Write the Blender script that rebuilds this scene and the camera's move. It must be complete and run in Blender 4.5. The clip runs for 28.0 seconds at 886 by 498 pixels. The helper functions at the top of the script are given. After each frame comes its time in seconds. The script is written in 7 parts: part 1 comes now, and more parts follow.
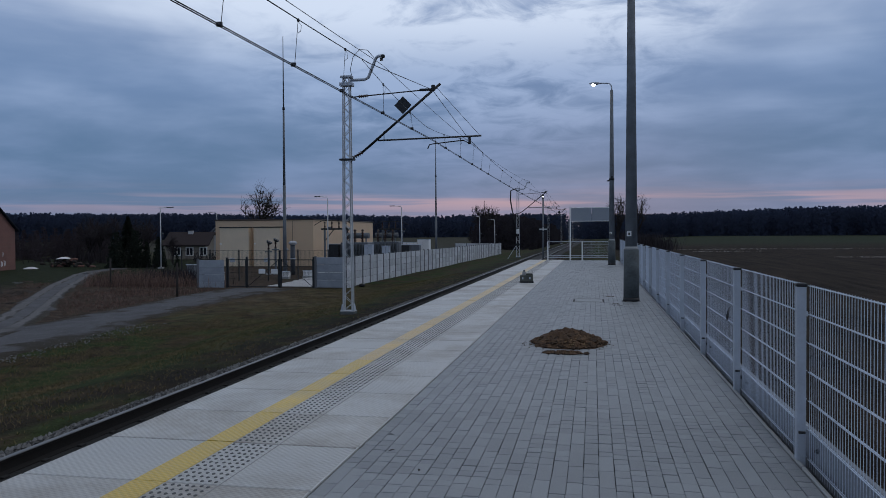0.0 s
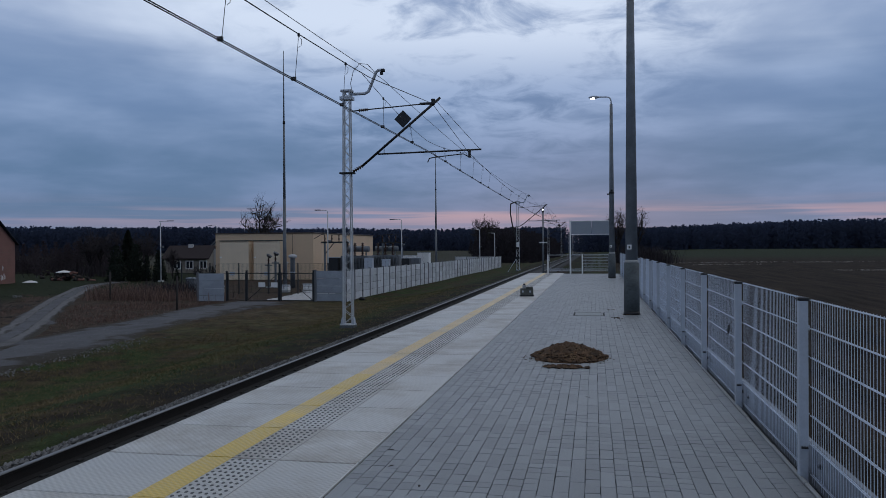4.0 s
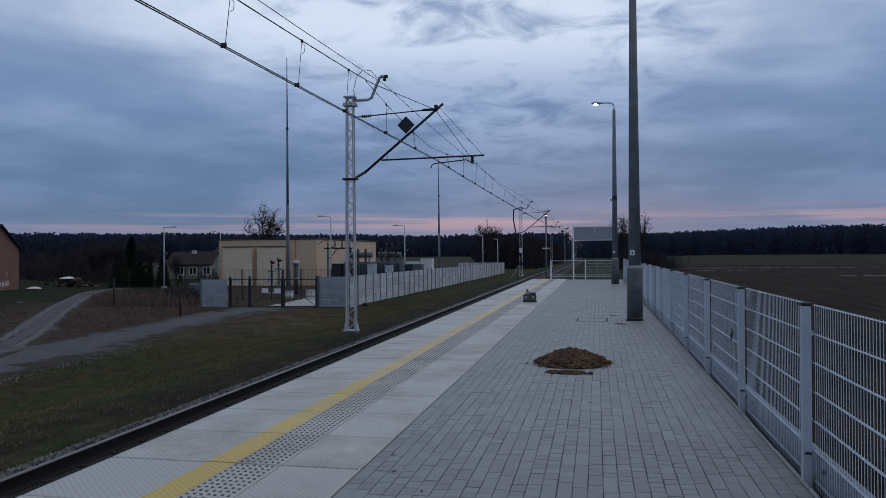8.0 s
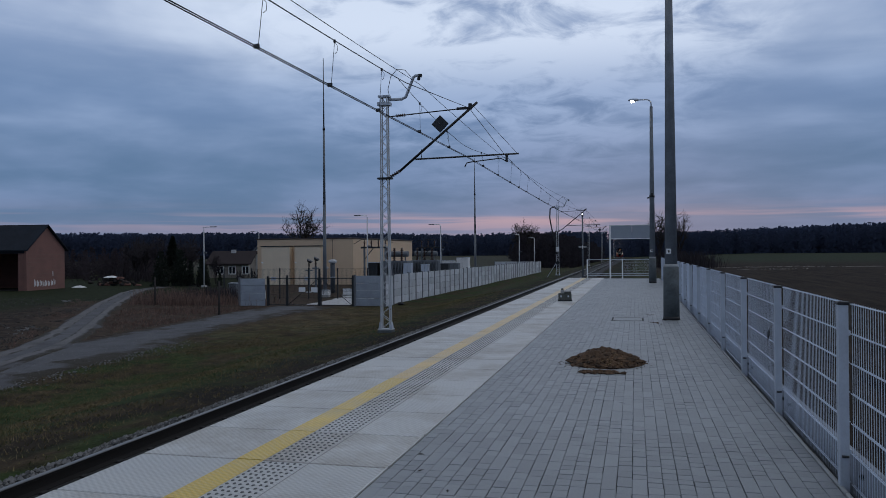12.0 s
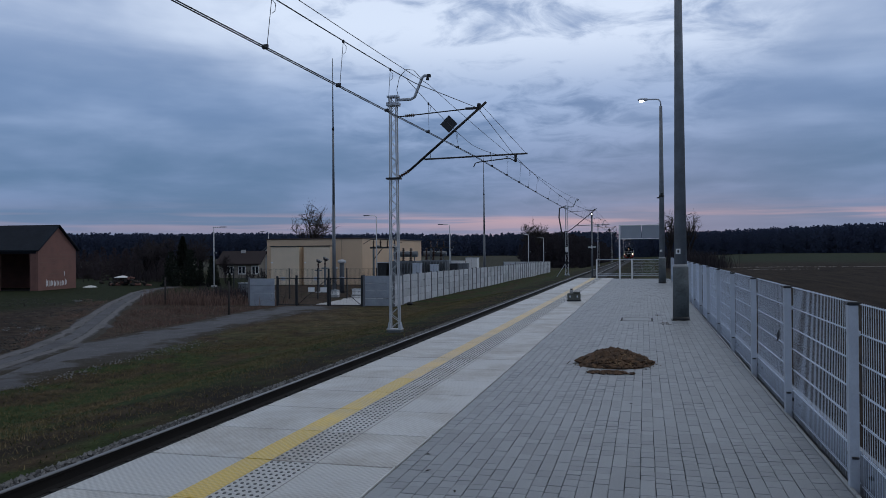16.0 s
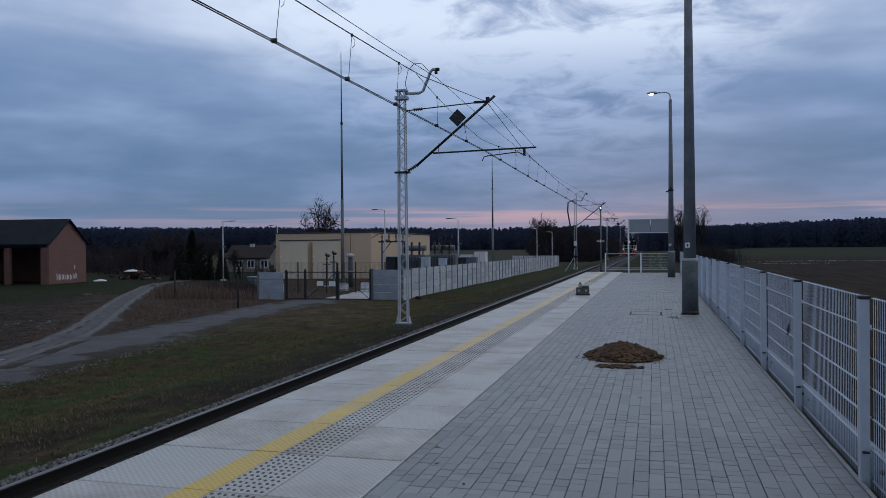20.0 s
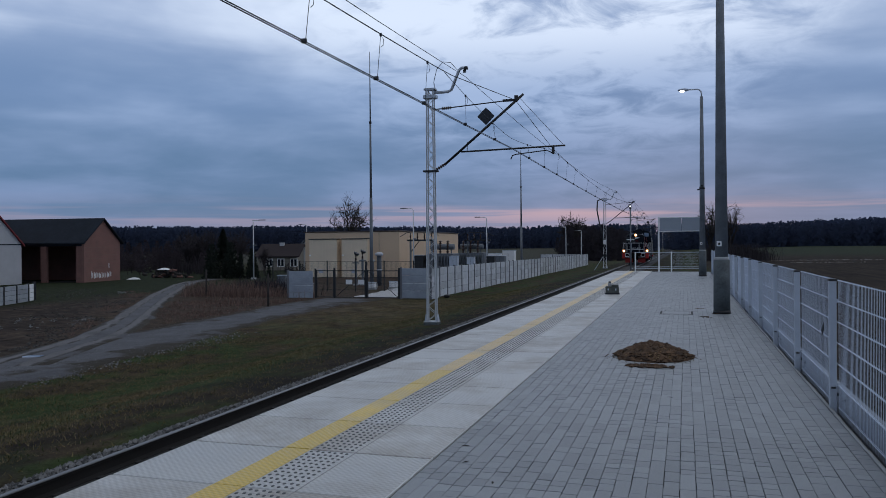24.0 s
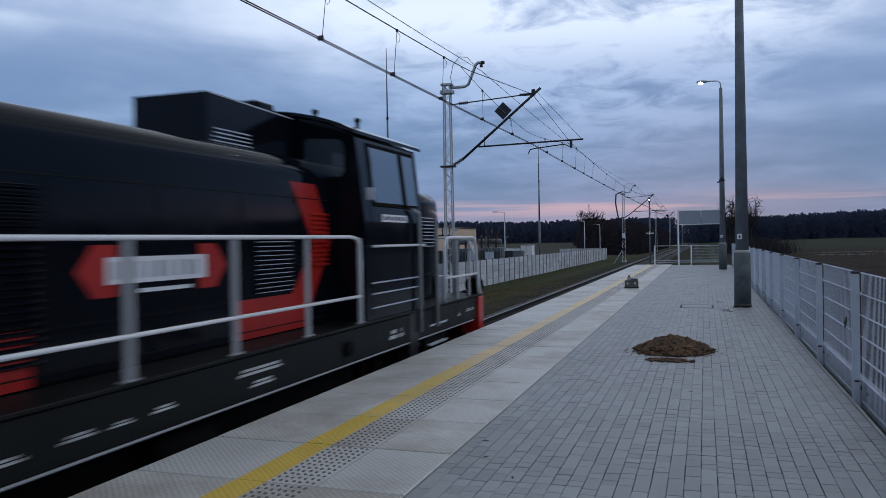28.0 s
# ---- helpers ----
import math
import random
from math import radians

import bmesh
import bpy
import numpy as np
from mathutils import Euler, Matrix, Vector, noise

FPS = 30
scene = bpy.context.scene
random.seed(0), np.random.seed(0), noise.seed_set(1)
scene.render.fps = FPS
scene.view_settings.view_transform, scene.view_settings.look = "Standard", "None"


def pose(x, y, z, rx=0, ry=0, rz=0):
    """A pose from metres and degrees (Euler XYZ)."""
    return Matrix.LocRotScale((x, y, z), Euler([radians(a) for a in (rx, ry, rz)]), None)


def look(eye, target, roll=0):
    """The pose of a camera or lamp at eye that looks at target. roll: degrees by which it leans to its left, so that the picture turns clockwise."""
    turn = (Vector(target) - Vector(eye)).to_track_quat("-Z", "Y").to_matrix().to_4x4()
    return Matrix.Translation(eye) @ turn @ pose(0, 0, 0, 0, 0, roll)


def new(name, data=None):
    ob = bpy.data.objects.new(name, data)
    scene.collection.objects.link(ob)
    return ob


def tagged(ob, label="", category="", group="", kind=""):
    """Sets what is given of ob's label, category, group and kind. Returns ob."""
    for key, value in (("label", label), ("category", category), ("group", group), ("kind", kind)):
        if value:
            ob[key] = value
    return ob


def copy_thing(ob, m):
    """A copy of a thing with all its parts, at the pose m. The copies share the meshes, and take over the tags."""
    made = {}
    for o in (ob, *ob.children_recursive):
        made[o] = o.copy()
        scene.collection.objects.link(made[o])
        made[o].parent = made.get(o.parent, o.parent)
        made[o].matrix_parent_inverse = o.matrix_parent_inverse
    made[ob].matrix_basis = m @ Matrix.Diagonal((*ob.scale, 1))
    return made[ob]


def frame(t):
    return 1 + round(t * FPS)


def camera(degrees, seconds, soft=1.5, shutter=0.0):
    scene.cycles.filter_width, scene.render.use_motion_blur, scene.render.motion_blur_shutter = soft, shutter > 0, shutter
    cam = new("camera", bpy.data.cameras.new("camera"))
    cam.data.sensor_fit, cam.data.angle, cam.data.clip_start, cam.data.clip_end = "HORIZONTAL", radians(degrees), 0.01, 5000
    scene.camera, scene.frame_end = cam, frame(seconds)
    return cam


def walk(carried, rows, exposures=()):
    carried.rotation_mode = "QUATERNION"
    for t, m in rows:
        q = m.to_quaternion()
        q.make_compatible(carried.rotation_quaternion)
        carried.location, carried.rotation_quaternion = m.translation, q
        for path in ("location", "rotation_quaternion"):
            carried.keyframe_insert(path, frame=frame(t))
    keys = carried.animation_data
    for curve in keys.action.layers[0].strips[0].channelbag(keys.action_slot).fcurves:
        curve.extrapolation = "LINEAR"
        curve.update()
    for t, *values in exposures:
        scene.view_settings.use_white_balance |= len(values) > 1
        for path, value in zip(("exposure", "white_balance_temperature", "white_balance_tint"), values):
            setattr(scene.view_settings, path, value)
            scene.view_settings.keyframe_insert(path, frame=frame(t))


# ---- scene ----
cam = camera(59.34, 28.0, soft=0.55, shutter=0.2)
walk(cam, [
    (0.0, look((-0.071, -0.052, 1.555), (-3.880, 19.577, 1.153), -0.31)),
    (0.5, look((-0.070, -0.034, 1.558), (-3.886, 19.595, 1.203), -0.31)),
    (1.0, look((-0.067, -0.036, 1.557), (-3.874, 19.596, 1.249), -0.29)),
    (1.5, look((-0.070, -0.036, 1.556), (-3.885, 19.594, 1.274), -0.30)),
    (2.0, look((-0.070, -0.040, 1.558), (-3.863, 19.596, 1.312), -0.33)),
    (2.5, look((-0.071, -0.046, 1.564), (-3.856, 19.592, 1.455), -0.38)),
    (3.0, look((-0.069, -0.042, 1.561), (-3.845, 19.598, 1.478), -0.36)),
    (3.5, look((-0.072, -0.037, 1.561), (-3.860, 19.600, 1.472), -0.36)),
    (5.5, look((-0.078, -0.048, 1.560), (-3.942, 19.575, 1.652), -0.35)),
    (6.0, look((-0.073, -0.046, 1.560), (-3.941, 19.576, 1.640), -0.40)),
    (6.5, look((-0.073, -0.044, 1.559), (-3.927, 19.581, 1.640), -0.39)),
    (7.0, look((-0.072, -0.045, 1.562), (-3.924, 19.580, 1.635), -0.40)),
    (7.5, look((-0.071, -0.045, 1.559), (-3.925, 19.580, 1.642), -0.39)),
    (8.0, look((-0.070, -0.044, 1.556), (-3.955, 19.575, 1.649), -0.38)),
    (8.5, look((-0.061, -0.044, 1.554), (-3.977, 19.569, 1.645), -0.39)),
    (9.0, look((-0.054, -0.036, 1.554), (-4.064, 19.557, 1.643), -0.41)),
    (9.5, look((-0.052, -0.027, 1.555), (-4.248, 19.528, 1.637), -0.47)),
    (10.0, look((-0.053, -0.022, 1.553), (-4.353, 19.511, 1.644), -0.46)),
    (10.5, look((-0.050, -0.026, 1.556), (-4.392, 19.497, 1.640), -0.48)),
    (11.0, look((-0.013, -0.008, 1.553), (-4.497, 19.482, 1.639), -0.53)),
    (11.5, look((-0.005, 0.008, 1.557), (-4.708, 19.447, 1.640), -0.51)),
    (12.0, look((-0.006, 0.005, 1.550), (-4.810, 19.419, 1.626), -0.48)),
    (12.5, look((-0.004, 0.007, 1.550), (-4.935, 19.389, 1.628), -0.49)),
    (14.5, look((-0.012, 0.019, 1.565), (-5.029, 19.380, 1.606), -0.49)),
    (15.0, look((-0.002, 0.011, 1.563), (-5.051, 19.364, 1.635), -0.52)),
    (15.5, look((-0.001, 0.014, 1.558), (-5.047, 19.367, 1.627), -0.46)),
    (16.0, look((0.006, 0.012, 1.549), (-5.028, 19.368, 1.629), -0.48)),
    (16.5, look((0.006, 0.017, 1.552), (-5.030, 19.373, 1.620), -0.48)),
    (17.0, look((0.000, 0.000, 1.550), (-5.023, 19.359, 1.607), -0.45)),
    (17.5, look((0.007, 0.015, 1.548), (-5.027, 19.371, 1.607), -0.48)),
    (18.0, look((0.009, 0.015, 1.545), (-5.051, 19.365, 1.572), -0.50)),
    (18.5, look((0.001, 0.008, 1.545), (-5.054, 19.359, 1.539), -0.44)),
    (19.0, look((0.004, 0.017, 1.547), (-5.123, 19.349, 1.498), -0.49)),
    (19.5, look((0.002, 0.013, 1.545), (-5.154, 19.337, 1.496), -0.46)),
    (20.0, look((0.002, 0.008, 1.546), (-5.241, 19.308, 1.474), -0.47)),
    (20.5, look((0.004, 0.011, 1.546), (-5.312, 19.292, 1.475), -0.49)),
    (21.0, look((0.002, 0.010, 1.545), (-5.377, 19.272, 1.472), -0.46)),
    (21.5, look((0.003, 0.012, 1.545), (-5.492, 19.242, 1.470), -0.48)),
    (23.5, look((0.003, -0.001, 1.546), (-5.843, 19.126, 1.438), -0.49)),
    (24.0, look((0.001, 0.001, 1.545), (-5.943, 19.097, 1.446), -0.48)),
    (24.5, look((0.004, -0.001, 1.546), (-5.984, 19.081, 1.448), -0.48)),
    (25.0, look((0.004, -0.003, 1.544), (-6.056, 19.056, 1.429), -0.60)),
    (25.5, look((-0.003, 0.004, 1.543), (-6.108, 19.049, 1.405), -0.79)),
    (26.0, look((-0.002, -0.009, 1.547), (-6.128, 19.028, 1.379), -0.84)),
    (26.5, look((-0.013, -0.004, 1.547), (-6.235, 19.002, 1.382), -0.80)),
    (27.0, look((-0.005, -0.001, 1.545), (-6.313, 18.977, 1.347), -0.85)),
    (27.5, look((-0.011, 0.005, 1.547), (-6.363, 18.968, 1.334), -0.92)),
    (28.0, look((0.003, -0.004, 1.548), (-6.386, 18.947, 1.332), -0.98)),
], [(0.0, 0.04), (15.0, 0.04), (15.9, 0.14), (22.0, 0.14), (24.0, 0.2), (27.4, 0.22), (27.7, 0.28), (28.0, 0.36)])

# ---- world, sun ----
world = bpy.data.worlds.new("dusk_sky")
scene.world = world
world.use_nodes = True
wn, wl = world.node_tree.nodes, world.node_tree.links
wn.clear()


def wmath(op, a, b=None, c=None, clamp=False):
    n = wn.new("ShaderNodeMath")
    n.operation, n.use_clamp = op, clamp
    for i, v in enumerate((a, b, c)):
        if v is None:
            continue
        if isinstance(v, (int, float)):
            n.inputs[i].default_value = v
        else:
            wl.new(v, n.inputs[i])
    return n.outputs[0]


def wramp(fac, stops, interp="EASE"):
    n = wn.new("ShaderNodeValToRGB")
    n.color_ramp.interpolation = interp
    els = n.color_ramp.elements
    while len(els) < len(stops):
        els.new(0.5)
    for e, (p, c) in zip(els, stops):
        e.position, e.color = p, (*c, 1)
    wl.new(fac, n.inputs[0])
    return n.outputs[0]


def wmix(fac, a, b, blend="MIX"):
    n = wn.new("ShaderNodeMix")
    n.data_type, n.blend_type = "RGBA", blend
    for i, v in ((0, fac), (6, a), (7, b)):
        if isinstance(v, (int, float)):
            n.inputs[i].default_value = v
        elif isinstance(v, tuple):
            n.inputs[i].default_value = (*v, 1)
        else:
            wl.new(v, n.inputs[i])
    return n.outputs[2]


def wnoise(vec, scale, detail, rough=0.55, warp=0.0):
    n = wn.new("ShaderNodeTexNoise")
    n.inputs["Distortion"].default_value = warp
    n.inputs["Scale"].default_value = scale
    n.inputs["Detail"].default_value = detail
    n.inputs["Roughness"].default_value = rough
    wl.new(vec, n.inputs["Vector"])
    return n.outputs["Fac"]


geo = wn.new("ShaderNodeTexCoord")
sep = wn.new("ShaderNodeSeparateXYZ")
wl.new(geo.outputs["Generated"], sep.inputs[0])
up_z = sep.outputs[2]
# cloud deck seen in perspective: the way divided by its height
flat = wmath("ADD", wmath("MAXIMUM", up_z, 0.0), 0.16)
deck = wn.new("ShaderNodeCombineXYZ")
wl.new(wmath("DIVIDE", sep.outputs[0], flat), deck.inputs[0])
wl.new(wmath("DIVIDE", sep.outputs[1], flat), deck.inputs[1])
deck.inputs[2].default_value = 5.3
masses = wnoise(deck.outputs[0], 0.55, 4, 0.5, 0.4)
billows = wnoise(deck.outputs[0], 1.5, 4, 0.5, 0.3)
cells = wnoise(deck.outputs[0], 4.6, 8, 0.60, 0.5)
layer = wn.new("ShaderNodeMapping")
layer.inputs["Scale"].default_value = (1.0, 1.0, 8.0)
wl.new(geo.outputs["Generated"], layer.inputs[0])
strata = wnoise(layer.outputs[0], 1.7, 5, 0.5, 0.4)
height = wmath("POWER", wmath("MAXIMUM", up_z, 0.0), 0.5)
dark_deck = wramp(height, [(0.0, (0.115, 0.155, 0.25)), (0.20, (0.098, 0.168, 0.276)), (0.32, (0.098, 0.172, 0.290)),
                           (0.43, (0.142, 0.222, 0.372)), (0.53, (0.235, 0.315, 0.475)), (0.75, (0.225, 0.25, 0.29)), (1.0, (0.22, 0.24, 0.27))])
light_deck = wramp(height, [(0.0, (0.185, 0.215, 0.33)), (0.20, (0.162, 0.224, 0.362)), (0.32, (0.180, 0.258, 0.415)),
                            (0.43, (0.290, 0.382, 0.555)), (0.53, (0.60, 0.67, 0.79)), (0.75, (0.49, 0.525, 0.58)), (1.0, (0.45, 0.475, 0.52))])
# the deck is thin, broken and bright high over the line, thick and layered to both sides
thin = wn.new("ShaderNodeVectorMath")
thin.operation = "DOT_PRODUCT"
wl.new(geo.outputs["Generated"], thin.inputs[0])
thin.inputs[1].default_value = Vector((-0.14, 0.90, 0.40)).normalized()
lobe = wramp(thin.outputs["Value"], [(0.925, (0, 0, 0)), (0.985, (1, 1, 1))])
broad = wmath("ADD", wmath("ADD", wmath("MULTIPLY", masses, 0.9), wmath("MULTIPLY", strata, 0.8)), wmath("MULTIPLY", billows, 0.8))
broken = wmath("MULTIPLY", wmath("SUBTRACT", cells, 0.5), wmath("ADD", wmath("MULTIPLY", lobe, 2.5), 0.16))
amount = wmath("ADD", wmath("ADD", wmath("MULTIPLY", wmath("SUBTRACT", broad, 1.25), 1.35), 0.36), wmath("ADD", broken, wmath("MULTIPLY", lobe, 0.24)))
cover = wramp(amount, [(0.12, (0, 0, 0)), (0.88, (1, 1, 1))])
clouds = wmix(1.0, wmix(cover, dark_deck, light_deck), (0.97, 1.0, 1.045), "MULTIPLY")
# last light under the deck, towards where the sun went down
streak = wn.new("ShaderNodeMapping")
streak.inputs["Scale"].default_value = (2.2, 2.2, 60.0)
wl.new(geo.outputs["Generated"], streak.inputs[0])
bands = wnoise(streak.outputs[0], 1.3, 4)
low = wramp(up_z, [(0.0, (0.30, 0.30, 0.30)), (0.022, (0.45, 0.45, 0.45)), (0.031, (0.70, 0.70, 0.70)), (0.039, (1, 1, 1)), (0.045, (0.80, 0.80, 0.80)), (0.050, (0.20, 0.20, 0.20)), (0.057, (0.10, 0.10, 0.10)), (0.070, (0, 0, 0))], "LINEAR")
side = wmath("ADD", wmath("MULTIPLY", wmath("POWER", wmath("MAXIMUM", sep.outputs[1], 0.0), 3.0), 0.9), 0.1, clamp=True)
glow = wmath("MULTIPLY", wmath("MULTIPLY", wmath("MULTIPLY", low, 0.75), side), wramp(bands, [(0.40, (0.12, 0.12, 0.12)), (0.58, (1, 1, 1))]))
with_glow = wmix(glow, clouds, (0.45, 0.315, 0.365))
below = wmix(wmath("LESS_THAN", up_z, -0.001), with_glow, (0.035, 0.033, 0.03))
sky = wn.new("ShaderNodeTexSky")
sky.sky_type, sky.sun_disc = "NISHITA", False
sky.sun_elevation, sky.sun_rotation = radians(2), radians(0)
total = wmix(0.002, below, sky.outputs[0], "ADD")
back = wn.new("ShaderNodeBackground")
back.inputs[1].default_value = 1.06
wl.new(total, back.inputs[0])
wout = wn.new("ShaderNodeOutputWorld")
wl.new(back.outputs[0], wout.inputs[0])
sun = new("sun", bpy.data.lights.new("sun", "SUN"))
sun.data.energy, sun.data.angle, sun.data.color = 0.3, radians(50), (0.95, 0.96, 1.0)
sun.matrix_world = look((45, 18, 50), (0, 0, 0))

# ---- materials ----


def mat(name, col, rough=0.6, metal=0.0, var=0.25, big_scale=1.5, fine=45.0, bump=0.2, tint=None, piece=0.0, local=False, island=0.0, spec=0.5, coat=0.0):
    """Two scales of variation in colour, roughness and relief; piece: change from object to object."""
    m = bpy.data.materials.new(name)
    m.use_nodes = True
    n, l = m.node_tree.nodes, m.node_tree.links
    b = n["Principled BSDF"]
    b.inputs["Metallic"].default_value = metal
    b.inputs["Specular IOR Level"].default_value = spec
    b.inputs["Coat Weight"].default_value = coat
    b.inputs["Coat Roughness"].default_value = 0.12
    if local:
        vec = n.new("ShaderNodeTexCoord").outputs["Object"]
    else:
        vec = n.new("ShaderNodeNewGeometry").outputs["Position"]

    def nz(scale, detail):
        t = n.new("ShaderNodeTexNoise")
        t.inputs["Scale"].default_value, t.inputs["Detail"].default_value = scale, detail
        t.inputs["Roughness"].default_value = 0.62
        l.new(vec, t.inputs["Vector"])
        return t.outputs["Fac"]

    def mth(op, a, c):
        t = n.new("ShaderNodeMath")
        t.operation = op
        for i, v in enumerate((a, c)):
            if isinstance(v, (int, float)):
                t.inputs[i].default_value = v
            else:
                l.new(v, t.inputs[i])
        return t.outputs[0]

    coarse, grain = nz(big_scale, 5), nz(fine, 3)
    fac = mth("ADD", mth("MULTIPLY", mth("SUBTRACT", coarse, 0.5), 1.6), mth("MULTIPLY", mth("SUBTRACT", grain, 0.5), 0.9))
    if piece:
        info = n.new("ShaderNodeObjectInfo")
        fac = mth("ADD", fac, mth("MULTIPLY", mth("SUBTRACT", info.outputs["Random"], 0.5), piece))
    if island:
        g2 = n.new("ShaderNodeNewGeometry")
        fac = mth("ADD", fac, mth("MULTIPLY", mth("SUBTRACT", g2.outputs["Random Per Island"], 0.5), island))
    fac = mth("ADD", fac, 0.5)
    mix = n.new("ShaderNodeMix")
    mix.data_type = "RGBA"
    l.new(fac, mix.inputs[0])
    dark = [c * (1 - var) for c in col]
    light = [min(1.0, c * (1 + var)) for c in (tint or col)]
    mix.inputs[6].default_value, mix.inputs[7].default_value = (*dark, 1), (*light, 1)
    l.new(mix.outputs[2], b.inputs["Base Color"])
    rg = n.new("ShaderNodeMapRange")
    l.new(coarse, rg.inputs[0])
    rg.inputs[1].default_value, rg.inputs[2].default_value = 0.3, 0.7
    rg.inputs[3].default_value, rg.inputs[4].default_value = max(0.03, rough - 0.08), min(1.0, rough + 0.08)
    l.new(rg.outputs[0], b.inputs["Roughness"])
    if bump:
        bp = n.new("ShaderNodeBump")
        bp.inputs["Strength"].default_value, bp.inputs["Distance"].default_value = bump, 0.01
        l.new(grain, bp.inputs["Height"])
        l.new(bp.outputs[0], b.inputs["Normal"])
    return m


def lamp_mat(name, col, strength):
    m = bpy.data.materials.new(name)
    m.use_nodes = True
    b = m.node_tree.nodes["Principled BSDF"]
    b.inputs["Base Color"].default_value = (0.02, 0.018, 0.015, 1)
    b.inputs["Emission Color"].default_value = (*col, 1)
    b.inputs["Emission Strength"].default_value = strength
    b.inputs["Roughness"].default_value = 0.3
    return m




def slab_material(name, col, stain, rough=0.42):
    """Precast concrete with a fine raised grip pattern, its pits also shaded in colour, blotches and rusty-brown
    stains.
    """
    m = mat(name, col, rough, var=0.12, big_scale=1.1, fine=140, bump=0.3, piece=0.8)
    n, l = m.node_tree.nodes, m.node_tree.links
    b = n["Principled BSDF"]
    pos = n.new("ShaderNodeNewGeometry").outputs["Position"]
    xyz = n.new("ShaderNodeSeparateXYZ")
    l.new(pos, xyz.inputs[0])

    def mth(op, a, c=0.0):
        t = n.new("ShaderNodeMath")
        t.operation = op
        for i, v in enumerate((a, c)):
            if isinstance(v, (int, float)):
                t.inputs[i].default_value = v
            else:
                l.new(v, t.inputs[i])
        return t.outputs[0]
    rate = 2 * math.pi / 0.052
    grid = mth("MULTIPLY", mth("SINE", mth("MULTIPLY", xyz.outputs[0], rate)), mth("SINE", mth("MULTIPLY", xyz.outputs[1], rate)))
    blot = n.new("ShaderNodeTexNoise")
    blot.inputs["Scale"].default_value, blot.inputs["Detail"].default_value = 0.8, 9
    blot.inputs["Roughness"].default_value = 0.7
    l.new(pos, blot.inputs["Vector"])
    info = n.new("ShaderNodeObjectInfo")
    amount = n.new("ShaderNodeMapRange")
    l.new(mth("ADD", blot.outputs["Fac"], mth("MULTIPLY", mth("SUBTRACT", info.outputs["Random"], 0.5), 0.22)), amount.inputs[0])
    amount.inputs[1].default_value, amount.inputs[2].default_value = 0.44, 0.66
    amount.inputs[3].default_value, amount.inputs[4].default_value = 0.0, 0.82
    plain = b.inputs["Base Color"].links[0].from_socket
    mix = n.new("ShaderNodeMix")
    mix.data_type = "RGBA"
    l.new(amount.outputs[0], mix.inputs[0])
    l.new(plain, mix.inputs[6])
    mix.inputs[7].default_value = (*stain, 1)
    # relief shade goes into the colour: pits of the grip are multiplied darker
    pit_shade = n.new("ShaderNodeMix")
    pit_shade.data_type, pit_shade.blend_type = "RGBA", "MULTIPLY"
    l.new(mth("MULTIPLY", mth("ADD", grid, 1.0), 0.17), pit_shade.inputs[0])
    l.new(mix.outputs[2], pit_shade.inputs[6])
    pit_shade.inputs[7].default_value = (0.35, 0.35, 0.36, 1)
    l.new(pit_shade.outputs[2], b.inputs["Base Color"])
    bp = b.inputs["Normal"].links[0].from_node
    bp2 = n.new("ShaderNodeBump")
    bp2.inputs["Strength"].default_value, bp2.inputs["Distance"].default_value = 0.6, 0.003
    bp2.invert = True
    l.new(grid, bp2.inputs["Height"])
    l.new(bp.outputs[0], bp2.inputs["Normal"])
    l.new(bp2.outputs[0], b.inputs["Normal"])
    return m


SLAB = slab_material("precast_concrete", (0.590, 0.592, 0.585), (0.33, 0.295, 0.255))
YELLOW = slab_material("yellow_line_paint", (0.80, 0.56, 0.095), (0.60, 0.46, 0.20), 0.36)
YELLOW_WORN = slab_material("faded_yellow_paint", (0.75, 0.535, 0.20), (0.55, 0.43, 0.24), 0.34)
# lighter stud copy: sheen at a grazing view put into the colour
STUD_SHEEN = mat("far_stud_sheen", (0.26, 0.26, 0.26), 0.7, var=0.25, fine=200, bump=0.1)
PAVER = mat("concrete_paver", (0.256, 0.271, 0.288), 0.48, var=0.18, big_scale=0.6, fine=120, bump=0.3, piece=0.6, island=0.6)
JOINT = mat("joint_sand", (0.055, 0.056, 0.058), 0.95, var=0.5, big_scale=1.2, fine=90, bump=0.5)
STUD = mat("dark_stud", (0.10, 0.102, 0.105), 0.6, var=0.2, fine=200, bump=0.1)
KERB = mat("kerb_concrete", (0.34, 0.345, 0.345), 0.7, var=0.18, fine=90, bump=0.4, piece=0.5)
ZINC = mat("galvanised_steel", (0.48, 0.52, 0.585), 0.5, 0.2, var=0.14, big_scale=5, fine=70, bump=0.08)
ZINC_WHITE = mat("pale_zinc_wire", (0.61, 0.665, 0.76), 0.45, 0.15, var=0.1, fine=90, bump=0.05)
MASTZINC = mat("pale_mast_zinc", (0.52, 0.53, 0.55), 0.55, 0.1, var=0.16, big_scale=2, fine=50, bump=0.1)
PLINTH = mat("smooth_plinth_concrete", (0.25, 0.268, 0.30), 0.7, var=0.14, big_scale=1.2, fine=60, bump=0.2, piece=0.4)
WIRE = mat("dark_wire", (0.05, 0.052, 0.058), 0.5, 0.7, var=0.3, fine=60, bump=0)
DARKSTEEL = mat("dark_painted_steel", (0.012, 0.0125, 0.0145), 0.5, var=0.3, fine=80, bump=0.1)
BLACKPLASTIC = mat("black_plastic", (0.012, 0.012, 0.014), 0.4, var=0.2, bump=0)
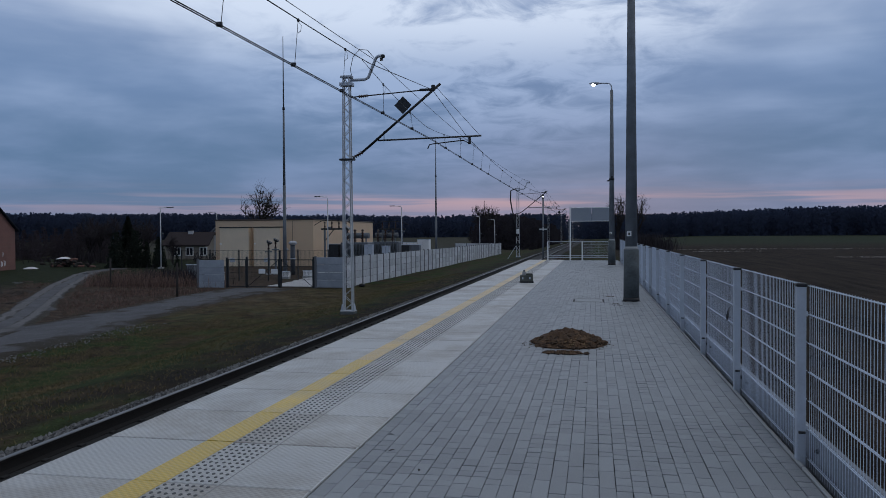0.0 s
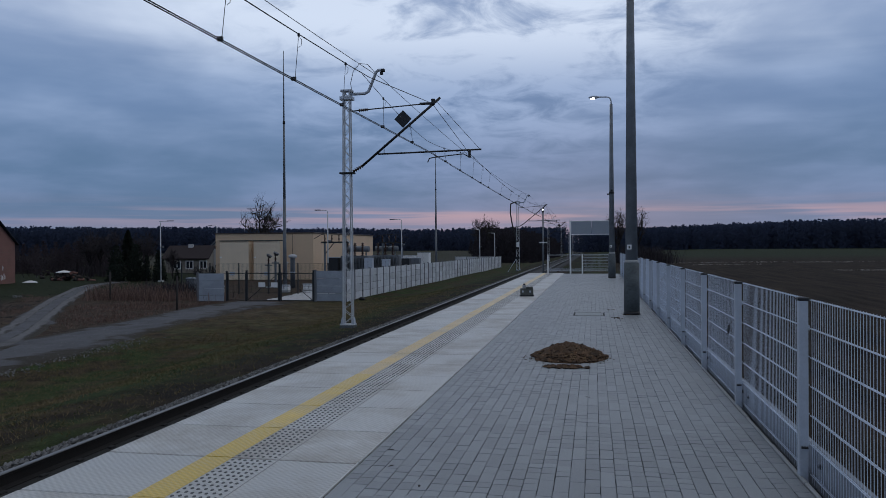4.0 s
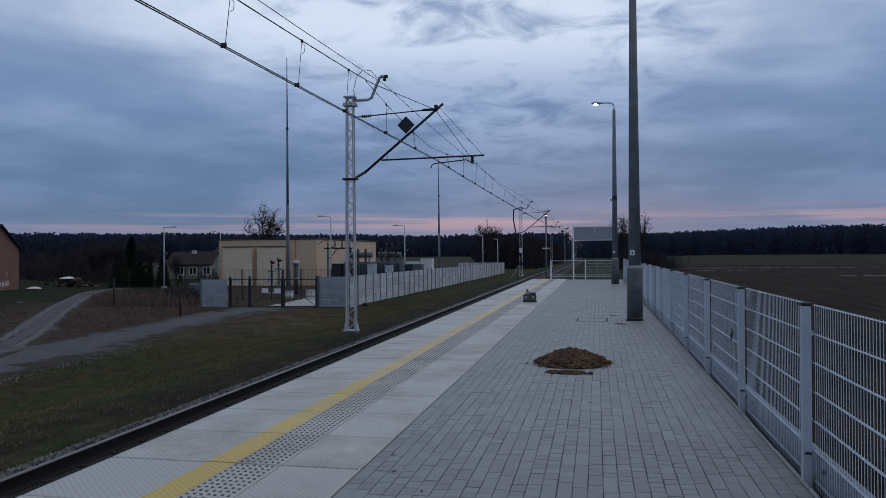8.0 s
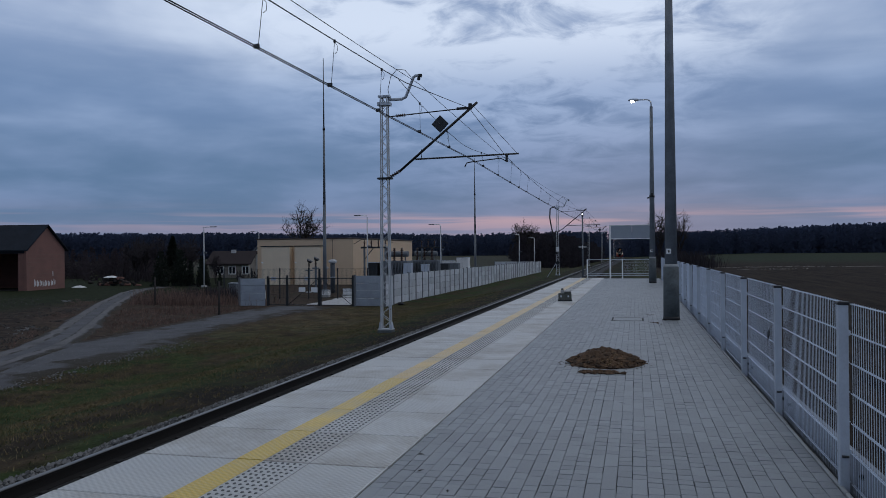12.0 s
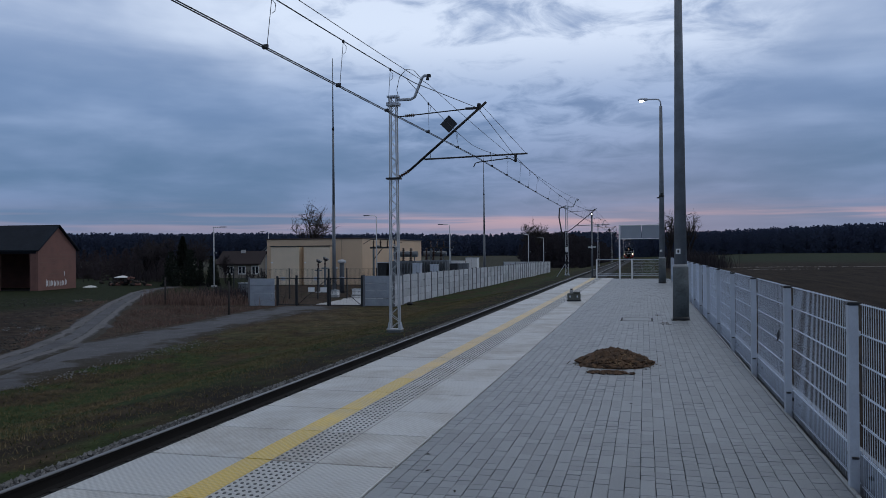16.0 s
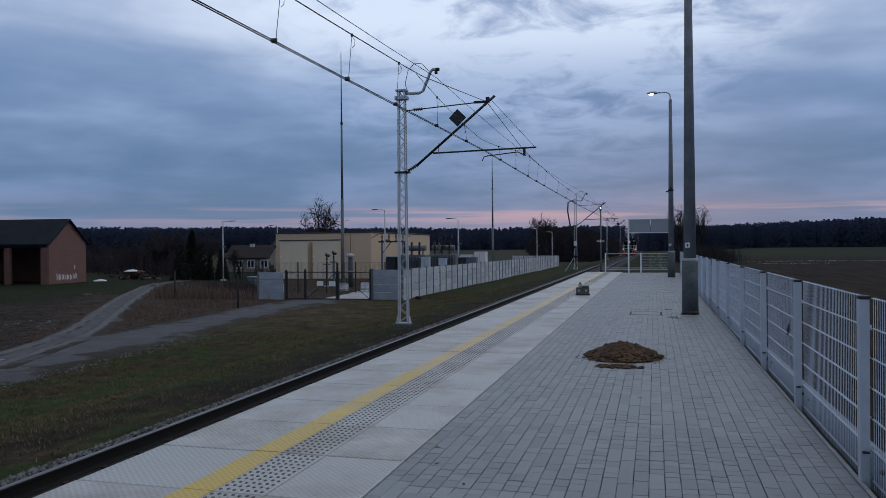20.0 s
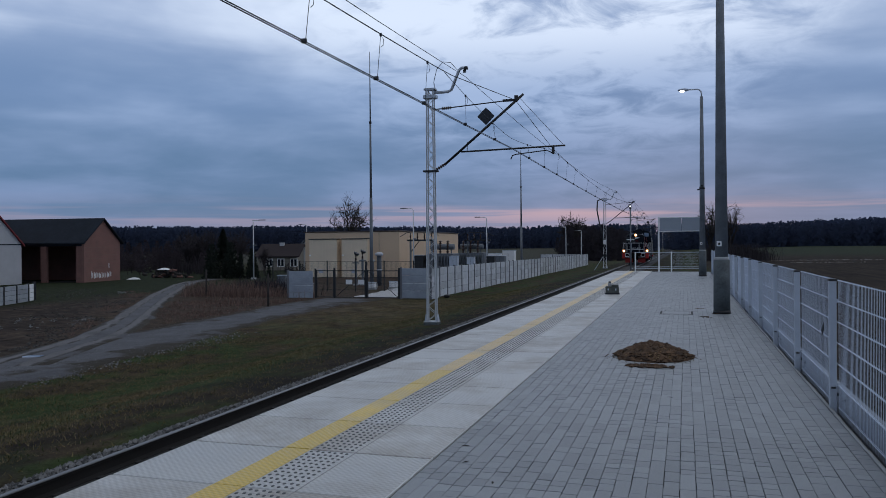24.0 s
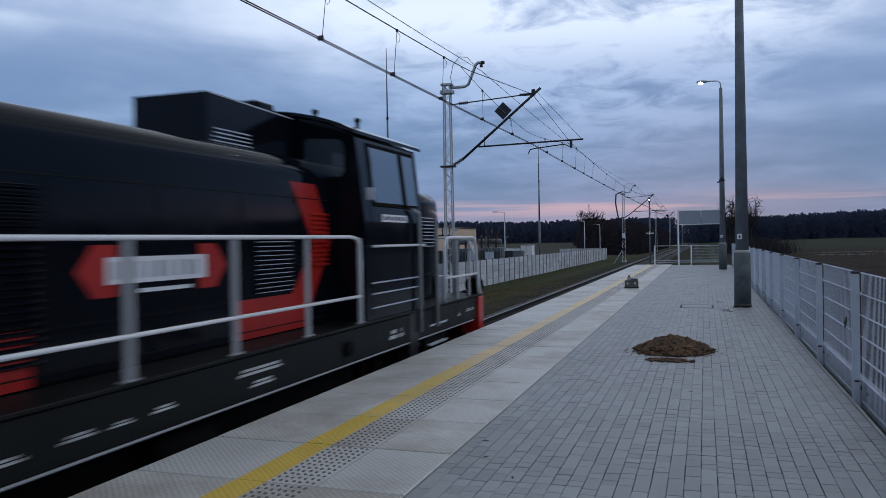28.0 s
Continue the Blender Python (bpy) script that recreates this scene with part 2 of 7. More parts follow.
POLE = mat("spun_concrete_pole", (0.150, 0.170, 0.195), 0.8, var=0.42, big_scale=3, fine=40, bump=0.4)
# rust, darkened further with the shade beside the platform
RAIL = mat("shaded_rail_rust", (0.013, 0.011, 0.0105), 0.75, 0.3, var=0.35, fine=60, bump=0.3)
RAILHEAD = mat("rail_head_bright", (0.20, 0.20, 0.205), 0.45, 0.9, var=0.12, fine=90, bump=0.05)
# sleeper and ballast colours hold the shade below the platform edge
SLEEPER = mat("shaded_sleeper_concrete", (0.017, 0.0165, 0.0165), 0.85, var=0.3, fine=60, bump=0.4, piece=0.4)
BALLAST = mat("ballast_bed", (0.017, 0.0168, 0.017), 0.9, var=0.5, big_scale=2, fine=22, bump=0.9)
STONE = mat("ballast_stone", (0.15, 0.147, 0.145), 0.85, var=0.4, fine=60, bump=0.5, island=1.5)
GRAVEL = mat("gravel_stones", (0.15, 0.15, 0.15), 0.9, var=0.42, big_scale=0.55, fine=9, bump=0.6, island=1.0)
PUDDLE = mat("puddle_water", (0.035, 0.033, 0.03), 0.04, var=0.1, bump=0)
SOIL = mat("dug_soil", (0.085, 0.048, 0.026), 0.95, var=0.6, big_scale=6, fine=40, bump=0.9, island=1.2)
CLAY = mat("sandy_clods", (0.20, 0.125, 0.062), 0.95, var=0.4, big_scale=8, fine=60, bump=0.7, island=1.0)
GRASS = mat("grass_blade", (0.036, 0.066, 0.015), 0.85, var=0.5, big_scale=0.45, fine=3, bump=0, island=1.2, tint=(0.135, 0.105, 0.052), spec=0.15)
DRYGRASS = mat("dry_reed", (0.155, 0.102, 0.084), 0.85, var=0.45, big_scale=0.5, fine=4, bump=0, island=1.2, spec=0.1)
# distance haze is put into this bluish, lightened base colour
FOREST = mat("hazy_winter_forest", (0.056, 0.072, 0.118), 0.95, var=0.14, big_scale=0.03, fine=0.2, bump=0, island=0.12, spec=0.05)
NEEDLE = mat("dark_spruce_needles", (0.014, 0.020, 0.014), 0.9, var=0.4, fine=6, bump=0, island=1.0)
NEARWOOD = mat("brown_winter_thicket", (0.050, 0.045, 0.052), 0.95, var=0.3, big_scale=0.05, fine=0.6, bump=0, island=0.3, spec=0.05)
SCRUB = mat("violet_brown_scrub", (0.062, 0.050, 0.056), 0.95, var=0.35, big_scale=0.12, fine=0.6, bump=0, island=0.35, spec=0.05)


def see_through(m, share=0.5):
    """Lets light through thin boughs, so that their two sides look alike."""
    n, l = m.node_tree.nodes, m.node_tree.links
    b, out = n["Principled BSDF"], n["Material Output"]
    tr, mx = n.new("ShaderNodeBsdfTranslucent"), n.new("ShaderNodeMixShader")
    l.new(b.inputs["Base Color"].links[0].from_socket, tr.inputs["Color"])
    mx.inputs[0].default_value = share
    l.new(b.outputs[0], mx.inputs[1])
    l.new(tr.outputs[0], mx.inputs[2])
    l.new(mx.outputs[0], out.inputs[0])


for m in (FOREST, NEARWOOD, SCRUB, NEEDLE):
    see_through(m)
STRAWBLADE = mat("straw_blade", (0.165, 0.125, 0.070), 0.85, var=0.4, big_scale=0.6, fine=4, bump=0, island=1.2, spec=0.15)
CLOD = mat("wet_mud_clod", (0.026, 0.021, 0.018), 0.7, var=0.5, fine=20, bump=0.6, island=1.2)
STUBBLE = mat("pale_straw_stones", (0.24, 0.21, 0.19), 0.9, var=0.35, fine=10, bump=0.3, island=1.0)
BARK = mat("bare_twigs", (0.035, 0.028, 0.026), 0.9, var=0.4, fine=20, bump=0.3)
BUSH = mat("bare_brushwood", (0.044, 0.038, 0.042), 0.95, var=0.4, fine=8, bump=0, island=1.0, spec=0.1)
BRICKM = mat("red_brick", (0.185, 0.092, 0.076), 0.85, var=0.28, big_scale=1.0, fine=14, bump=0.4, piece=0.6, island=0.9)
MORTAR = mat("brick_mortar", (0.21, 0.13, 0.10), 0.9, var=0.25, fine=20, bump=0.5)
SLATE = mat("dark_sheet_roof", (0.022, 0.027, 0.036), 0.85, var=0.35, big_scale=0.8, fine=6, bump=0.4, spec=0.1)
PLASTER = mat("white_plaster", (0.45, 0.45, 0.465), 0.85, var=0.14, big_scale=0.6, fine=12, bump=0.3)
REDROOF = mat("red_sheet_roof", (0.22, 0.02, 0.026), 0.5, var=0.2, big_scale=1, fine=10, bump=0.2)
BEIGE = mat("beige_cladding", (0.64, 0.465, 0.315), 0.75, var=0.08, big_scale=0.4, fine=12, bump=0.15)
CREAM = mat("cream_door", (0.76, 0.62, 0.46), 0.6, var=0.08, big_scale=0.6, fine=14, bump=0.1)
PANEL = mat("wall_panel_concrete", (0.50, 0.515, 0.54), 0.8, var=0.24, big_scale=1.6, fine=14, bump=0.5, piece=0.6)
PANEL_DARK = mat("wall_panel_blue_grey", (0.31, 0.34, 0.385), 0.8, var=0.22, big_scale=1.6, fine=14, bump=0.5, piece=0.5)
POSTC = mat("wall_post_concrete", (0.15, 0.155, 0.17), 0.85, var=0.2, fine=20, bump=0.4)
EQUIP = mat("grey_equipment_paint", (0.125, 0.138, 0.155), 0.5, var=0.25, fine=20, bump=0.1)
CERAMIC = mat("brown_insulator", (0.05, 0.026, 0.02), 0.25, var=0.2, bump=0)
WHITE = mat("white_paint", (0.78, 0.78, 0.78), 0.5, var=0.08, fine=30, bump=0.1)
PAVED = mat("pale_drive", (0.42, 0.42, 0.43), 0.8, var=0.15, fine=10, bump=0.3)
GLASS_DARK = mat("window_glass", (0.02, 0.024, 0.03), 0.06, var=0.1, bump=0, spec=0.8)
SIGNGREY = mat("sign_back_sheet", (0.30, 0.33, 0.37), 0.5, 0.3, var=0.08, fine=20, bump=0.05)
GREENBOX = mat("grey_green_box", (0.075, 0.08, 0.07), 0.7, var=0.5, big_scale=6, fine=50, bump=0.3)
LOCO_BLACK = mat("gloss_black_paint", (0.0048, 0.0060, 0.0098), 0.075, var=0.25, big_scale=1.5, fine=25, bump=0.003, local=True, spec=0.16)
LOCO_RED = mat("signal_red_paint", (0.40, 0.016, 0.010), 0.35, var=0.2, big_scale=2, fine=25, bump=0.04, local=True)
LOCO_GREY = mat("grey_green_sill_paint", (0.0075, 0.0086, 0.0085), 0.5, var=0.45, big_scale=2, fine=20, bump=0.1, local=True, spec=0.15)
LOCO_GUARD = mat("dull_red_paint", (0.16, 0.011, 0.009), 0.6, var=0.4, big_scale=3, fine=18, bump=0.1, local=True, spec=0.2)
LOCO_LETTER = mat("pale_lettering_paint", (0.42, 0.43, 0.44), 0.5, var=0.5, fine=60, bump=0.0, local=True)
LOCO_RAIL_GREY = mat("railing_grey_paint", (0.30, 0.31, 0.33), 0.5, var=0.12, fine=30, bump=0.03, local=True)
LOCO_WHITE = mat("railing_white_paint", (0.74, 0.75, 0.77), 0.4, var=0.07, fine=30, bump=0.03, local=True)
LOCO_UNDER = mat("grimy_running_gear", (0.0055, 0.005, 0.005), 0.8, 0.0, var=0.4, big_scale=3, fine=25, bump=0.4, local=True, spec=0.08)
LOCO_GLASS = mat("cab_glass", (0.22, 0.25, 0.28), 0.06, 0.85, var=0.06, bump=0, local=True)
HEADLAMP = lamp_mat("headlamp_glow", (1.0, 0.45, 0.17), 0.95)
LOCO_RED_DULL = mat("dark_red_paint", (0.055, 0.005, 0.005), 0.55, var=0.5, big_scale=2.5, fine=18, bump=0.1, local=True, spec=0.1)
HEADCORE = lamp_mat("headlamp_core", (1.0, 0.62, 0.30), 95.0)
STREETGLOW = lamp_mat("street_lamp_glow", (1.0, 0.92, 0.78), 30.0)
SIGNALGLOW = lamp_mat("signal_lamp_glow", (0.9, 0.95, 1.0), 2.5)

# ---- building blocks ----


class G:
    """Vertices and faces of one mesh."""

    def __init__(self):
        self.v, self.f, self.s = [], [], []

    def add(self, verts, faces, smooth=False):
        k = len(self.v)
        self.v += [tuple(p) for p in verts]
        self.f += [tuple(i + k for i in q) for q in faces]
        self.s += [smooth] * len(faces)
        return self

    def box(self, x0, y0, z0, x1, y1, z1):
        return self.add([(x, y, z) for z in (z0, z1) for y in (y0, y1) for x in (x0, x1)],
                        [(0, 2, 3, 1), (4, 5, 7, 6), (0, 1, 5, 4), (2, 6, 7, 3), (0, 4, 6, 2), (1, 3, 7, 5)])

    def cbox(self, x0, y0, z0, x1, y1, z1, c=0.005):
        """A box with all edges chamfered by c."""
        lo, hi = (x0, y0, z0), (x1, y1, z1)
        verts, index = [], {}
        for sx in (0, 1):
            for sy in (0, 1):
                for sz in (0, 1):
                    s = (sx, sy, sz)
                    for axis in range(3):
                        p = []
                        for a in range(3):
                            edge = hi[a] if s[a] else lo[a]
                            p.append(edge if a == axis else edge + (-c if s[a] else c))
                        index[(s, axis)] = len(verts)
                        verts.append(p)
        faces = []
        for axis in range(3):
            o1, o2 = (axis + 1) % 3, (axis + 2) % 3
            for side in (0, 1):
                ring = []
                for a, b in ((0, 0), (1, 0), (1, 1), (0, 1)):
                    s = [0, 0, 0]
                    s[axis], s[o1], s[o2] = side, a, b
                    ring.append(index[(tuple(s), axis)])
                faces.append(tuple(ring if side else ring[::-1]))
            for a in (0, 1):
                for b in (0, 1):
                    s0, s1 = [0, 0, 0], [0, 0, 0]
                    s0[axis], s1[axis] = 0, 1
                    s0[o1] = s1[o1] = a
                    s0[o2] = s1[o2] = b
                    q = [index[(tuple(s0), o1)], index[(tuple(s1), o1)], index[(tuple(s1), o2)], index[(tuple(s0), o2)]]
                    faces.append(tuple(q if a != b else q[::-1]))
        for s in [(a, b, d) for a in (0, 1) for b in (0, 1) for d in (0, 1)]:
            t = [index[(s, 0)], index[(s, 1)], index[(s, 2)]]
            faces.append(tuple(t if sum(s) % 2 else t[::-1]))
        return self.add(verts, faces)

    def cyl(self, p0, p1, r0, r1=None, n=8, caps=True):
        r1 = r0 if r1 is None else r1
        a, b = Vector(p0), Vector(p1)
        w = (b - a).normalized()
        u = w.orthogonal().normalized()
        v = w.cross(u)
        ring = [(math.cos(2 * math.pi * i / n), math.sin(2 * math.pi * i / n)) for i in range(n)]
        k = len(self.v)
        self.v += [tuple(a + r0 * (c * u + s * v)) for c, s in ring] + [tuple(b + r1 * (c * u + s * v)) for c, s in ring]
        q = [(k + i, k + (i + 1) % n, k + n + (i + 1) % n, k + n + i) for i in range(n)]
        self.f += q
        self.s += [n > 5] * n
        if caps:
            self.f += [tuple(k + i for i in range(n))[::-1], tuple(k + n + i for i in range(n))]
            self.s += [False, False]
        return self

    def tube(self, pts, r, n=6):
        pts = [Vector(p) for p in pts]
        k, rings = len(self.v), len(pts)
        u = None
        for i, p in enumerate(pts):
            w = (pts[min(i + 1, rings - 1)] - pts[max(i - 1, 0)]).normalized()
            u = w.orthogonal().normalized() if u is None else (u - u.dot(w) * w).normalized()
            v = w.cross(u)
            rr = r[i] if isinstance(r, (list, tuple)) else r
            self.v += [tuple(p + rr * (math.cos(2 * math.pi * j / n) * u + math.sin(2 * math.pi * j / n) * v)) for j in range(n)]
        for i in range(rings - 1):
            for j in range(n):
                a, b = k + i * n + j, k + i * n + (j + 1) % n
                self.f.append((a, b, b + n, a + n))
                self.s.append(n > 4)
        self.f += [tuple(k + j for j in range(n))[::-1], tuple(k + (rings - 1) * n + j for j in range(n))]
        self.s += [False, False]
        return self

    def prism(self, outline, axis, a, b, smooth=False):
        """An outline (pairs in the two other axes, in order) drawn out along an axis from a to b."""
        n = len(outline)

        def at(p, t):
            q = list(p)
            q.insert(axis, t)
            return q
        k = len(self.v)
        self.v += [tuple(at(p, a)) for p in outline] + [tuple(at(p, b)) for p in outline]
        self.f += [(k + i, k + (i + 1) % n, k + n + (i + 1) % n, k + n + i) for i in range(n)]
        self.s += [smooth] * n
        self.f += [tuple(k + i for i in range(n))[::-1], tuple(k + n + i for i in range(n))]
        self.s += [False, False]
        return self

    def ball(self, c, rx, ry=None, rz=None, n=8, rings=5):
        ry, rz = ry or rx, rz or rx
        verts, faces = [(c[0], c[1], c[2] - rz)], []
        for i in range(1, rings):
            a = -math.pi / 2 + math.pi * i / rings
            verts += [(c[0] + rx * math.cos(a) * math.cos(2 * math.pi * j / n), c[1] + ry * math.cos(a) * math.sin(2 * math.pi * j / n), c[2] + rz * math.sin(a)) for j in range(n)]
        verts.append((c[0], c[1], c[2] + rz))
        for j in range(n):
            faces.append((0, 1 + (j + 1) % n, 1 + j))
            faces.append((len(verts) - 1, len(verts) - 1 - n + j, len(verts) - 1 - n + (j + 1) % n))
        for i in range(rings - 2):
            for j in range(n):
                a, b = 1 + i * n + j, 1 + i * n + (j + 1) % n
                faces.append((a, b, b + n, a + n))
        return self.add(verts, faces, True)

    def mesh(self, name, material):
        me = bpy.data.meshes.new(name)
        me.from_pydata(self.v, [], self.f)
        me.polygons.foreach_set("use_smooth", self.s)
        me.materials.append(material)
        b = bmesh.new()
        b.from_mesh(me)
        if len(b.faces) < 9000:
            bmesh.ops.recalc_face_normals(b, faces=b.faces)
            b.to_mesh(me)
        b.free()
        return me


def part(name, g, material, parent, label=""):
    """One mesh under a thing or a part; g is a G or a ready mesh."""
    me = g.mesh(name, material) if isinstance(g, G) else g
    ob = new(name, me)
    ob.parent = parent
    if label:
        ob["label"] = label
    return ob


def thing(name, m, label, category, group="", kind=""):
    """An Empty at the base of a thing."""
    ob = new(name)
    ob.empty_display_size = 0.2
    ob.matrix_basis = m
    return tagged(ob, label, category, group, kind)


def solid(name, g, material, label, category="", group="", kind="", m=None):
    """A thing that is one mesh."""
    ob = new(name, g.mesh(name, material) if isinstance(g, G) else g)
    if m is not None:
        ob.matrix_basis = m
    return tagged(ob, label, category, group, kind)


rnd = random.Random(7)
RAIL_Z, TRACK_X = -0.79, -5.45


def track(y):
    """Middle of the track between the rail heads, at y metres along it: straight, then bending away and falling."""
    d = max(0.0, y - 296.0)
    return TRACK_X - (min(d, 160.0) * 0.0177) ** 2 - max(0.0, d - 160.0) * 0.1003, RAIL_Z - 0.0024 * max(0.0, y - 100.0)


def smooth(a, b, t):
    t = min(1.0, max(0.0, (t - a) / (b - a)))
    return t * t * (3 - 2 * t)


def ground_z(x, y):
    tx, tz = track(y)
    bed = tz - 0.30
    off = x - tx
    if off < -2.2:
        z = bed - 0.05 - (2.1 - 1.14) * smooth(2.4, 9.0, -off)
        z += 0.10 * (noise.noise((x * 0.09, y * 0.09, 0.0))) * smooth(3.5, 9.0, -off)
        z += 2.3 * smooth(230, 400, y) * smooth(14, 60, -off)
    elif off < 2.0 or x < 1.3:
        z = bed
    else:
        z = bed + 0.22 * smooth(1.3, 4.0, x) + 0.12 * noise.noise((x * 0.06, y * 0.06, 4.0)) + 1.2 * smooth(200, 400, y) * smooth(10, 60, x)
    return z

# ---- ground, road, track ----


def steps(stops):
    out = []
    for (a, n), (b, _) in zip(stops, stops[1:]):
        out += [a + (b - a) * i / n for i in range(n)]
    return out + [stops[-1][0]]


def ground_material():
    m = bpy.data.materials.new("open_country")
    m.use_nodes = True
    n, l = m.node_tree.nodes, m.node_tree.links
    b = n["Principled BSDF"]
    b.inputs["Roughness"].default_value = 0.95
    b.inputs["Specular IOR Level"].default_value = 0.06
    pos = n.new("ShaderNodeNewGeometry").outputs["Position"]
    xyz = n.new("ShaderNodeSeparateXYZ")
    l.new(pos, xyz.inputs[0])

    def nz(scale, detail=5):
        t = n.new("ShaderNodeTexNoise")
        t.inputs["Scale"].default_value, t.inputs["Detail"].default_value = scale, detail
        l.new(pos, t.inputs["Vector"])
        return t.outputs["Fac"]

    def rng(v, a, b2, c=0.0, d=1.0):
        t = n.new("ShaderNodeMapRange")
        l.new(v, t.inputs[0])
        for i, k in enumerate((a, b2, c, d)):
            t.inputs[i + 1].default_value = k
        return t.outputs[0]

    def mix(f, a, c):
        t = n.new("ShaderNodeMix")
        t.data_type = "RGBA"
        for i, v in ((0, f), (6, a), (7, c)):
            if isinstance(v, tuple):
                t.inputs[i].default_value = (*v, 1)
            else:
                l.new(v, t.inputs[i])
        return t.outputs[2]

    def mth(op, a, c):
        t = n.new("ShaderNodeMath")
        t.operation = op
        for i, v in enumerate((a, c)):
            if isinstance(v, (int, float)):
                t.inputs[i].default_value = v
            else:
                l.new(v, t.inputs[i])
        return t.outputs[0]
    patches, fine, grit = nz(0.55, 9), nz(1.9, 9), nz(24.0, 4)
    green = mix(rng(fine, 0.3, 0.7), (0.017, 0.029, 0.009), (0.054, 0.076, 0.026))
    brown = mix(rng(fine, 0.3, 0.7), (0.022, 0.016, 0.011), (0.084, 0.062, 0.038))
    turf = mix(rng(patches, 0.45, 0.57), green, brown)
    furrow = n.new("ShaderNodeMapping")
    furrow.inputs["Scale"].default_value = (1.6, 0.12, 1.0)
    l.new(pos, furrow.inputs[0])
    streaks = n.new("ShaderNodeTexNoise")
    streaks.inputs["Scale"].default_value, streaks.inputs["Detail"].default_value = 1.0, 8
    l.new(furrow.outputs[0], streaks.inputs["Vector"])
    soil = mix(rng(streaks.outputs["Fac"], 0.32, 0.68), (0.012, 0.0095, 0.008), (0.050, 0.037, 0.028))
    soil = mix(rng(nz(0.9), 0.45, 0.7), soil, (0.034, 0.026, 0.018))
    crop = mix(rng(fine, 0.3, 0.7), (0.024, 0.033, 0.020), (0.039, 0.048, 0.028))
    # ploughed field beyond the fence, winter crop further out
    wob = mth("ADD", xyz.outputs[1], mth("MULTIPLY", nz(0.03), 60.0))
    field = mix(rng(wob, 165.0, 235.0), soil, crop)
    dry = mth("MULTIPLY", rng(xyz.outputs[0], -9.5, -15.0), mth("MULTIPLY", rng(xyz.outputs[1], 24.0, 38.0), rng(xyz.outputs[1], 54.0, 46.0)))
    tan = mix(rng(fine, 0.3, 0.7), (0.048, 0.037, 0.023), (0.150, 0.115, 0.072))
    turf = mix(mth("MULTIPLY", dry, rng(patches, 0.62, 0.42)), turf, tan)
    bare = mth("MULTIPLY", rng(xyz.outputs[0], -18.3, -20.5), rng(xyz.outputs[0], -46.0, -41.0))
    rough = mix(rng(fine, 0.3, 0.7), (0.030, 0.022, 0.017), (0.092, 0.067, 0.052))
    turf = mix(mth("MULTIPLY", bare, rng(patches, 0.25, 0.45, 0.55, 1.0)), turf, rough)
    left = rng(mth("ADD", xyz.outputs[0], mth("MULTIPLY", xyz.outputs[1], 0.70)), -6.3, -8.2)
    mud = mix(rng(fine, 0.3, 0.7), (0.014, 0.011, 0.009), (0.060, 0.046, 0.037))
    turf = mix(mth("MULTIPLY", mth("MULTIPLY", bare, left), rng(patches, 0.60, 0.50)), turf, mud)
    meadow = mix(rng(fine, 0.3, 0.7), (0.012, 0.018, 0.008), (0.034, 0.040, 0.020))
    turf = mix(mth("MULTIPLY", rng(xyz.outputs[0], -38.0, -43.0), rng(xyz.outputs[1], 130.0, 95.0)), turf, meadow)
    stubble = mix(rng(fine, 0.3, 0.7), (0.045, 0.046, 0.036), (0.068, 0.068, 0.052))
    turf = mix(mth("MULTIPLY", rng(wob, 170.0, 205.0), rng(xyz.outputs[0], -12.0, -22.0)), turf, stubble)
    all_col = mix(rng(xyz.outputs[0], 1.6, 2.6), turf, field)
    # worn brown strip beside the ballast
    by_track = mth("MULTIPLY", rng(xyz.outputs[0], -10.6, -8.0), rng(xyz.outputs[0], 0.0, -1.0))
    all_col = mix(mth("MULTIPLY", by_track, rng(nz(0.5), 0.35, 0.62)), all_col, (0.022, 0.019, 0.016))
    dark = mix(rng(grit, 0.25, 0.75), (0.55, 0.55, 0.55), (1.35, 1.35, 1.35))
    mul = n.new("ShaderNodeMix")
    mul.data_type, mul.blend_type = "RGBA", "MULTIPLY"
    mul.inputs[0].default_value = 1.0
    l.new(all_col, mul.inputs[6])
    l.new(dark, mul.inputs[7])
    l.new(mul.outputs[2], b.inputs["Base Color"])
    bp = n.new("ShaderNodeBump")
    bp.inputs["Strength"].default_value, bp.inputs["Distance"].default_value = 0.7, 0.05
    l.new(mth("ADD", fine, mth("MULTIPLY", grit, 0.4)), bp.inputs["Height"])
    l.new(bp.outputs[0], b.inputs["Normal"])
    return m


xs = steps([(-3000, 8), (-600, 10), (-200, 16), (-70, 40), (-16, 22), (-8, 12), (-3, 8), (2, 12), (14, 14), (80, 14), (500, 8), (3000, 1)])
ys = steps([(-2500, 6), (-300, 6), (-40, 20), (4, 70), (60, 50), (150, 40), (500, 20), (900, 10), (3500, 1)])
g = G()
verts = []
for y in ys:
    yc = min(max(y, -200.0), 760.0)
    for x in xs:
        verts.append((x, y, ground_z(x, yc) if -200 < x < 400 else ground_z(-200 if x < 0 else 400, yc)))
w = len(xs)
g.add(verts, [(j * w + i, j * w + i + 1, (j + 1) * w + i + 1, (j + 1) * w + i) for j in range(len(ys) - 1) for i in range(w - 1)], True)
solid("ground", g, ground_material(), "winter grass verge and dark ploughed field", "ground", kind="structure")


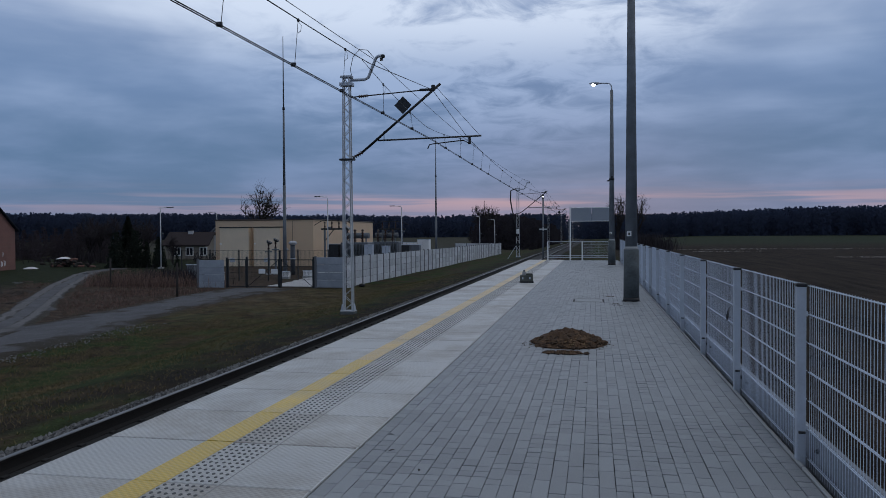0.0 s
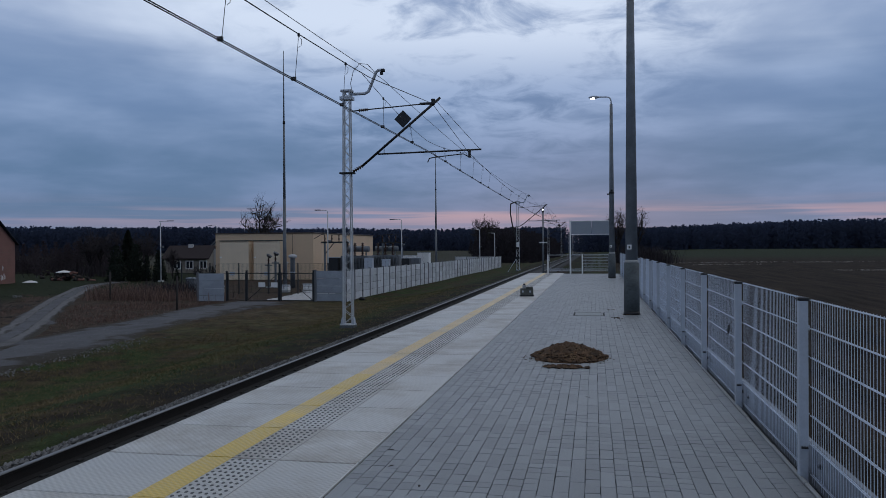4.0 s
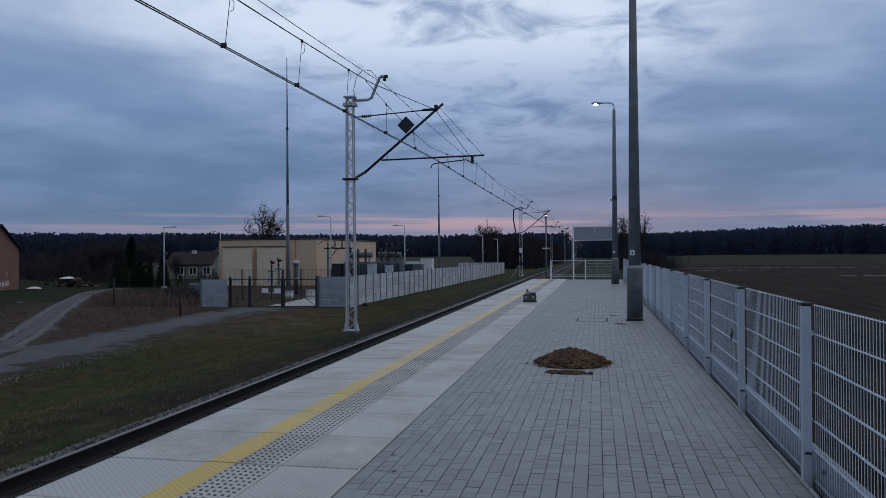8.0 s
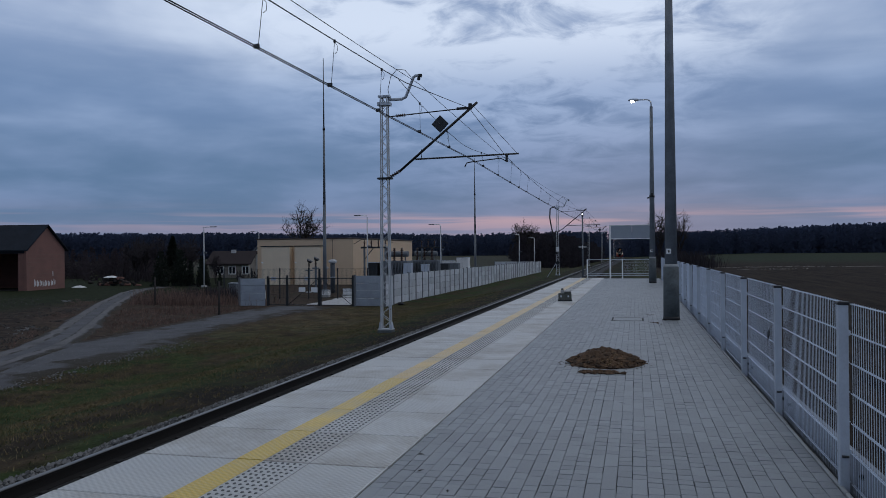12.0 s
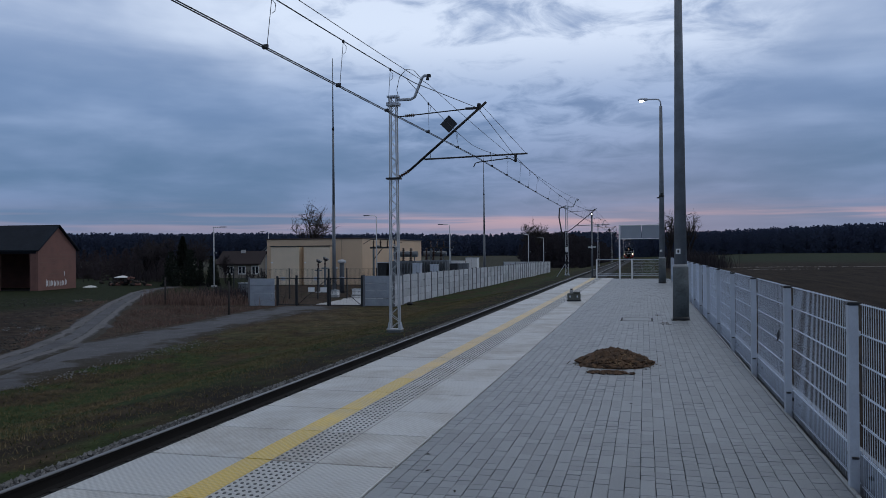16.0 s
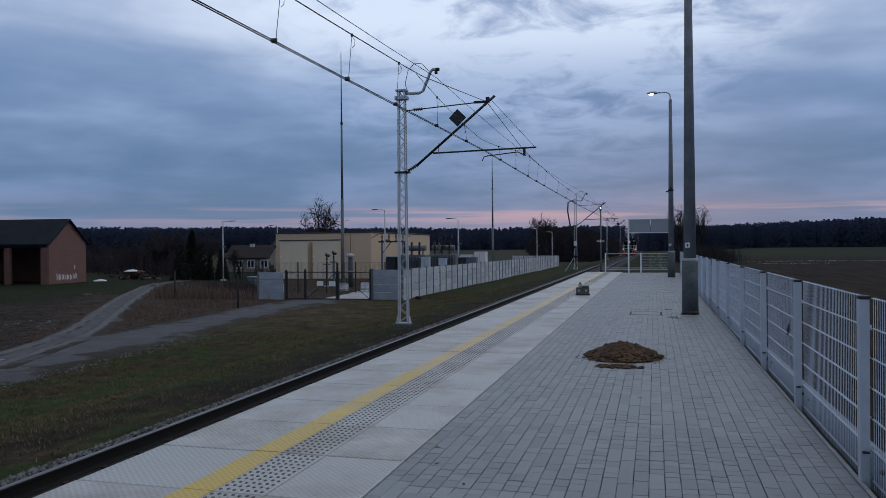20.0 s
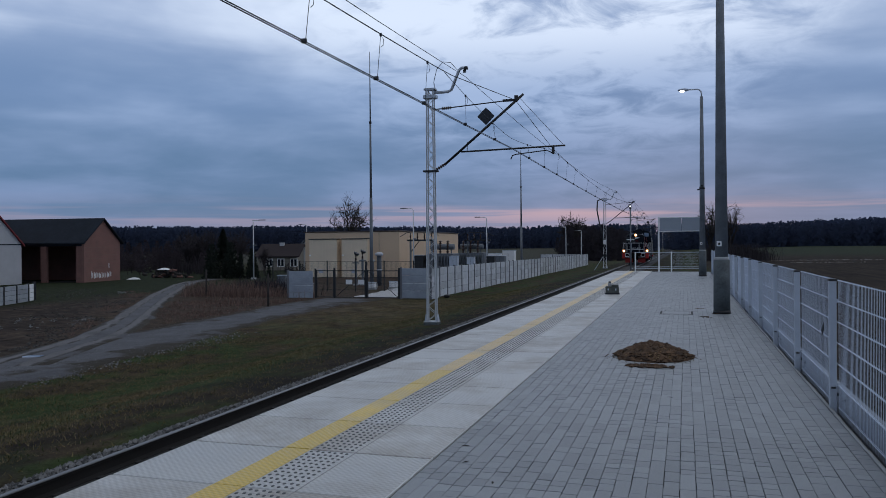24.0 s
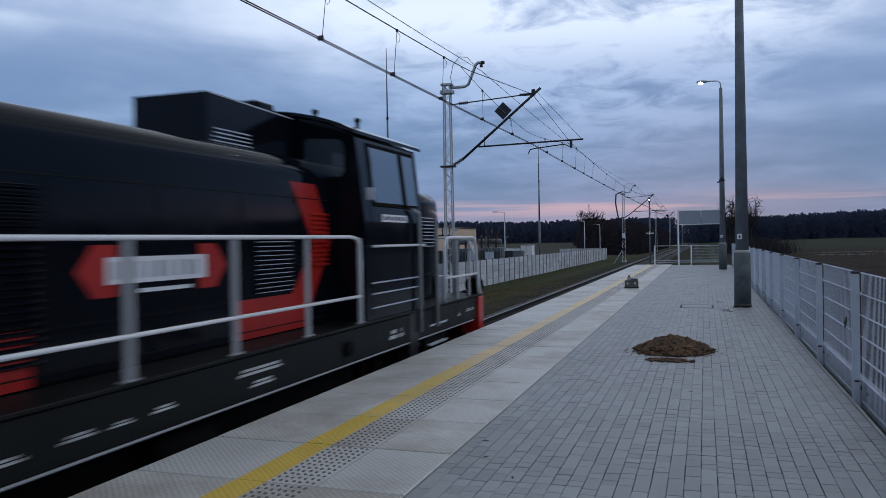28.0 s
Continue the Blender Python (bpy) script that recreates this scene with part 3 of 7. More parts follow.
def road_material(name, stone, dirt, gloss=0.12, relief=0.03):
    """Gravel worn into the turf: stones in the middle, more dirt and grass towards the edges."""
    m = bpy.data.materials.new(name)
    m.use_nodes = True
    n, l = m.node_tree.nodes, m.node_tree.links
    b = n["Principled BSDF"]
    b.inputs["Roughness"].default_value = 0.8
    b.inputs["Specular IOR Level"].default_value = gloss
    pos = n.new("ShaderNodeNewGeometry").outputs["Position"]
    att = n.new("ShaderNodeAttribute")
    att.attribute_name = "across"

    def nz(scale, detail):
        t = n.new("ShaderNodeTexNoise")
        t.inputs["Scale"].default_value, t.inputs["Detail"].default_value = scale, detail
        l.new(pos, t.inputs["Vector"])
        return t.outputs["Fac"]

    def mix(f, a, c):
        t = n.new("ShaderNodeMix")
        t.data_type = "RGBA"
        for i, v in ((0, f), (6, a), (7, c)):
            if isinstance(v, tuple):
                t.inputs[i].default_value = (*v, 1)
            else:
                l.new(v, t.inputs[i])
        return t.outputs[2]

    def mth(op, a, c, clamp=False):
        t = n.new("ShaderNodeMath")
        t.operation, t.use_clamp = op, clamp
        for i, v in enumerate((a, c)):
            if isinstance(v, (int, float)):
                t.inputs[i].default_value = v
            else:
                l.new(v, t.inputs[i])
        return t.outputs[0]
    coarse, grit = nz(0.7, 8), nz(16.0, 4)
    base = mix(mth("ADD", mth("MULTIPLY", coarse, 1.6), -0.3, True), tuple(c * 0.55 for c in stone), tuple(c * 1.3 for c in stone))
    base = mix(mth("MULTIPLY", grit, 0.5), base, tuple(c * 0.5 for c in stone))
    edge = mth("ADD", mth("MULTIPLY", mth("ADD", att.outputs["Fac"], mth("MULTIPLY", mth("SUBTRACT", coarse, 0.5), 2.6)), 3.0), -1.55, True)
    l.new(mix(edge, base, dirt), b.inputs["Base Color"])
    bp = n.new("ShaderNodeBump")
    bp.inputs["Strength"].default_value, bp.inputs["Distance"].default_value = 0.8, relief
    l.new(mth("ADD", grit, mth("MULTIPLY", nz(2.2, 6), 2.0)), bp.inputs["Height"])
    l.new(bp.outputs[0], b.inputs["Normal"])
    return m


ROAD = road_material("gravel_road", (0.125, 0.125, 0.137), (0.040, 0.034, 0.026))
RUT = road_material("wheel_rut", (0.165, 0.160, 0.165), (0.055, 0.052, 0.05))


def ribbon(name, line, material, label, lift, category="road", cols=6, edge=0.5, seed=3):
    """A strip along a line of (x, y, half width), laid on the ground with ragged edges."""
    pts = []
    for (x0, y0, h0), (x1, y1, h1) in zip(line, line[1:]):
        k = max(2, int(math.hypot(x1 - x0, y1 - y0) / 0.8))
        pts += [(x0 + (x1 - x0) * i / k, y0 + (y1 - y0) * i / k, h0 + (h1 - h0) * i / k) for i in range(k)]
    pts.append(line[-1])
    verts, faces = [], []
    for i, (x, y, h) in enumerate(pts):
        a, b = pts[max(0, i - 2)], pts[min(len(pts) - 1, i + 2)]
        d = Vector((b[0] - a[0], b[1] - a[1])).normalized()
        for c in range(cols + 1):
            s = 2 * c / cols - 1
            rag = edge * noise.noise((x * 0.45 + 9 * (s > 0), y * 0.45, seed)) if abs(s) == 1 else 0
            px, py = x + d.y * (s * h + rag * s), y - d.x * (s * h + rag * s)
            crown = lift if abs(s) < 1 and 0 < i < len(pts) - 1 else -0.04
            verts.append((px, py, ground_z(px, py) + crown + 0.03 * noise.noise((px * 0.8, py * 0.8, 7))))
    w = cols + 1
    for i in range(len(pts) - 1):
        for c in range(cols):
            faces.append((i * w + c, i * w + c + 1, (i + 1) * w + c + 1, (i + 1) * w + c))
    ob = solid(name, G().add(verts, faces, True), material, label, category, kind="structure")
    across = ob.data.attributes.new("across", "FLOAT", "POINT")
    across.data.foreach_set("value", [abs(2 * (i % w) / cols - 1) for i in range(len(verts))])
    return ob


ROAD_LINE = [(-22.5, 6, 3.0), (-19.6, 16, 2.8), (-19.4, 20, 2.6), (-20.0, 24, 2.5), (-20.6, 28, 2.5), (-21.1, 32, 2.2), (-21.4, 36, 1.9), (-22.1, 41, 2.1), (-22.2, 45, 2.3), (-21.6, 49.3, 2.3)]
FARM_LINE = [(-19.5, 18, 1.5), (-22.4, 25.3, 1.2), (-25.2, 30.2, 1.15), (-31.8, 40.5, 1.05), (-36.9, 48.5, 1.05), (-46.6, 64.4, 1.15), (-49.8, 71, 1.2), (-51.5, 78, 1.2)]


def road_x(y):
    """Middle of the gravel road at y."""
    for (x0, y0, _), (x1, y1, _) in zip(ROAD_LINE, ROAD_LINE[1:]):
        if y <= y1:
            return x0 + (x1 - x0) * (y - y0) / (y1 - y0)
    return ROAD_LINE[-1][0]


def farm_x(y):
    """Middle of the farm track at y."""
    for (x0, y0, _), (x1, y1, _) in zip(FARM_LINE, FARM_LINE[1:]):
        if y <= y1:
            return x0 + (x1 - x0) * (y - y0) / (y1 - y0)
    return FARM_LINE[-1][0]


ribbon("road", ROAD_LINE, ROAD, "wet grey gravel road on bare ground", 0.05, edge=0.9, cols=10)
ribbon("track_road", FARM_LINE, ROAD, "muddy farm track with pale ruts", 0.075, cols=10, edge=0.6)
for k, off in enumerate((-0.58, 0.58)):
    line = []
    for (x, y, _), nxt in zip(FARM_LINE, FARM_LINE[1:]):
        d = Vector((nxt[0] - x, nxt[1] - y)).normalized()
        line.append((x + d.y * off, y - d.x * off, 0.36))
    ribbon("wheel_rut", line, RUT, "pale wet wheel rut on the farm track", 0.10, cols=6, edge=0.45, seed=11 + k)
for x, y, rx, ry, turn in ((-20.62, 20.35, 0.42, 0.30, 20), (-19.2, 17.4, 0.26, 0.13, 35), (-47.2, 65.6, 0.5, 0.5, 0)):
    rim, c, s = [], math.cos(radians(turn)), math.sin(radians(turn))
    for k in range(28):
        a = 2 * math.pi * k / 28
        d = 1 + 0.28 * noise.noise((1.3 * math.cos(a), 1.3 * math.sin(a), x))
        u, v = rx * d * math.cos(a), ry * d * math.sin(a)
        px, py = x + u * c - v * s, y + u * s + v * c
        rim.append((px, py, ground_z(px, py) + 0.080))
    solid("puddle", G().add([(x, y, ground_z(x, y) + 0.112)] + rim, [(0, 1 + i, 1 + (i + 1) % 28) for i in range(28)]), PUDDLE, "shallow rain puddle on the gravel", "puddle", kind="structure")

# loose pale stones along the road's edge
g = G()
for i in range(520):
    t = rnd.random()
    y = 16.5 + 12.0 * t + rnd.gauss(0, 0.5)
    x = -16.7 - 1.2 * t + rnd.gauss(0, 0.35)
    z = ground_z(x, y) + 0.02
    r = rnd.uniform(0.012, 0.045)
    p = [(rnd.uniform(-1, 1) * 0.35 + c[0], rnd.uniform(-1, 1) * 0.35 + c[1], rnd.uniform(-1, 1) * 0.3 + 0.6 * c[2]) for c in ((1, 0, 0), (-1, 0, 0), (0, 1, 0), (0, -1, 0), (0, 0, 1), (0, 0, -1))]
    g.add([(x + r * a, y + r * b, z + r * c) for a, b, c in p], [(0, 2, 4), (2, 1, 4), (1, 3, 4), (3, 0, 4), (2, 0, 5), (1, 2, 5), (3, 1, 5), (0, 3, 5)])
solid("loose_stones", g, GRAVEL, "loose pale stones along the gravel road's edge", "stones", kind="stuff")

g = G()
for i in range(2600):
    t = rnd.random() ** 1.4
    y = 12 + 34 * t
    x = road_x(y) + rnd.gauss(0, 1.2)
    r = rnd.uniform(0.008, 0.026)
    z = ground_z(x, y) + 0.06
    p = [(rnd.uniform(-1, 1) * 0.35 + c[0], rnd.uniform(-1, 1) * 0.35 + c[1], rnd.uniform(-1, 1) * 0.3 + 0.6 * c[2]) for c in ((1, 0, 0), (-1, 0, 0), (0, 1, 0), (0, -1, 0), (0, 0, 1), (0, 0, -1))]
    g.add([(x + r * a, y + r * b, z + r * c) for a, b, c in p], [(0, 2, 4), (2, 1, 4), (1, 3, 4), (3, 0, 4), (2, 0, 5), (1, 2, 5), (3, 1, 5), (0, 3, 5)])
solid("road_pebbles", g, GRAVEL, "grey pebbles strewn over the gravel road", "stones", kind="stuff")

g = G()
for i in range(120):
    t = rnd.random()
    a = rnd.choice(((-28, 27.2, -31, 32.5), (-27.6, 29.5, -30, 33.5), (-42, 50.4, -43.8, 52.5), (-29, 26, -33, 33)))
    x, y = a[0] + (a[2] - a[0]) * t + rnd.gauss(0, 0.22), a[1] + (a[3] - a[1]) * t + rnd.gauss(0, 0.22)
    L, r, w = rnd.uniform(0.03, 0.22), rnd.uniform(0.008, 0.028), rnd.uniform(0, 3.14)
    z = ground_z(x, y) + 0.05
    g.cyl((x, y, z), (x + L * math.cos(w), y + L * math.sin(w), z + rnd.uniform(-0.02, 0.05)), r, r * 0.6, 5)
solid("pale_rubble", g, GRAVEL, "pale rubble and sticks in the mud", "rubble", kind="stuff")

g, qm = G(), random.Random(41)
for i in range(2600):
    y = 22 + 34 * qm.random() ** 1.3
    x = farm_x(y) - 1.5 - qm.random() ** 1.3 * (1.5 + 0.16 * y)
    if noise.noise((x * 0.5, y * 0.35, 1.7)) < -0.05:
        continue
    r = qm.uniform(0.02, 0.085)
    z = ground_z(x, y) + 0.01
    p = [(qm.uniform(-1, 1) * 0.35 + c[0], qm.uniform(-1, 1) * 0.35 + c[1], qm.uniform(-1, 1) * 0.3 + 0.7 * c[2]) for c in ((1, 0, 0), (-1, 0, 0), (0, 1, 0), (0, -1, 0), (0, 0, 1), (0, 0, -1))]
    g.add([(x + r * a, y + r * b, z + r * c) for a, b, c in p], [(0, 2, 4), (2, 1, 4), (1, 3, 4), (3, 0, 4), (2, 0, 5), (1, 2, 5), (3, 1, 5), (0, 3, 5)])
solid("mud_clods", g, CLOD, "dark wet clods of churned mud", "mud", kind="stuff")

# pale stubble and stones left in lines across the ploughed field
g, qm = G(), random.Random(43)
for y0, x0, x1, n in ((78, 22, 34, 120), (64, 28, 46, 150), (112, 9, 34, 200), (116, 14, 52, 120), (46, 17, 27, 70), (92, 34, 60, 120), (100, 12, 20, 60)):
    for i in range(n):
        x = x0 + (x1 - x0) * qm.random()
        y = y0 + qm.gauss(0, 0.35) + 0.10 * (x - x0) + 0.8 * noise.noise((x * 0.3, y0, 2))
        r, z = qm.uniform(0.03, 0.10), ground_z(x, y) + 0.03
        p = [(qm.uniform(-1, 1) * 0.35 + c[0] * 1.8, qm.uniform(-1, 1) * 0.35 + c[1], qm.uniform(-1, 1) * 0.3 + 0.7 * c[2]) for c in ((1, 0, 0), (-1, 0, 0), (0, 1, 0), (0, -1, 0), (0, 0, 1), (0, 0, -1))]
        g.add([(x + r * a, y + r * b, z + r * c) for a, b, c in p], [(0, 2, 4), (2, 1, 4), (1, 3, 4), (3, 0, 4), (2, 0, 5), (1, 2, 5), (3, 1, 5), (0, 3, 5)])
solid("field_stubble", g, STUBBLE, "pale straw and stones in lines on the ploughed field", "stubble", kind="stuff")

# track bed, sleepers, rails
line = [(-60 + 12 * i) for i in range(70)]
verts, faces = [], []
prof = [(-2.3, -0.42), (-1.75, -0.30), (-1.35, -0.16), (-1.3, -0.16), (-0.6, -0.17), (0.6, -0.17), (1.3, -0.16), (1.5, -0.15), (1.62, -0.30)]
for y in line:
    tx, tz = track(y)
    verts += [(tx + a, y, tz + b) for a, b in prof]
w = len(prof)
bed = solid("ballast_bed", G().add(verts, [(j * w + i, j * w + i + 1, (j + 1) * w + i + 1, (j + 1) * w + i) for j in range(len(line) - 1) for i in range(w - 1)]), BALLAST, "ballast bed of a single track, shade in its near-black colour", "track bed", kind="structure")

rail_prof = [(-0.075, -0.172), (0.075, -0.172), (0.075, -0.160), (0.010, -0.140), (0.010, -0.045), (0.036, -0.034), (0.036, -0.012), (-0.036, -0.012), (-0.036, -0.034), (-0.010, -0.045), (-0.010, -0.140), (-0.075, -0.160)]
head_prof = [(-0.036, -0.0125), (0.036, -0.0125), (0.034, -0.004), (0.022, 0.0), (-0.022, 0.0), (-0.034, -0.004)]
rail_ys = [-60, 40, 100, 176] + [176 + 15 * i for i in range(1, 41)]


def along(profile, off):
    g = G()
    n = len(profile)
    for y in rail_ys:
        tx, tz = track(y)
        g.v += [(tx + off + a, y, tz + b) for a, b in profile]
    for j in range(len(rail_ys) - 1):
        for i in range(n):
            g.f.append((j * n + i, j * n + (i + 1) % n, (j + 1) * n + (i + 1) % n, (j + 1) * n + i))
            g.s.append(False)
    return g


for off in (-0.7535, 0.7535):
    rail = thing("rail", pose(0, 0, 0), "rusty steel running rail with a bright worn head", "rail", "running rails", "structure")
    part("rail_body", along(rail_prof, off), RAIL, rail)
    part("rail_head", along(head_prof, off), RAILHEAD, rail, "bright worn running surface")

sl = G()
sl.prism([(-0.15, -0.20), (0.15, -0.20), (0.11, -0.0), (-0.11, -0.0)], 0, -1.25, 1.25)
for sx in (-0.7535, 0.7535):
    for d in (-0.12, 0.12):
        sl.cbox(sx + d - 0.03, -0.05, 0.0, sx + d + 0.03, 0.05, 0.028, 0.008)
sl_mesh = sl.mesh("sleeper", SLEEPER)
sleepers = thing("sleepers", pose(0, 0, 0), "weathered concrete sleepers under the rails, near-black with shade", "sleepers", kind="structure")
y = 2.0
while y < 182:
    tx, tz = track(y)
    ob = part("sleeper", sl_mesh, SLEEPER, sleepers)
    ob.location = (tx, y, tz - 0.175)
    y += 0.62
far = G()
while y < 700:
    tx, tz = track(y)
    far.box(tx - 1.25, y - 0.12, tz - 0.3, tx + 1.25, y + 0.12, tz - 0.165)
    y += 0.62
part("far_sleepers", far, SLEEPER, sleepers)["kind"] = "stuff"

g = G()
for i in range(13000):
    y = 1.5 + 90 * rnd.random() ** 1.9
    side = rnd.random()
    x = TRACK_X - 0.83 - (0.62 * rnd.random() ** 1.6 if side < 2 else 0.0)
    off = x - TRACK_X
    z = RAIL_Z - 0.158 + min(0.0, off + 1.3) * 0.30
    r = rnd.uniform(0.016, 0.036)
    p = [(rnd.uniform(-1, 1) * 0.35 + c[0], rnd.uniform(-1, 1) * 0.35 + c[1], rnd.uniform(-1, 1) * 0.3 + c[2]) for c in ((1, 0, 0), (-1, 0, 0), (0, 1, 0), (0, -1, 0), (0, 0, 1), (0, 0, -1))]
    g.add([(x + r * a, y + r * b, z + 0.012 + r * c) for a, b, c in p], [(0, 2, 4), (2, 1, 4), (1, 3, 4), (3, 0, 4), (2, 0, 5), (1, 2, 5), (3, 1, 5), (0, 3, 5)])
solid("ballast_stones", g, STONE, "loose grey ballast stones along the rail", "ballast", kind="stuff")

# ---- platform ----
EDGE_X, KERB_X, FENCE_X, END_Y, START_Y = -3.752, -1.748, 1.300, 44.25, -13.62
g = G()
# whole body takes the near-black joint material, so slab gaps come out dark
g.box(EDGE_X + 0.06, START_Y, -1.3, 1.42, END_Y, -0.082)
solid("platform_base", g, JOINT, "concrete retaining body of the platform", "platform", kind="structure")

pitch, first = 0.948, 5.34
n0, n1 = round((START_Y - first) / pitch), int((END_Y - first) / pitch)
slabs = thing("platform_edge", pose(0, 0, 0), "pale precast concrete platform edge slabs with yellow line", "platform edge", kind="structure")
g = G()
g.cbox(EDGE_X, 0.0080, -0.16, KERB_X - 0.018, pitch - 0.0080, 0.0, 0.005)
slab_mesh = g.mesh("edge_slab", SLAB)
g = G()
g.box(-2.945, 0.006, -0.002, -2.725, pitch - 0.006, 0.003)
line_mesh = g.mesh("yellow_line", YELLOW)
worn_mesh = g.mesh("yellow_line", YELLOW_WORN)
g = G()
for c in range(7):
    for r in range(12):
        cx, cy = -2.695 + 0.0485 * c, 0.052 + 0.0765 * r + 0.012 * (c % 2)
        ring = [(math.cos(2 * math.pi * i / 7), math.sin(2 * math.pi * i / 7)) for i in range(7)]
        g.add([(cx + 0.0125 * a, cy + 0.0175 * b, -0.001) for a, b in ring] + [(cx + 0.009 * a, cy + 0.013 * b, 0.005) for a, b in ring],
              [(i, (i + 1) % 7, 7 + (i + 1) % 7, 7 + i) for i in range(7)] + [tuple(range(7, 14))])
stud_mesh = g.mesh("tactile_studs", STUD)
# far studs carry their sheen as a lighter base colour
sheen_mesh = g.mesh("tactile_studs", STUD_SHEEN)
PALE = mat("pale_slab_edge", (0.58, 0.58, 0.57), 0.5, var=0.12, fine=60, bump=0.2, piece=0.4)
rib_mesh = G().cbox(-2.359, 0.006, -0.002, -2.353, pitch - 0.006, 0.0035, 0.001).mesh("edge_rib", KERB)
for k in range(n0, n1 + 1):
    y = first + pitch * k
    s = part("edge_slab", slab_mesh, SLAB, slabs)
    s.location = (0, y, rnd.uniform(-0.0015, 0.0015))
    part("yellow_line", line_mesh if y < 8.5 else worn_mesh, YELLOW, s, "yellow painted safety line")
    part("edge_rib", rib_mesh, PALE, s, "thin pale raised rib beside the studs")
    part("tactile_studs", stud_mesh if y < 13 else sheen_mesh, STUD, s, "rows of dark tactile studs")["kind"] = "stuff"

g = G()
g.box(KERB_X - 0.03, START_Y, -0.09, 1.262, END_Y, -0.012)
solid("paver_bedding", g, JOINT, "dark joint sand under the pavers", "bedding", kind="structure")

# ---- platform things ----


def fence_panel(m, length, group):
    """Double-rod mesh panel: rods at seven heights, upright wires between, a post with cap, clamps, and a plinth board behind."""
    f = thing("mesh_fence_panel", m, "galvanised steel mesh fence panel with square post", "fence", group)
    part("post", G().cbox(-0.030, -0.032, -0.12, 0.030, 0.032, 1.185, 0.005), ZINC, f)
    part("post_cap", G().cbox(-0.036, -0.038, 1.183, 0.036, 0.038, 1.207, 0.006), BLACKPLASTIC, f, "black plastic post cap")
    for z in (0.022, 0.222, 0.416, 0.610, 0.804, 0.998, 1.190):
        r = G()
        for dx in (0.036, 0.048):
            r.cyl((dx, 0.03, z), (dx, length - 0.03, z), 0.0036, n=6)
        part("rod", r, ZINC_WHITE, f)
    wires = G()
    k = int((length - 0.1) / 0.05)
    for i in range(k + 1):
        y = 0.05 + (length - 0.1) * i / k
        wires.cyl((0.042, y, -0.03), (0.042, y, 1.2), 0.0024, n=4, caps=False)
    part("wire_infill", wires, ZINC_WHITE, f)["kind"] = "stuff"
    for z in (0.222, 0.998):
        part("clamp", G().cbox(-0.012, 0.033, z - 0.020, 0.058, 0.052, z + 0.016, 0.005), ZINC, f)
        part("clamp_bolt", G().cyl((-0.026, 0.043, z - 0.004), (-0.011, 0.043, z - 0.004), 0.013, n=8), BLACKPLASTIC, f, "black clamp bolt")
    part("clamp_bolt", G().cyl((-0.022, -0.050, 0.205), (0.02, -0.050, 0.205), 0.009, n=8), BLACKPLASTIC, f, "black clamp bolt")
    board = part("plinth_board", G().cbox(0.075, 0.006, -0.20, 0.115, length - 0.006, 0.205, 0.006), PLINTH, f, "smooth grey plinth board")
    for y in (0.17, length - 0.14):
        part("board_bolt", G().cyl((0.060, y, 0.105), (0.076, y, 0.105), 0.017, n=8).cyl((0.050, y, 0.105), (0.061, y, 0.105), 0.010, n=8), BLACKPLASTIC, board, "black bolt head")
    return f


pitch_f, first_f = 2.385, 5.555
panel = fence_panel(pose(FENCE_X, first_f - 8 * pitch_f, 0), pitch_f, "platform fence")
for k in range(-7, 17):
    if first_f + (k + 1) * pitch_f < END_Y + 0.6:
        copy_thing(panel, pose(FENCE_X - 0.0008 * k, first_f + k * pitch_f, -0.0012 * max(0, k), 0, 0, rnd.uniform(-0.2, 0.2)))
# a rag caught in the mesh
solid("caught_rag", G().add([(0, 0, 0), (0.0, 0.05, 0.02), (0.012, 0.03, 0.075), (-0.006, 0.012, -0.06), (0.010, 0.045, -0.045), (0.014, 0.01, 0.01), (-0.012, 0.028, 0.0)],
      [(0, 5, 2), (5, 1, 2), (0, 2, 6), (2, 1, 6), (0, 6, 3), (6, 4, 3), (6, 1, 4), (0, 3, 5), (3, 4, 5), (5, 4, 1)]), BLACKPLASTIC, "dark scrap of plastic caught in the mesh", "scrap", m=pose(FENCE_X + 0.022, 8.62, 0.66))

kerbs = thing("rear_kerb", pose(0, 0, 0), "narrow pale edging stones under the fence", "kerb", kind="structure")
km = G().cbox(-0.014, 0.003, -0.2, 0.014, 0.997, 0.010, 0.006).mesh("edging_stone", KERB)
for k in range(int(END_Y - START_Y)):
    s = part("edging_stone", km, KERB, kerbs)
    s.location = (1.277 + rnd.uniform(-0.002, 0.002), START_Y + k, rnd.uniform(-0.006, 0.004))
# added strip that stands for the bright chamfered edge of the slabs
front = thing("front_kerb", pose(0, 0, 0), "thin pale strip standing for the bright slab edge", "kerb", kind="structure")
fm = G().cbox(KERB_X - 0.0165, 0.003, -0.08, KERB_X - 0.0055, 0.985, 0.004, 0.003).mesh("kerb_strip", PALE)
for k in range(int(END_Y - START_Y)):
    part("kerb_strip", fm, PALE, front).location = (0, START_Y + k, 0)


SLEEVE = mat("rough_base_concrete", (0.088, 0.102, 0.108), 0.85, var=0.5, big_scale=5, fine=30, bump=0.5)


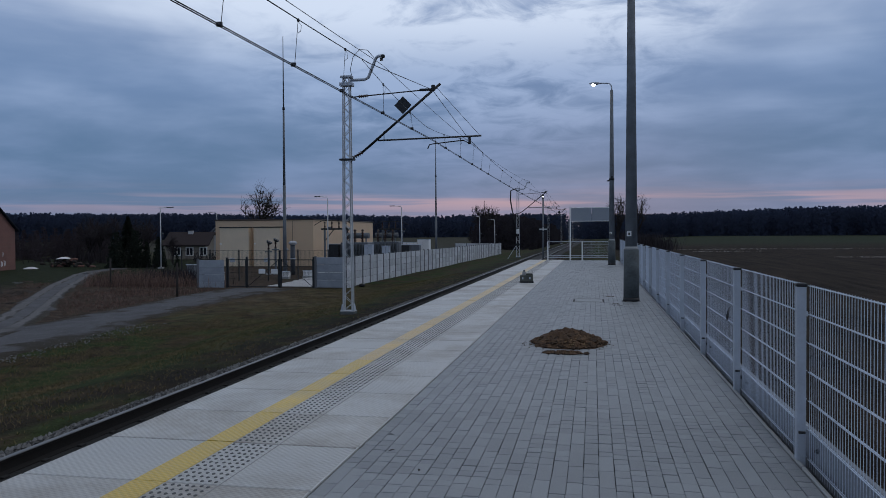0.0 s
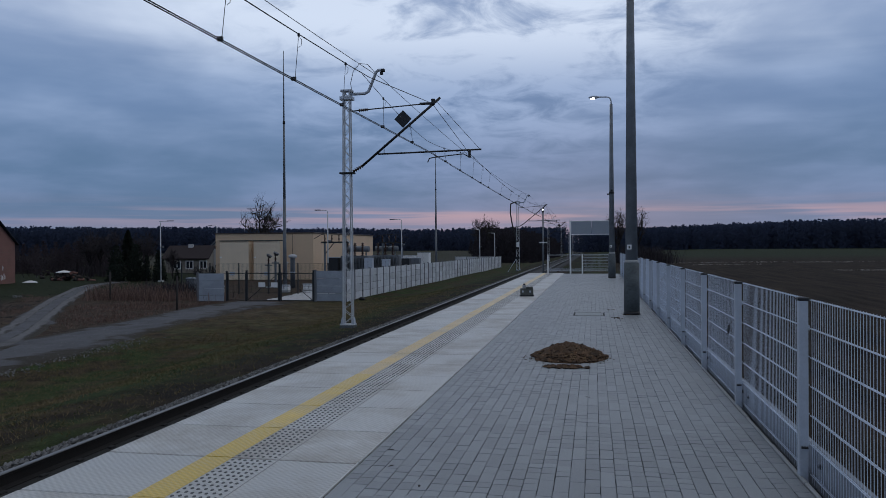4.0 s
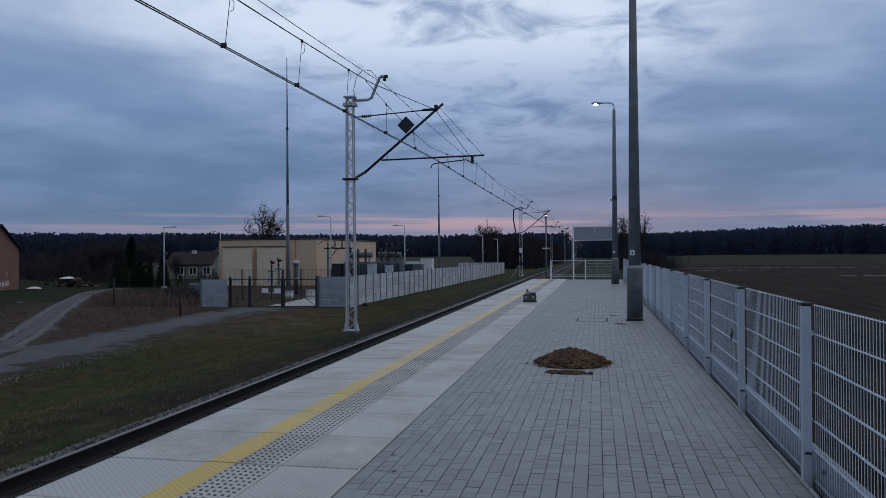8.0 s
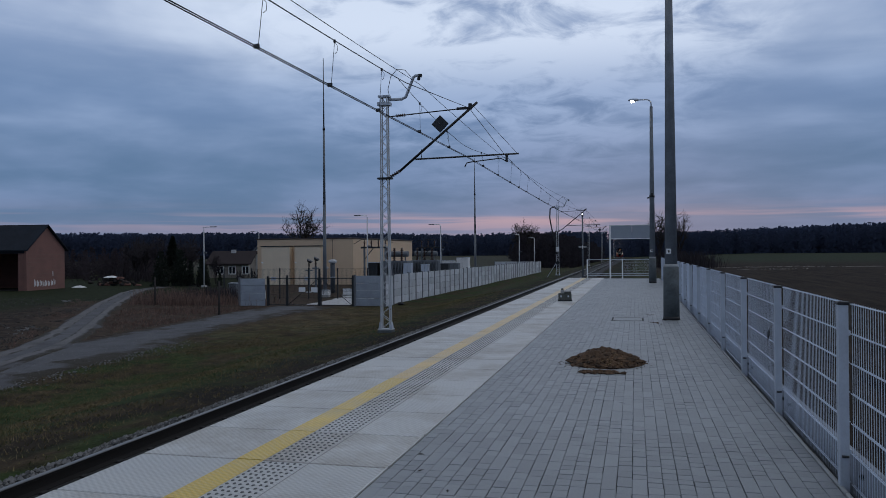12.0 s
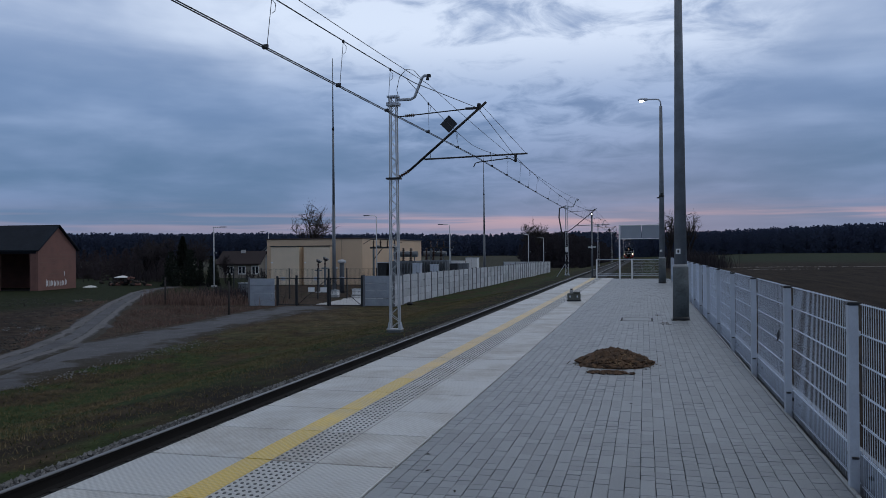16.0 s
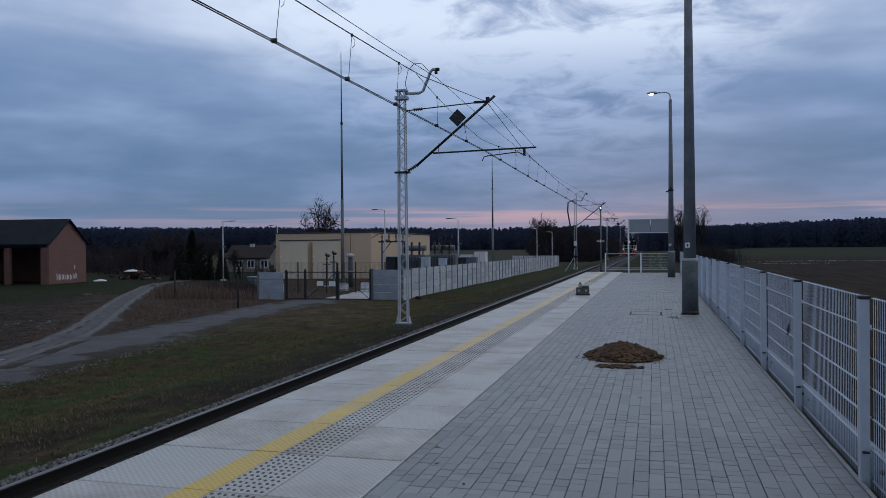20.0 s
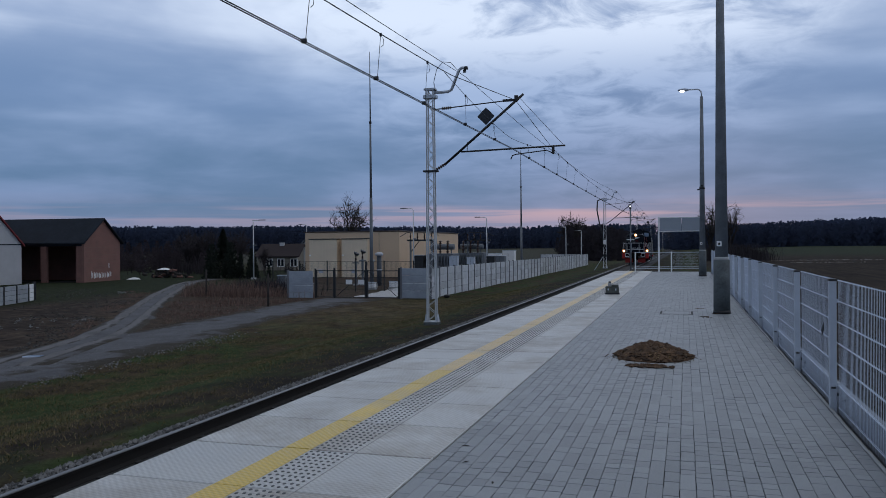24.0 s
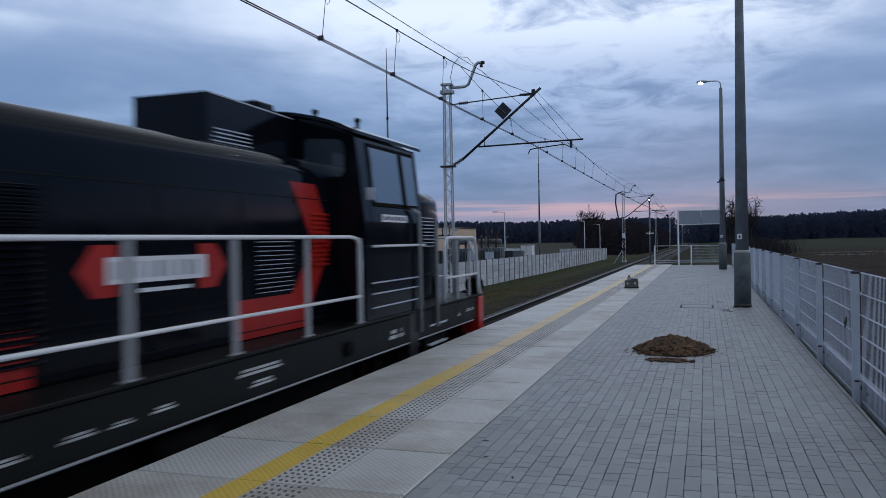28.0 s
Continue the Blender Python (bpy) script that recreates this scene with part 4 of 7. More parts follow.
def lamp_post(m, lit, clamp):
    p = thing("platform_lamp_post", m, "tall tapered concrete lamp post with bent arm", "lamp post", "platform lamp posts")
    part("foot_ring", G().cyl((0, 0, -0.01), (0, 0, 0.075), 0.186, 0.182, 20), DARKSTEEL, p, "black bitumen collar")
    part("sleeve", G().cyl((0, 0, 0.07), (0, 0, 1.17), 0.176, 0.168, 20), SLEEVE, p, "rough concrete base sleeve")
    part("sleeve_rim", G().cyl((0, 0, 1.16), (0, 0, 1.235), 0.160, 0.146, 20), KERB, p)
    part("shaft", G().cyl((0, 0, 1.15), (0, 0, 8.35), 0.138, 0.070, 20), POLE, p)
    part("number_plate", G().cbox(-0.105, -0.156, 1.47, -0.005, -0.120, 1.58, 0.004), WHITE, p, "small white label")
    part("plate_mark", G().box(-0.072, -0.1585, 1.495, -0.036, -0.156, 1.55), BLACKPLASTIC, p, "dark unreadable mark")
    if clamp:
        part("clamp_band", G().cyl((0, 0, 4.05), (0, 0, 4.15), 0.125, 0.124, 16), DARKSTEEL, p)
        part("bracket", G().cbox(-0.22, -0.02, 4.0, -0.11, 0.02, 4.06, 0.004), DARKSTEEL, p)
        part("junction_box", G().cbox(-0.05, -0.19, 4.16, 0.05, -0.1, 4.24, 0.01), DARKSTEEL, p)
    pts = [(0, 0, 8.3), (0, 0, 8.48), (-0.02, 0, 8.58), (-0.09, 0, 8.66), (-0.2, 0, 8.69), (-0.62, 0, 8.70)]
    part("arm", G().tube(pts, 0.032, 8), ZINC, p)
    head = part("lamp_head", G().ball((-0.80, 0, 8.70), 0.27, 0.11, 0.075, 12, 6), ZINC, p)
    part("lens", G().ball((-0.86, 0, 8.645), 0.11, 0.10, 0.075, 10, 6), STREETGLOW if lit else WHITE, head, "glowing lamp glass" if lit else "")
    return p


lamp_post(pose(0.762, 18.05, 0), True, False)
lamp_post(pose(0.775, 38.1, 0), True, True)

# name board on two posts, seen from behind
b = thing("station_board", pose(0, 43.25, 0), "blank grey back of a station board on white posts", "sign")
for x in (-1.34, 0.94):
    part("post", G().cbox(x - 0.04, -0.04, 0, x + 0.04, 0.04, 2.95, 0.006), WHITE, b)
for x0, x1 in ((-1.29, -0.19), (-0.17, 0.90)):
    part("board", G().cbox(x0, -0.02, 2.2, x1, 0.02, 2.90, 0.004), SIGNGREY, b)
part("board_frame", G().cbox(-1.3, -0.028, 2.895, 0.9, 0.028, 2.935, 0.004).cbox(-1.3, -0.028, 2.165, 0.9, 0.028, 2.203, 0.004), WHITE, b)

# railing across the platform's end
r = thing("end_railing", pose(0, 44.1, 0), "grey steel railing with mesh across the platform end", "railing")
for x in (-2.62, -0.71, 1.05):
    part("post", G().cbox(x - 0.035, -0.035, -0.05, x + 0.035, 0.035, 1.08, 0.006), WHITE, r)
for z in (0.16, 0.26, 1.05):
    part("bar", G().cyl((-2.62, 0, z), (1.05, 0, z), 0.018, n=8), ZINC, r)
for z in (0.42, 0.58, 0.74, 0.90):
    part("thin_bar", G().cyl((-0.71, 0, z), (1.05, 0, z), 0.008, n=6), ZINC, r)
g = G()
for i in range(36):
    g.cyl((-0.68 + 0.048 * i, 0.02, 0.16), (-0.68 + 0.048 * i, 0.02, 1.05), 0.003, n=4, caps=False)
part("wire_infill", g, ZINC, r)["kind"] = "stuff"

# signal post beyond the platform
s = thing("signal_post", pose(-3.38, 52.0, -1.1), "slim grey signal post with a small lit lamp", "signal")
part("post", G().cyl((0, 0, 0), (0, 0, 5.15), 0.055, 0.05, 10), EQUIP, s)
part("head", G().cbox(-0.065, -0.1, 4.9, 0.065, 0.08, 5.22, 0.02), DARKSTEEL, s)
part("lamp", G().cyl((0, -0.13, 5.06), (0, -0.10, 5.06), 0.048, n=12), SIGNALGLOW, s, "small white signal lamp")
pl = part("cross_board", G().cbox(-0.29, -0.075, 2.74, 0.29, -0.055, 3.06, 0.006), BLACKPLASTIC, s, "dark board with white cross bars")
part("cross_bar", G().box(-0.25, -0.080, 2.87, 0.25, -0.0752, 2.93), WHITE, pl)
part("cross_bar", G().box(-0.03, -0.0838, 2.77, 0.03, -0.0802, 3.03), WHITE, pl)
part("foot", G().cbox(-0.15, -0.15, -0.1, 0.15, 0.15, 0.12, 0.02), KERB, s)

# small metal case on the slabs
c = thing("metal_case", pose(-2.14, 24.3, 0.0, 0, 0, 6), "worn grey-green metal case with a stack on top", "case")
part("body", G().cbox(-0.20, -0.14, 0.04, 0.20, 0.14, 0.24, 0.015), GREENBOX, c)
part("base", G().cbox(-0.22, -0.15, 0.0, 0.22, 0.15, 0.05, 0.01), BLACKPLASTIC, c)
part("lid", G().cbox(-0.02, -0.13, 0.24, 0.19, 0.13, 0.29, 0.012), GREENBOX, c, "raised lid half")
part("stack", G().cbox(-0.13, -0.06, 0.24, -0.02, 0.06, 0.35, 0.012), KERB, c, "pale block on the case")
part("cap", G().cyl((-0.075, 0, 0.35), (-0.075, 0, 0.39), 0.035, n=10), DARKSTEEL, c)
part("catch", G().cbox(-0.14, -0.152, 0.12, -0.10, -0.139, 0.18, 0.004), ZINC, c)
part("catch", G().cbox(0.08, -0.152, 0.12, 0.12, -0.139, 0.18, 0.004), ZINC, c)

# manhole cover
mh = thing("manhole_cover", pose(-0.19, 18.05, 0), "square concrete manhole cover in a steel frame", "manhole")
part("lid", G().cbox(-0.275, -0.375, -0.02, 0.275, 0.375, 0.002, 0.004), PAVER, mh)
for x0, y0, x1, y1 in ((-0.31, -0.415, 0.31, -0.377), (-0.31, 0.377, 0.31, 0.415), (-0.31, -0.377, -0.277, 0.377), (0.277, -0.377, 0.31, 0.377)):
    part("frame_bar", G().cbox(x0, y0, -0.02, x1, y1, 0.009, 0.002), KERB, mh)

# heap of dug soil
hp = thing("soil_heap", pose(-0.42, 10.95, 0), "heap of brown dug soil on the pavers", "soil heap")
R, N = 22, 44
verts, faces = [], []
for i in range(R + 1):
    for j in range(N):
        a, q = 2 * math.pi * j / N, i / R
        rag = 1 + 0.13 * noise.noise((2.2 * math.cos(a), 2.2 * math.sin(a), 1.0)) + 0.06 * noise.noise((7 * math.cos(a), 7 * math.sin(a), 3.0))
        x, y = 0.52 * q * rag * math.cos(a), 0.54 * q * rag * math.sin(a)
        z = 0.182 * (1 - q ** 1.7) * (1 + 0.12 * math.cos(a + 2.5)) + 0.075 * noise.noise((x * 9, y * 9, 2.0)) * (1 - q) ** 0.3 + 0.025 * noise.noise((x * 26, y * 26, 5.0)) * (1 - q * q)
        verts.append((x, y, max(z, 0.001) if i < R else -0.004))
faces = [(i * N + j, i * N + (j + 1) % N, (i + 1) * N + (j + 1) % N, (i + 1) * N + j) for i in range(R) for j in range(N)]
part("mound", G().add(verts, faces, False), SOIL, hp)


def clods(n, spread, size, low, seed):
    q, g = random.Random(seed), G()
    for _ in range(n):
        a, d = q.uniform(0, 6.283), q.random() ** 0.6
        x, y = spread[0] * d * math.cos(a) + spread[2], spread[1] * d * math.sin(a) + spread[3]
        z = low if low is not None else max(0.0, 0.172 * (1 - min(1.0, math.hypot(x / 0.52, y / 0.54)) ** 1.5)) + 0.015
        r = q.uniform(*size)
        p = [(c[0] + q.uniform(-0.4, 0.4), c[1] + q.uniform(-0.4, 0.4), 0.7 * c[2] + q.uniform(-0.2, 0.2)) for c in ((1, 0, 0), (-1, 0, 0), (0, 1, 0), (0, -1, 0), (0, 0, 1), (0, 0, -1))]
        g.add([(x + r * u, y + r * v, z + r * w * 0.8) for u, v, w in p], [(0, 2, 4), (2, 1, 4), (1, 3, 4), (3, 0, 4), (2, 0, 5), (1, 2, 5), (3, 1, 5), (0, 3, 5)])
    return g


part("clod_scatter", clods(720, (0.52, 0.54, 0, 0), (0.012, 0.046), None, 3), SOIL, hp)["kind"] = "stuff"
part("lump_scatter", clods(170, (0.40, 0.40, 0, 0), (0.03, 0.072), None, 9), SOIL, hp)["kind"] = "stuff"
part("pale_clod_scatter", clods(300, (0.44, 0.44, 0.02, -0.03), (0.008, 0.030), None, 4), CLAY, hp, "paler sandy clods")["kind"] = "stuff"
part("crumb_scatter", clods(260, (0.64, 0.54, -0.03, -0.12), (0.004, 0.014), 0.004, 5), SOIL, hp)["kind"] = "stuff"
for k, (n, dx, dy, x, y) in enumerate(((90, 0.15, 0.045, -0.15, -0.88), (120, 0.13, 0.085, 0.06, -0.90), (30, 0.30, 0.10, -0.02, -0.92))):
    part("spilt_ridge", clods(n, (dx, dy, x, y), (0.008, 0.046), 0.012, 6 + k), SOIL, hp, "low ridge of spilt soil")["kind"] = "stuff"
for k, (x, y, n) in enumerate(((0.38, 17.15, 26), (0.30, 19.2, 14), (0.60, 17.9, 10), (0.42, 16.9, 8))):
    solid("spilt_soil", clods(n, (0.11, 0.06, 0, 0), (0.006, 0.02), 0.008, 20 + k), SOIL, "small crumbs of soil on the pavers", "soil", kind="stuff", m=pose(x, y, 0))
for k, (x, y) in enumerate(((-1.62, 5.75), (-1.5, 5.32), (-1.2, 4.9), (-0.15, 8.1))):
    solid("dead_leaf", G().add([(-0.045, 0, 0.004), (0, -0.014, 0.010), (0.05, 0.004, 0.006), (0.005, 0.016, 0.012), (-0.045, 0, 0.001), (0, -0.014, 0.006), (0.05, 0.004, 0.002), (0.005, 0.016, 0.008)],
                               [(0, 1, 3), (1, 2, 3), (4, 7, 5), (5, 7, 6), (0, 4, 5, 1), (1, 5, 6, 2), (2, 6, 7, 3), (3, 7, 4, 0)]), BARK, "dry brown leaf on the pavers", "leaf", m=pose(x, y, 0, 0, 0, 50 * k) @ Matrix.Scale(0.6, 4))

# ---- catenary ----
CONTACT_Z, MAST_X = 4.66, -8.2


def lattice_mast(m, height, label, group="catenary masts"):
    """Four-legged-looking slim lattice mast of two channels with zigzag bars."""
    a = thing("catenary_mast", m, label, "mast", group)
    b0, b1 = 0.155, 0.105
    for sx in (-1, 1):
        for sy in (-1, 1):
            part("leg", G().tube([(sx * b0, sy * 0.09, 0), (sx * b1, sy * 0.09, height)], 0.027, 4), MASTZINC, a)
    for sy in (-1, 1):
        g, n = G(), 32
        for i in range(n):
            z0, z1 = height * i / n, height * (i + 1) / n
            w0, w1 = b0 + (b1 - b0) * i / n, b0 + (b1 - b0) * (i + 1) / n
            s = 1 if i % 2 else -1
            g.cyl((s * w0, sy * 0.09, z0), (-s * w1, sy * 0.09, z1), 0.011, n=4)
        part("lacing", g, MASTZINC, a)["kind"] = "stuff"
    part("base_plate", G().cbox(-0.25, -0.17, -0.03, 0.25, 0.17, 0.0, 0.006), MASTZINC, a)
    for x in (-0.2, 0.2):
        part("gusset", G().add([(x - 0.04, -0.1, 0), (x + 0.04, -0.1, 0), (x, -0.1, 0.22), (x - 0.04, 0.1, 0), (x + 0.04, 0.1, 0), (x, 0.1, 0.22)], [(0, 1, 2), (3, 5, 4), (0, 3, 4, 1), (1, 4, 5, 2), (2, 5, 3, 0)]), ZINC, a)
    part("foundation", G().cbox(-0.24, -0.22, -0.75, 0.24, 0.22, -0.035, 0.02), SLEEVE, a, "concrete foundation block")
    part("head_plate", G().cbox(-0.2, -0.12, height, 0.2, 0.12, height + 0.07, 0.01).cbox(-0.22, -0.14, height - 0.28, 0.22, 0.14, height - 0.16, 0.01), ZINC, a)
    return a


def insulator(g, p0, p1, r=0.055, n=5):
    """A turned stack of sheds on one core."""
    p0, p1 = Vector(p0), Vector(p1)
    pts, radii = [p0], [r * 0.4]
    for i in range(n):
        for f, k in ((0.12, 0.4), (0.18, 1.0), (0.58, 0.72), (0.66, 0.4)):
            pts.append(p0.lerp(p1, (i + f) / n))
            radii.append(r * k)
    return g.tube(pts + [p1], radii + [r * 0.4], 10)


def cantilever(a, h, mark=True):
    """Brackets from the mast over the track; local x points to the track."""
    part("top_bracket", G().tube([(0.15, 0, h + 0.0), (0.62, 0, h + 0.0), (0.75, 0, h + 0.06), (1.02, 0, h + 0.70), (1.10, 0, h + 0.76), (1.28, 0, h + 0.76)], 0.05, 8), ZINC, a, "cranked top bracket")
    part("feeder_clamp", G().cbox(1.2, -0.05, h + 0.70, 1.32, 0.05, h + 0.80, 0.01).cbox(1.16, -0.03, h + 0.6, 1.26, 0.03, h + 0.7, 0.01), DARKSTEEL, a)
    part("jumper", G().tube([(0.95, 0.02, h + 0.72), (0.72, 0.02, h + 0.98), (0.45, 0.02, h + 1.02), (0.22, 0.02, h + 0.78), (0.12, 0.02, h + 0.35), (0.2, 0.02, h + 0.02)], 0.011, 5), WIRE, a, "looped jumper cable")
    t = h - 0.57
    part("tie_rod", G().cyl((0.15, 0, t), (2.90, 0, t + 0.16), 0.02, n=6), WIRE, a)
    part("tie_insulator", insulator(G(), (0.42, 0, t + 0.015), (0.75, 0, t + 0.035), 0.06), CERAMIC, a)
    part("tie_end", G().cbox(2.5, -0.03, t + 0.11, 2.92, 0.03, t + 0.19, 0.01), DARKSTEEL, a)
    s = h - 2.44
    part("strut", G().cyl((0.5, 0, s), (3.20, 0, t + 0.33), 0.042, n=8), DARKSTEEL, a, "slanting cantilever tube")
    part("strut_insulator", insulator(G(), (0.2, 0, s - 0.16), (0.55, 0, s + 0.04), 0.07), CERAMIC, a)
    part("mast_clamp", G().cbox(-0.25, -0.13, s - 0.24, 0.25, 0.13, s - 0.18, 0.01), DARKSTEEL, a)
    part("clevis", G().cbox(2.90, -0.05, t + 0.10, 3.02, 0.05, t + 0.30, 0.015), DARKSTEEL, a)
    part("steady_tube", G().cyl((1.08, 0, s + 0.40), (4.55, 0, s + 0.46), 0.028, n=8), DARKSTEEL, a, "level registration tube")
    part("hanger", G().cyl((1.28, 0, s + 0.72), (1.28, 0, s + 0.41), 0.012, n=5), WIRE, a)
    part("drop_bracket", G().cbox(4.12, -0.04, s + 0.20, 4.20, 0.04, s + 0.45, 0.01), DARKSTEEL, a)
    part("steady_arm", G().tube([(4.16, 0, s + 0.22), (3.95, 0, s + 0.33), (2.95, 0, s + 0.24), (2.82, 0, s + 0.21), (2.76, 0, s + 0.08)], 0.018, 6), DARKSTEEL, a)
    part("stay_wire", G().cyl((3.04, 0, t + 0.24), (4.50, 0, s + 0.47), 0.008, n=5), WIRE, a)
    if mark:
        d = 0.285
        part("diamond_plate", G().prism([(1.95 - d * 1.03, h - 0.91), (1.95, h - 0.91 - d * 1.03), (1.95 + d * 1.03, h - 0.91), (1.95, h - 0.91 + d * 1.03)], 1, -0.075, -0.06), BLACKPLASTIC, a, "dark square plate hung on its corner")


mast_ys = [-33.0, 25.05, 84.85, 143.0, 201.0, 259.0, 317.0]
for k, y in enumerate(mast_ys):
    tx, tz = track(y)
    base = tz - 0.23
    tall = 7.8 if k < 2 else 7.43
    a = lattice_mast(pose(tx + MAST_X - TRACK_X, y, base), tall, "slim galvanised lattice mast carrying the overhead line")
    cantilever(a, tall - 0.08, mark=k in (1, 3))
    if k == 2:
        part("back_stay", G().cyl((-1.1, -0.6, -0.3), (0.0, -0.05, 1.5), 0.03, n=6), ZINC, a)
        part("cable_loop", G().tube([(-0.2, -0.1, 7.4), (-0.75, -0.15, 7.2), (-0.8, -0.15, 6.2), (-0.6, -0.15, 5.0), (-0.25, -0.15, 3.6), (-0.1, -0.15, 2.2)], 0.07, 6), DARKSTEEL, a, "thick looped cable")
        part("label_box", G().cbox(-0.16, -0.26, 2.5, 0.16, -0.14, 3.0, 0.02), WHITE, a)
        part("dial", G().cyl((0, -0.2, 1.3), (0, -0.14, 1.3), 0.2, n=14), BLACKPLASTIC, a)


def sagging(x, y0, y1, top0, top1, sag, n=22):
    """Points of a wire; x, top0 and top1 are given beside the track."""
    out = []
    for i in range(n + 1):
        q = i / n
        y = y0 + (y1 - y0) * q
        tx, tz = track(y)
        out.append((tx - TRACK_X + x, y, top0 + (top1 - top0) * q - 4 * sag * q * (1 - q) + tz - RAIL_Z))
    return out


def hang(a, b):
    """Height of the catenary wire a and b metres from its two masts: steep at the masts, slack between."""
    d = min(a, b)
    return 6.28 - 0.095 * d if d < 7.5 else 5.5675 - 0.45 * (1 - ((29.5 - min(d, 29.5)) / 22) ** 2)


for k, (y0, y1) in enumerate(zip(mast_ys, mast_ys[1:])):
    st0, st1 = (0.12 if k % 2 else -0.12), (-0.12 if k % 2 else 0.12)
    for dx in (-0.025, 0.025):
        pts = sagging(TRACK_X, y0, y1, CONTACT_Z, CONTACT_Z, 0.10)
        pts = [(x + dx + st0 + (st1 - st0) * i / 22, y, z) for i, (x, y, z) in enumerate(pts)]
        solid("contact_wire", G().tube(pts, 0.0095, 5), WIRE, "taut dark contact wire over the track", "wire", "contact wires")
    mess = [(x, y, z + hang(y - y0, y1 - y)) for x, y, z in sagging(TRACK_X + 0.17, y0, y1, 0.0, 0.0, 0.0, 40)]
    solid("catenary_wire", G().tube(mess, 0.0105, 5), WIRE, "sagging dark catenary wire over the track", "wire", "catenary wires")
    feed = sagging(-6.96, y0, y1, 7.16, 7.16, 0.55)
    solid("feeder_wire", G().tube(feed, 0.0095, 5), WIRE, "sagging dark feeder wire on the masts", "wire", "feeder wires")
    span = y1 - y0
    # stitch wire slung under the catenary wire at the mast, with its own droppers
    slung = []
    for i in range(17):
        d = -7.8 + 15.6 * i / 16
        tx, tz = track(y1 + d)
        top = hang(7.8, span) - (hang(7.8, span) - 5.05) * (1 - (abs(d) / 7.8) ** 1.6)
        slung.append((tx + 0.15 - 0.15 * (1 - abs(d) / 7.8), y1 + d, top + tz - RAIL_Z))
    if k < 3:
        solid("stitch_wire", G().tube(slung, 0.0075, 5), WIRE, "thin stitch wire slung at the mast", "wire", "stitch wires")
    drops = [9.1, 11.8, 14.6, 20.0, 25.0, span / 2, span - 25.0, span - 20.0, span - 14.6, span - 11.8, span - 9.1] + [span - 5.85, span - 2.65, 2.65, 5.85]
    for off in drops:
        y, q = y0 + off, off / span
        tx, tz = track(y)
        near_mast = min(off, span - off)
        zt = hang(off, span - off) + tz - RAIL_Z
        xt = tx + 0.17
        if near_mast < 7:
            zt, xt = 5.05 + (hang(7.8, span) - 5.05) * (near_mast / 7.8) ** 1.6 + tz - RAIL_Z, tx + 0.15 * near_mast / 7.8
        zc = CONTACT_Z - 4 * 0.10 * q * (1 - q) + tz - RAIL_Z
        x = tx + st0 + (st1 - st0) * q
        g = G().cyl((xt, y, zt), (x + 0.025, y, zc), 0.0055, n=4)
        g.cbox(x - 0.045, y - 0.02, zc - 0.02, x + 0.045, y + 0.02, zc + 0.05, 0.006).cbox(xt - 0.02, y - 0.02, zt - 0.04, xt + 0.02, y + 0.02, zt + 0.02, 0.006)
        g.tube([(xt, y, zt - 0.03), (xt + 0.05, y + 0.02, zt - 0.10), (xt + 0.04, y + 0.02, zt - 0.20), (xt, y, zt - 0.24)], 0.005, 4)
        solid("dropper", g, WIRE, "thin dropper between contact and catenary wire", "dropper", "droppers")

# ---- substation ----
GZ = -2.1


def wall_bay(m, length, group, label, boards=PANEL, bh=0.51, posts=None):
    """Prefabricated wall bay: a slotted post and four boards."""
    w = thing("concrete_fence_bay", m, label, "wall", group)
    part("post", G().cbox(-0.07, -0.07, -0.3, 0.07, 0.07, 4 * bh + 0.08, 0.012), posts or POSTC, w)
    for i in range(4):
        part("board", G().cbox(0.06, -0.025, 0.02 + bh * i, length - 0.06, 0.025, 0.015 + bh * (i + 1) - 0.01, 0.012), boards, w)
    return w


bay = wall_bay(pose(-16.3, 49.55, GZ, 0, 0, 90), 1.87, "substation wall", "pale grey precast concrete wall bay with dark post")
for k in range(1, 47):
    copy_thing(bay, pose(-16.3, 49.55 + 1.87 * k, GZ + 0.06 - 0.0058 * k, 0, 0, 90))
front_bay = wall_bay(pose(-18.4, 49.5, GZ + 0.05), 2.02, "substation front wall", "blue-grey precast concrete wall bay beside the gate", PANEL_DARK)
copy_thing(front_bay, pose(-26.96, 49.5, GZ - 0.14, 0, 0, -1))
ret = wall_bay(pose(-24.6, 137.8, GZ - 0.22), 2.1, "substation end wall", "pale grey precast concrete wall bay with dark post")
for k in range(1, 4):
    copy_thing(ret, pose(-24.6 + 2.1 * k, 137.8, GZ - 0.22))


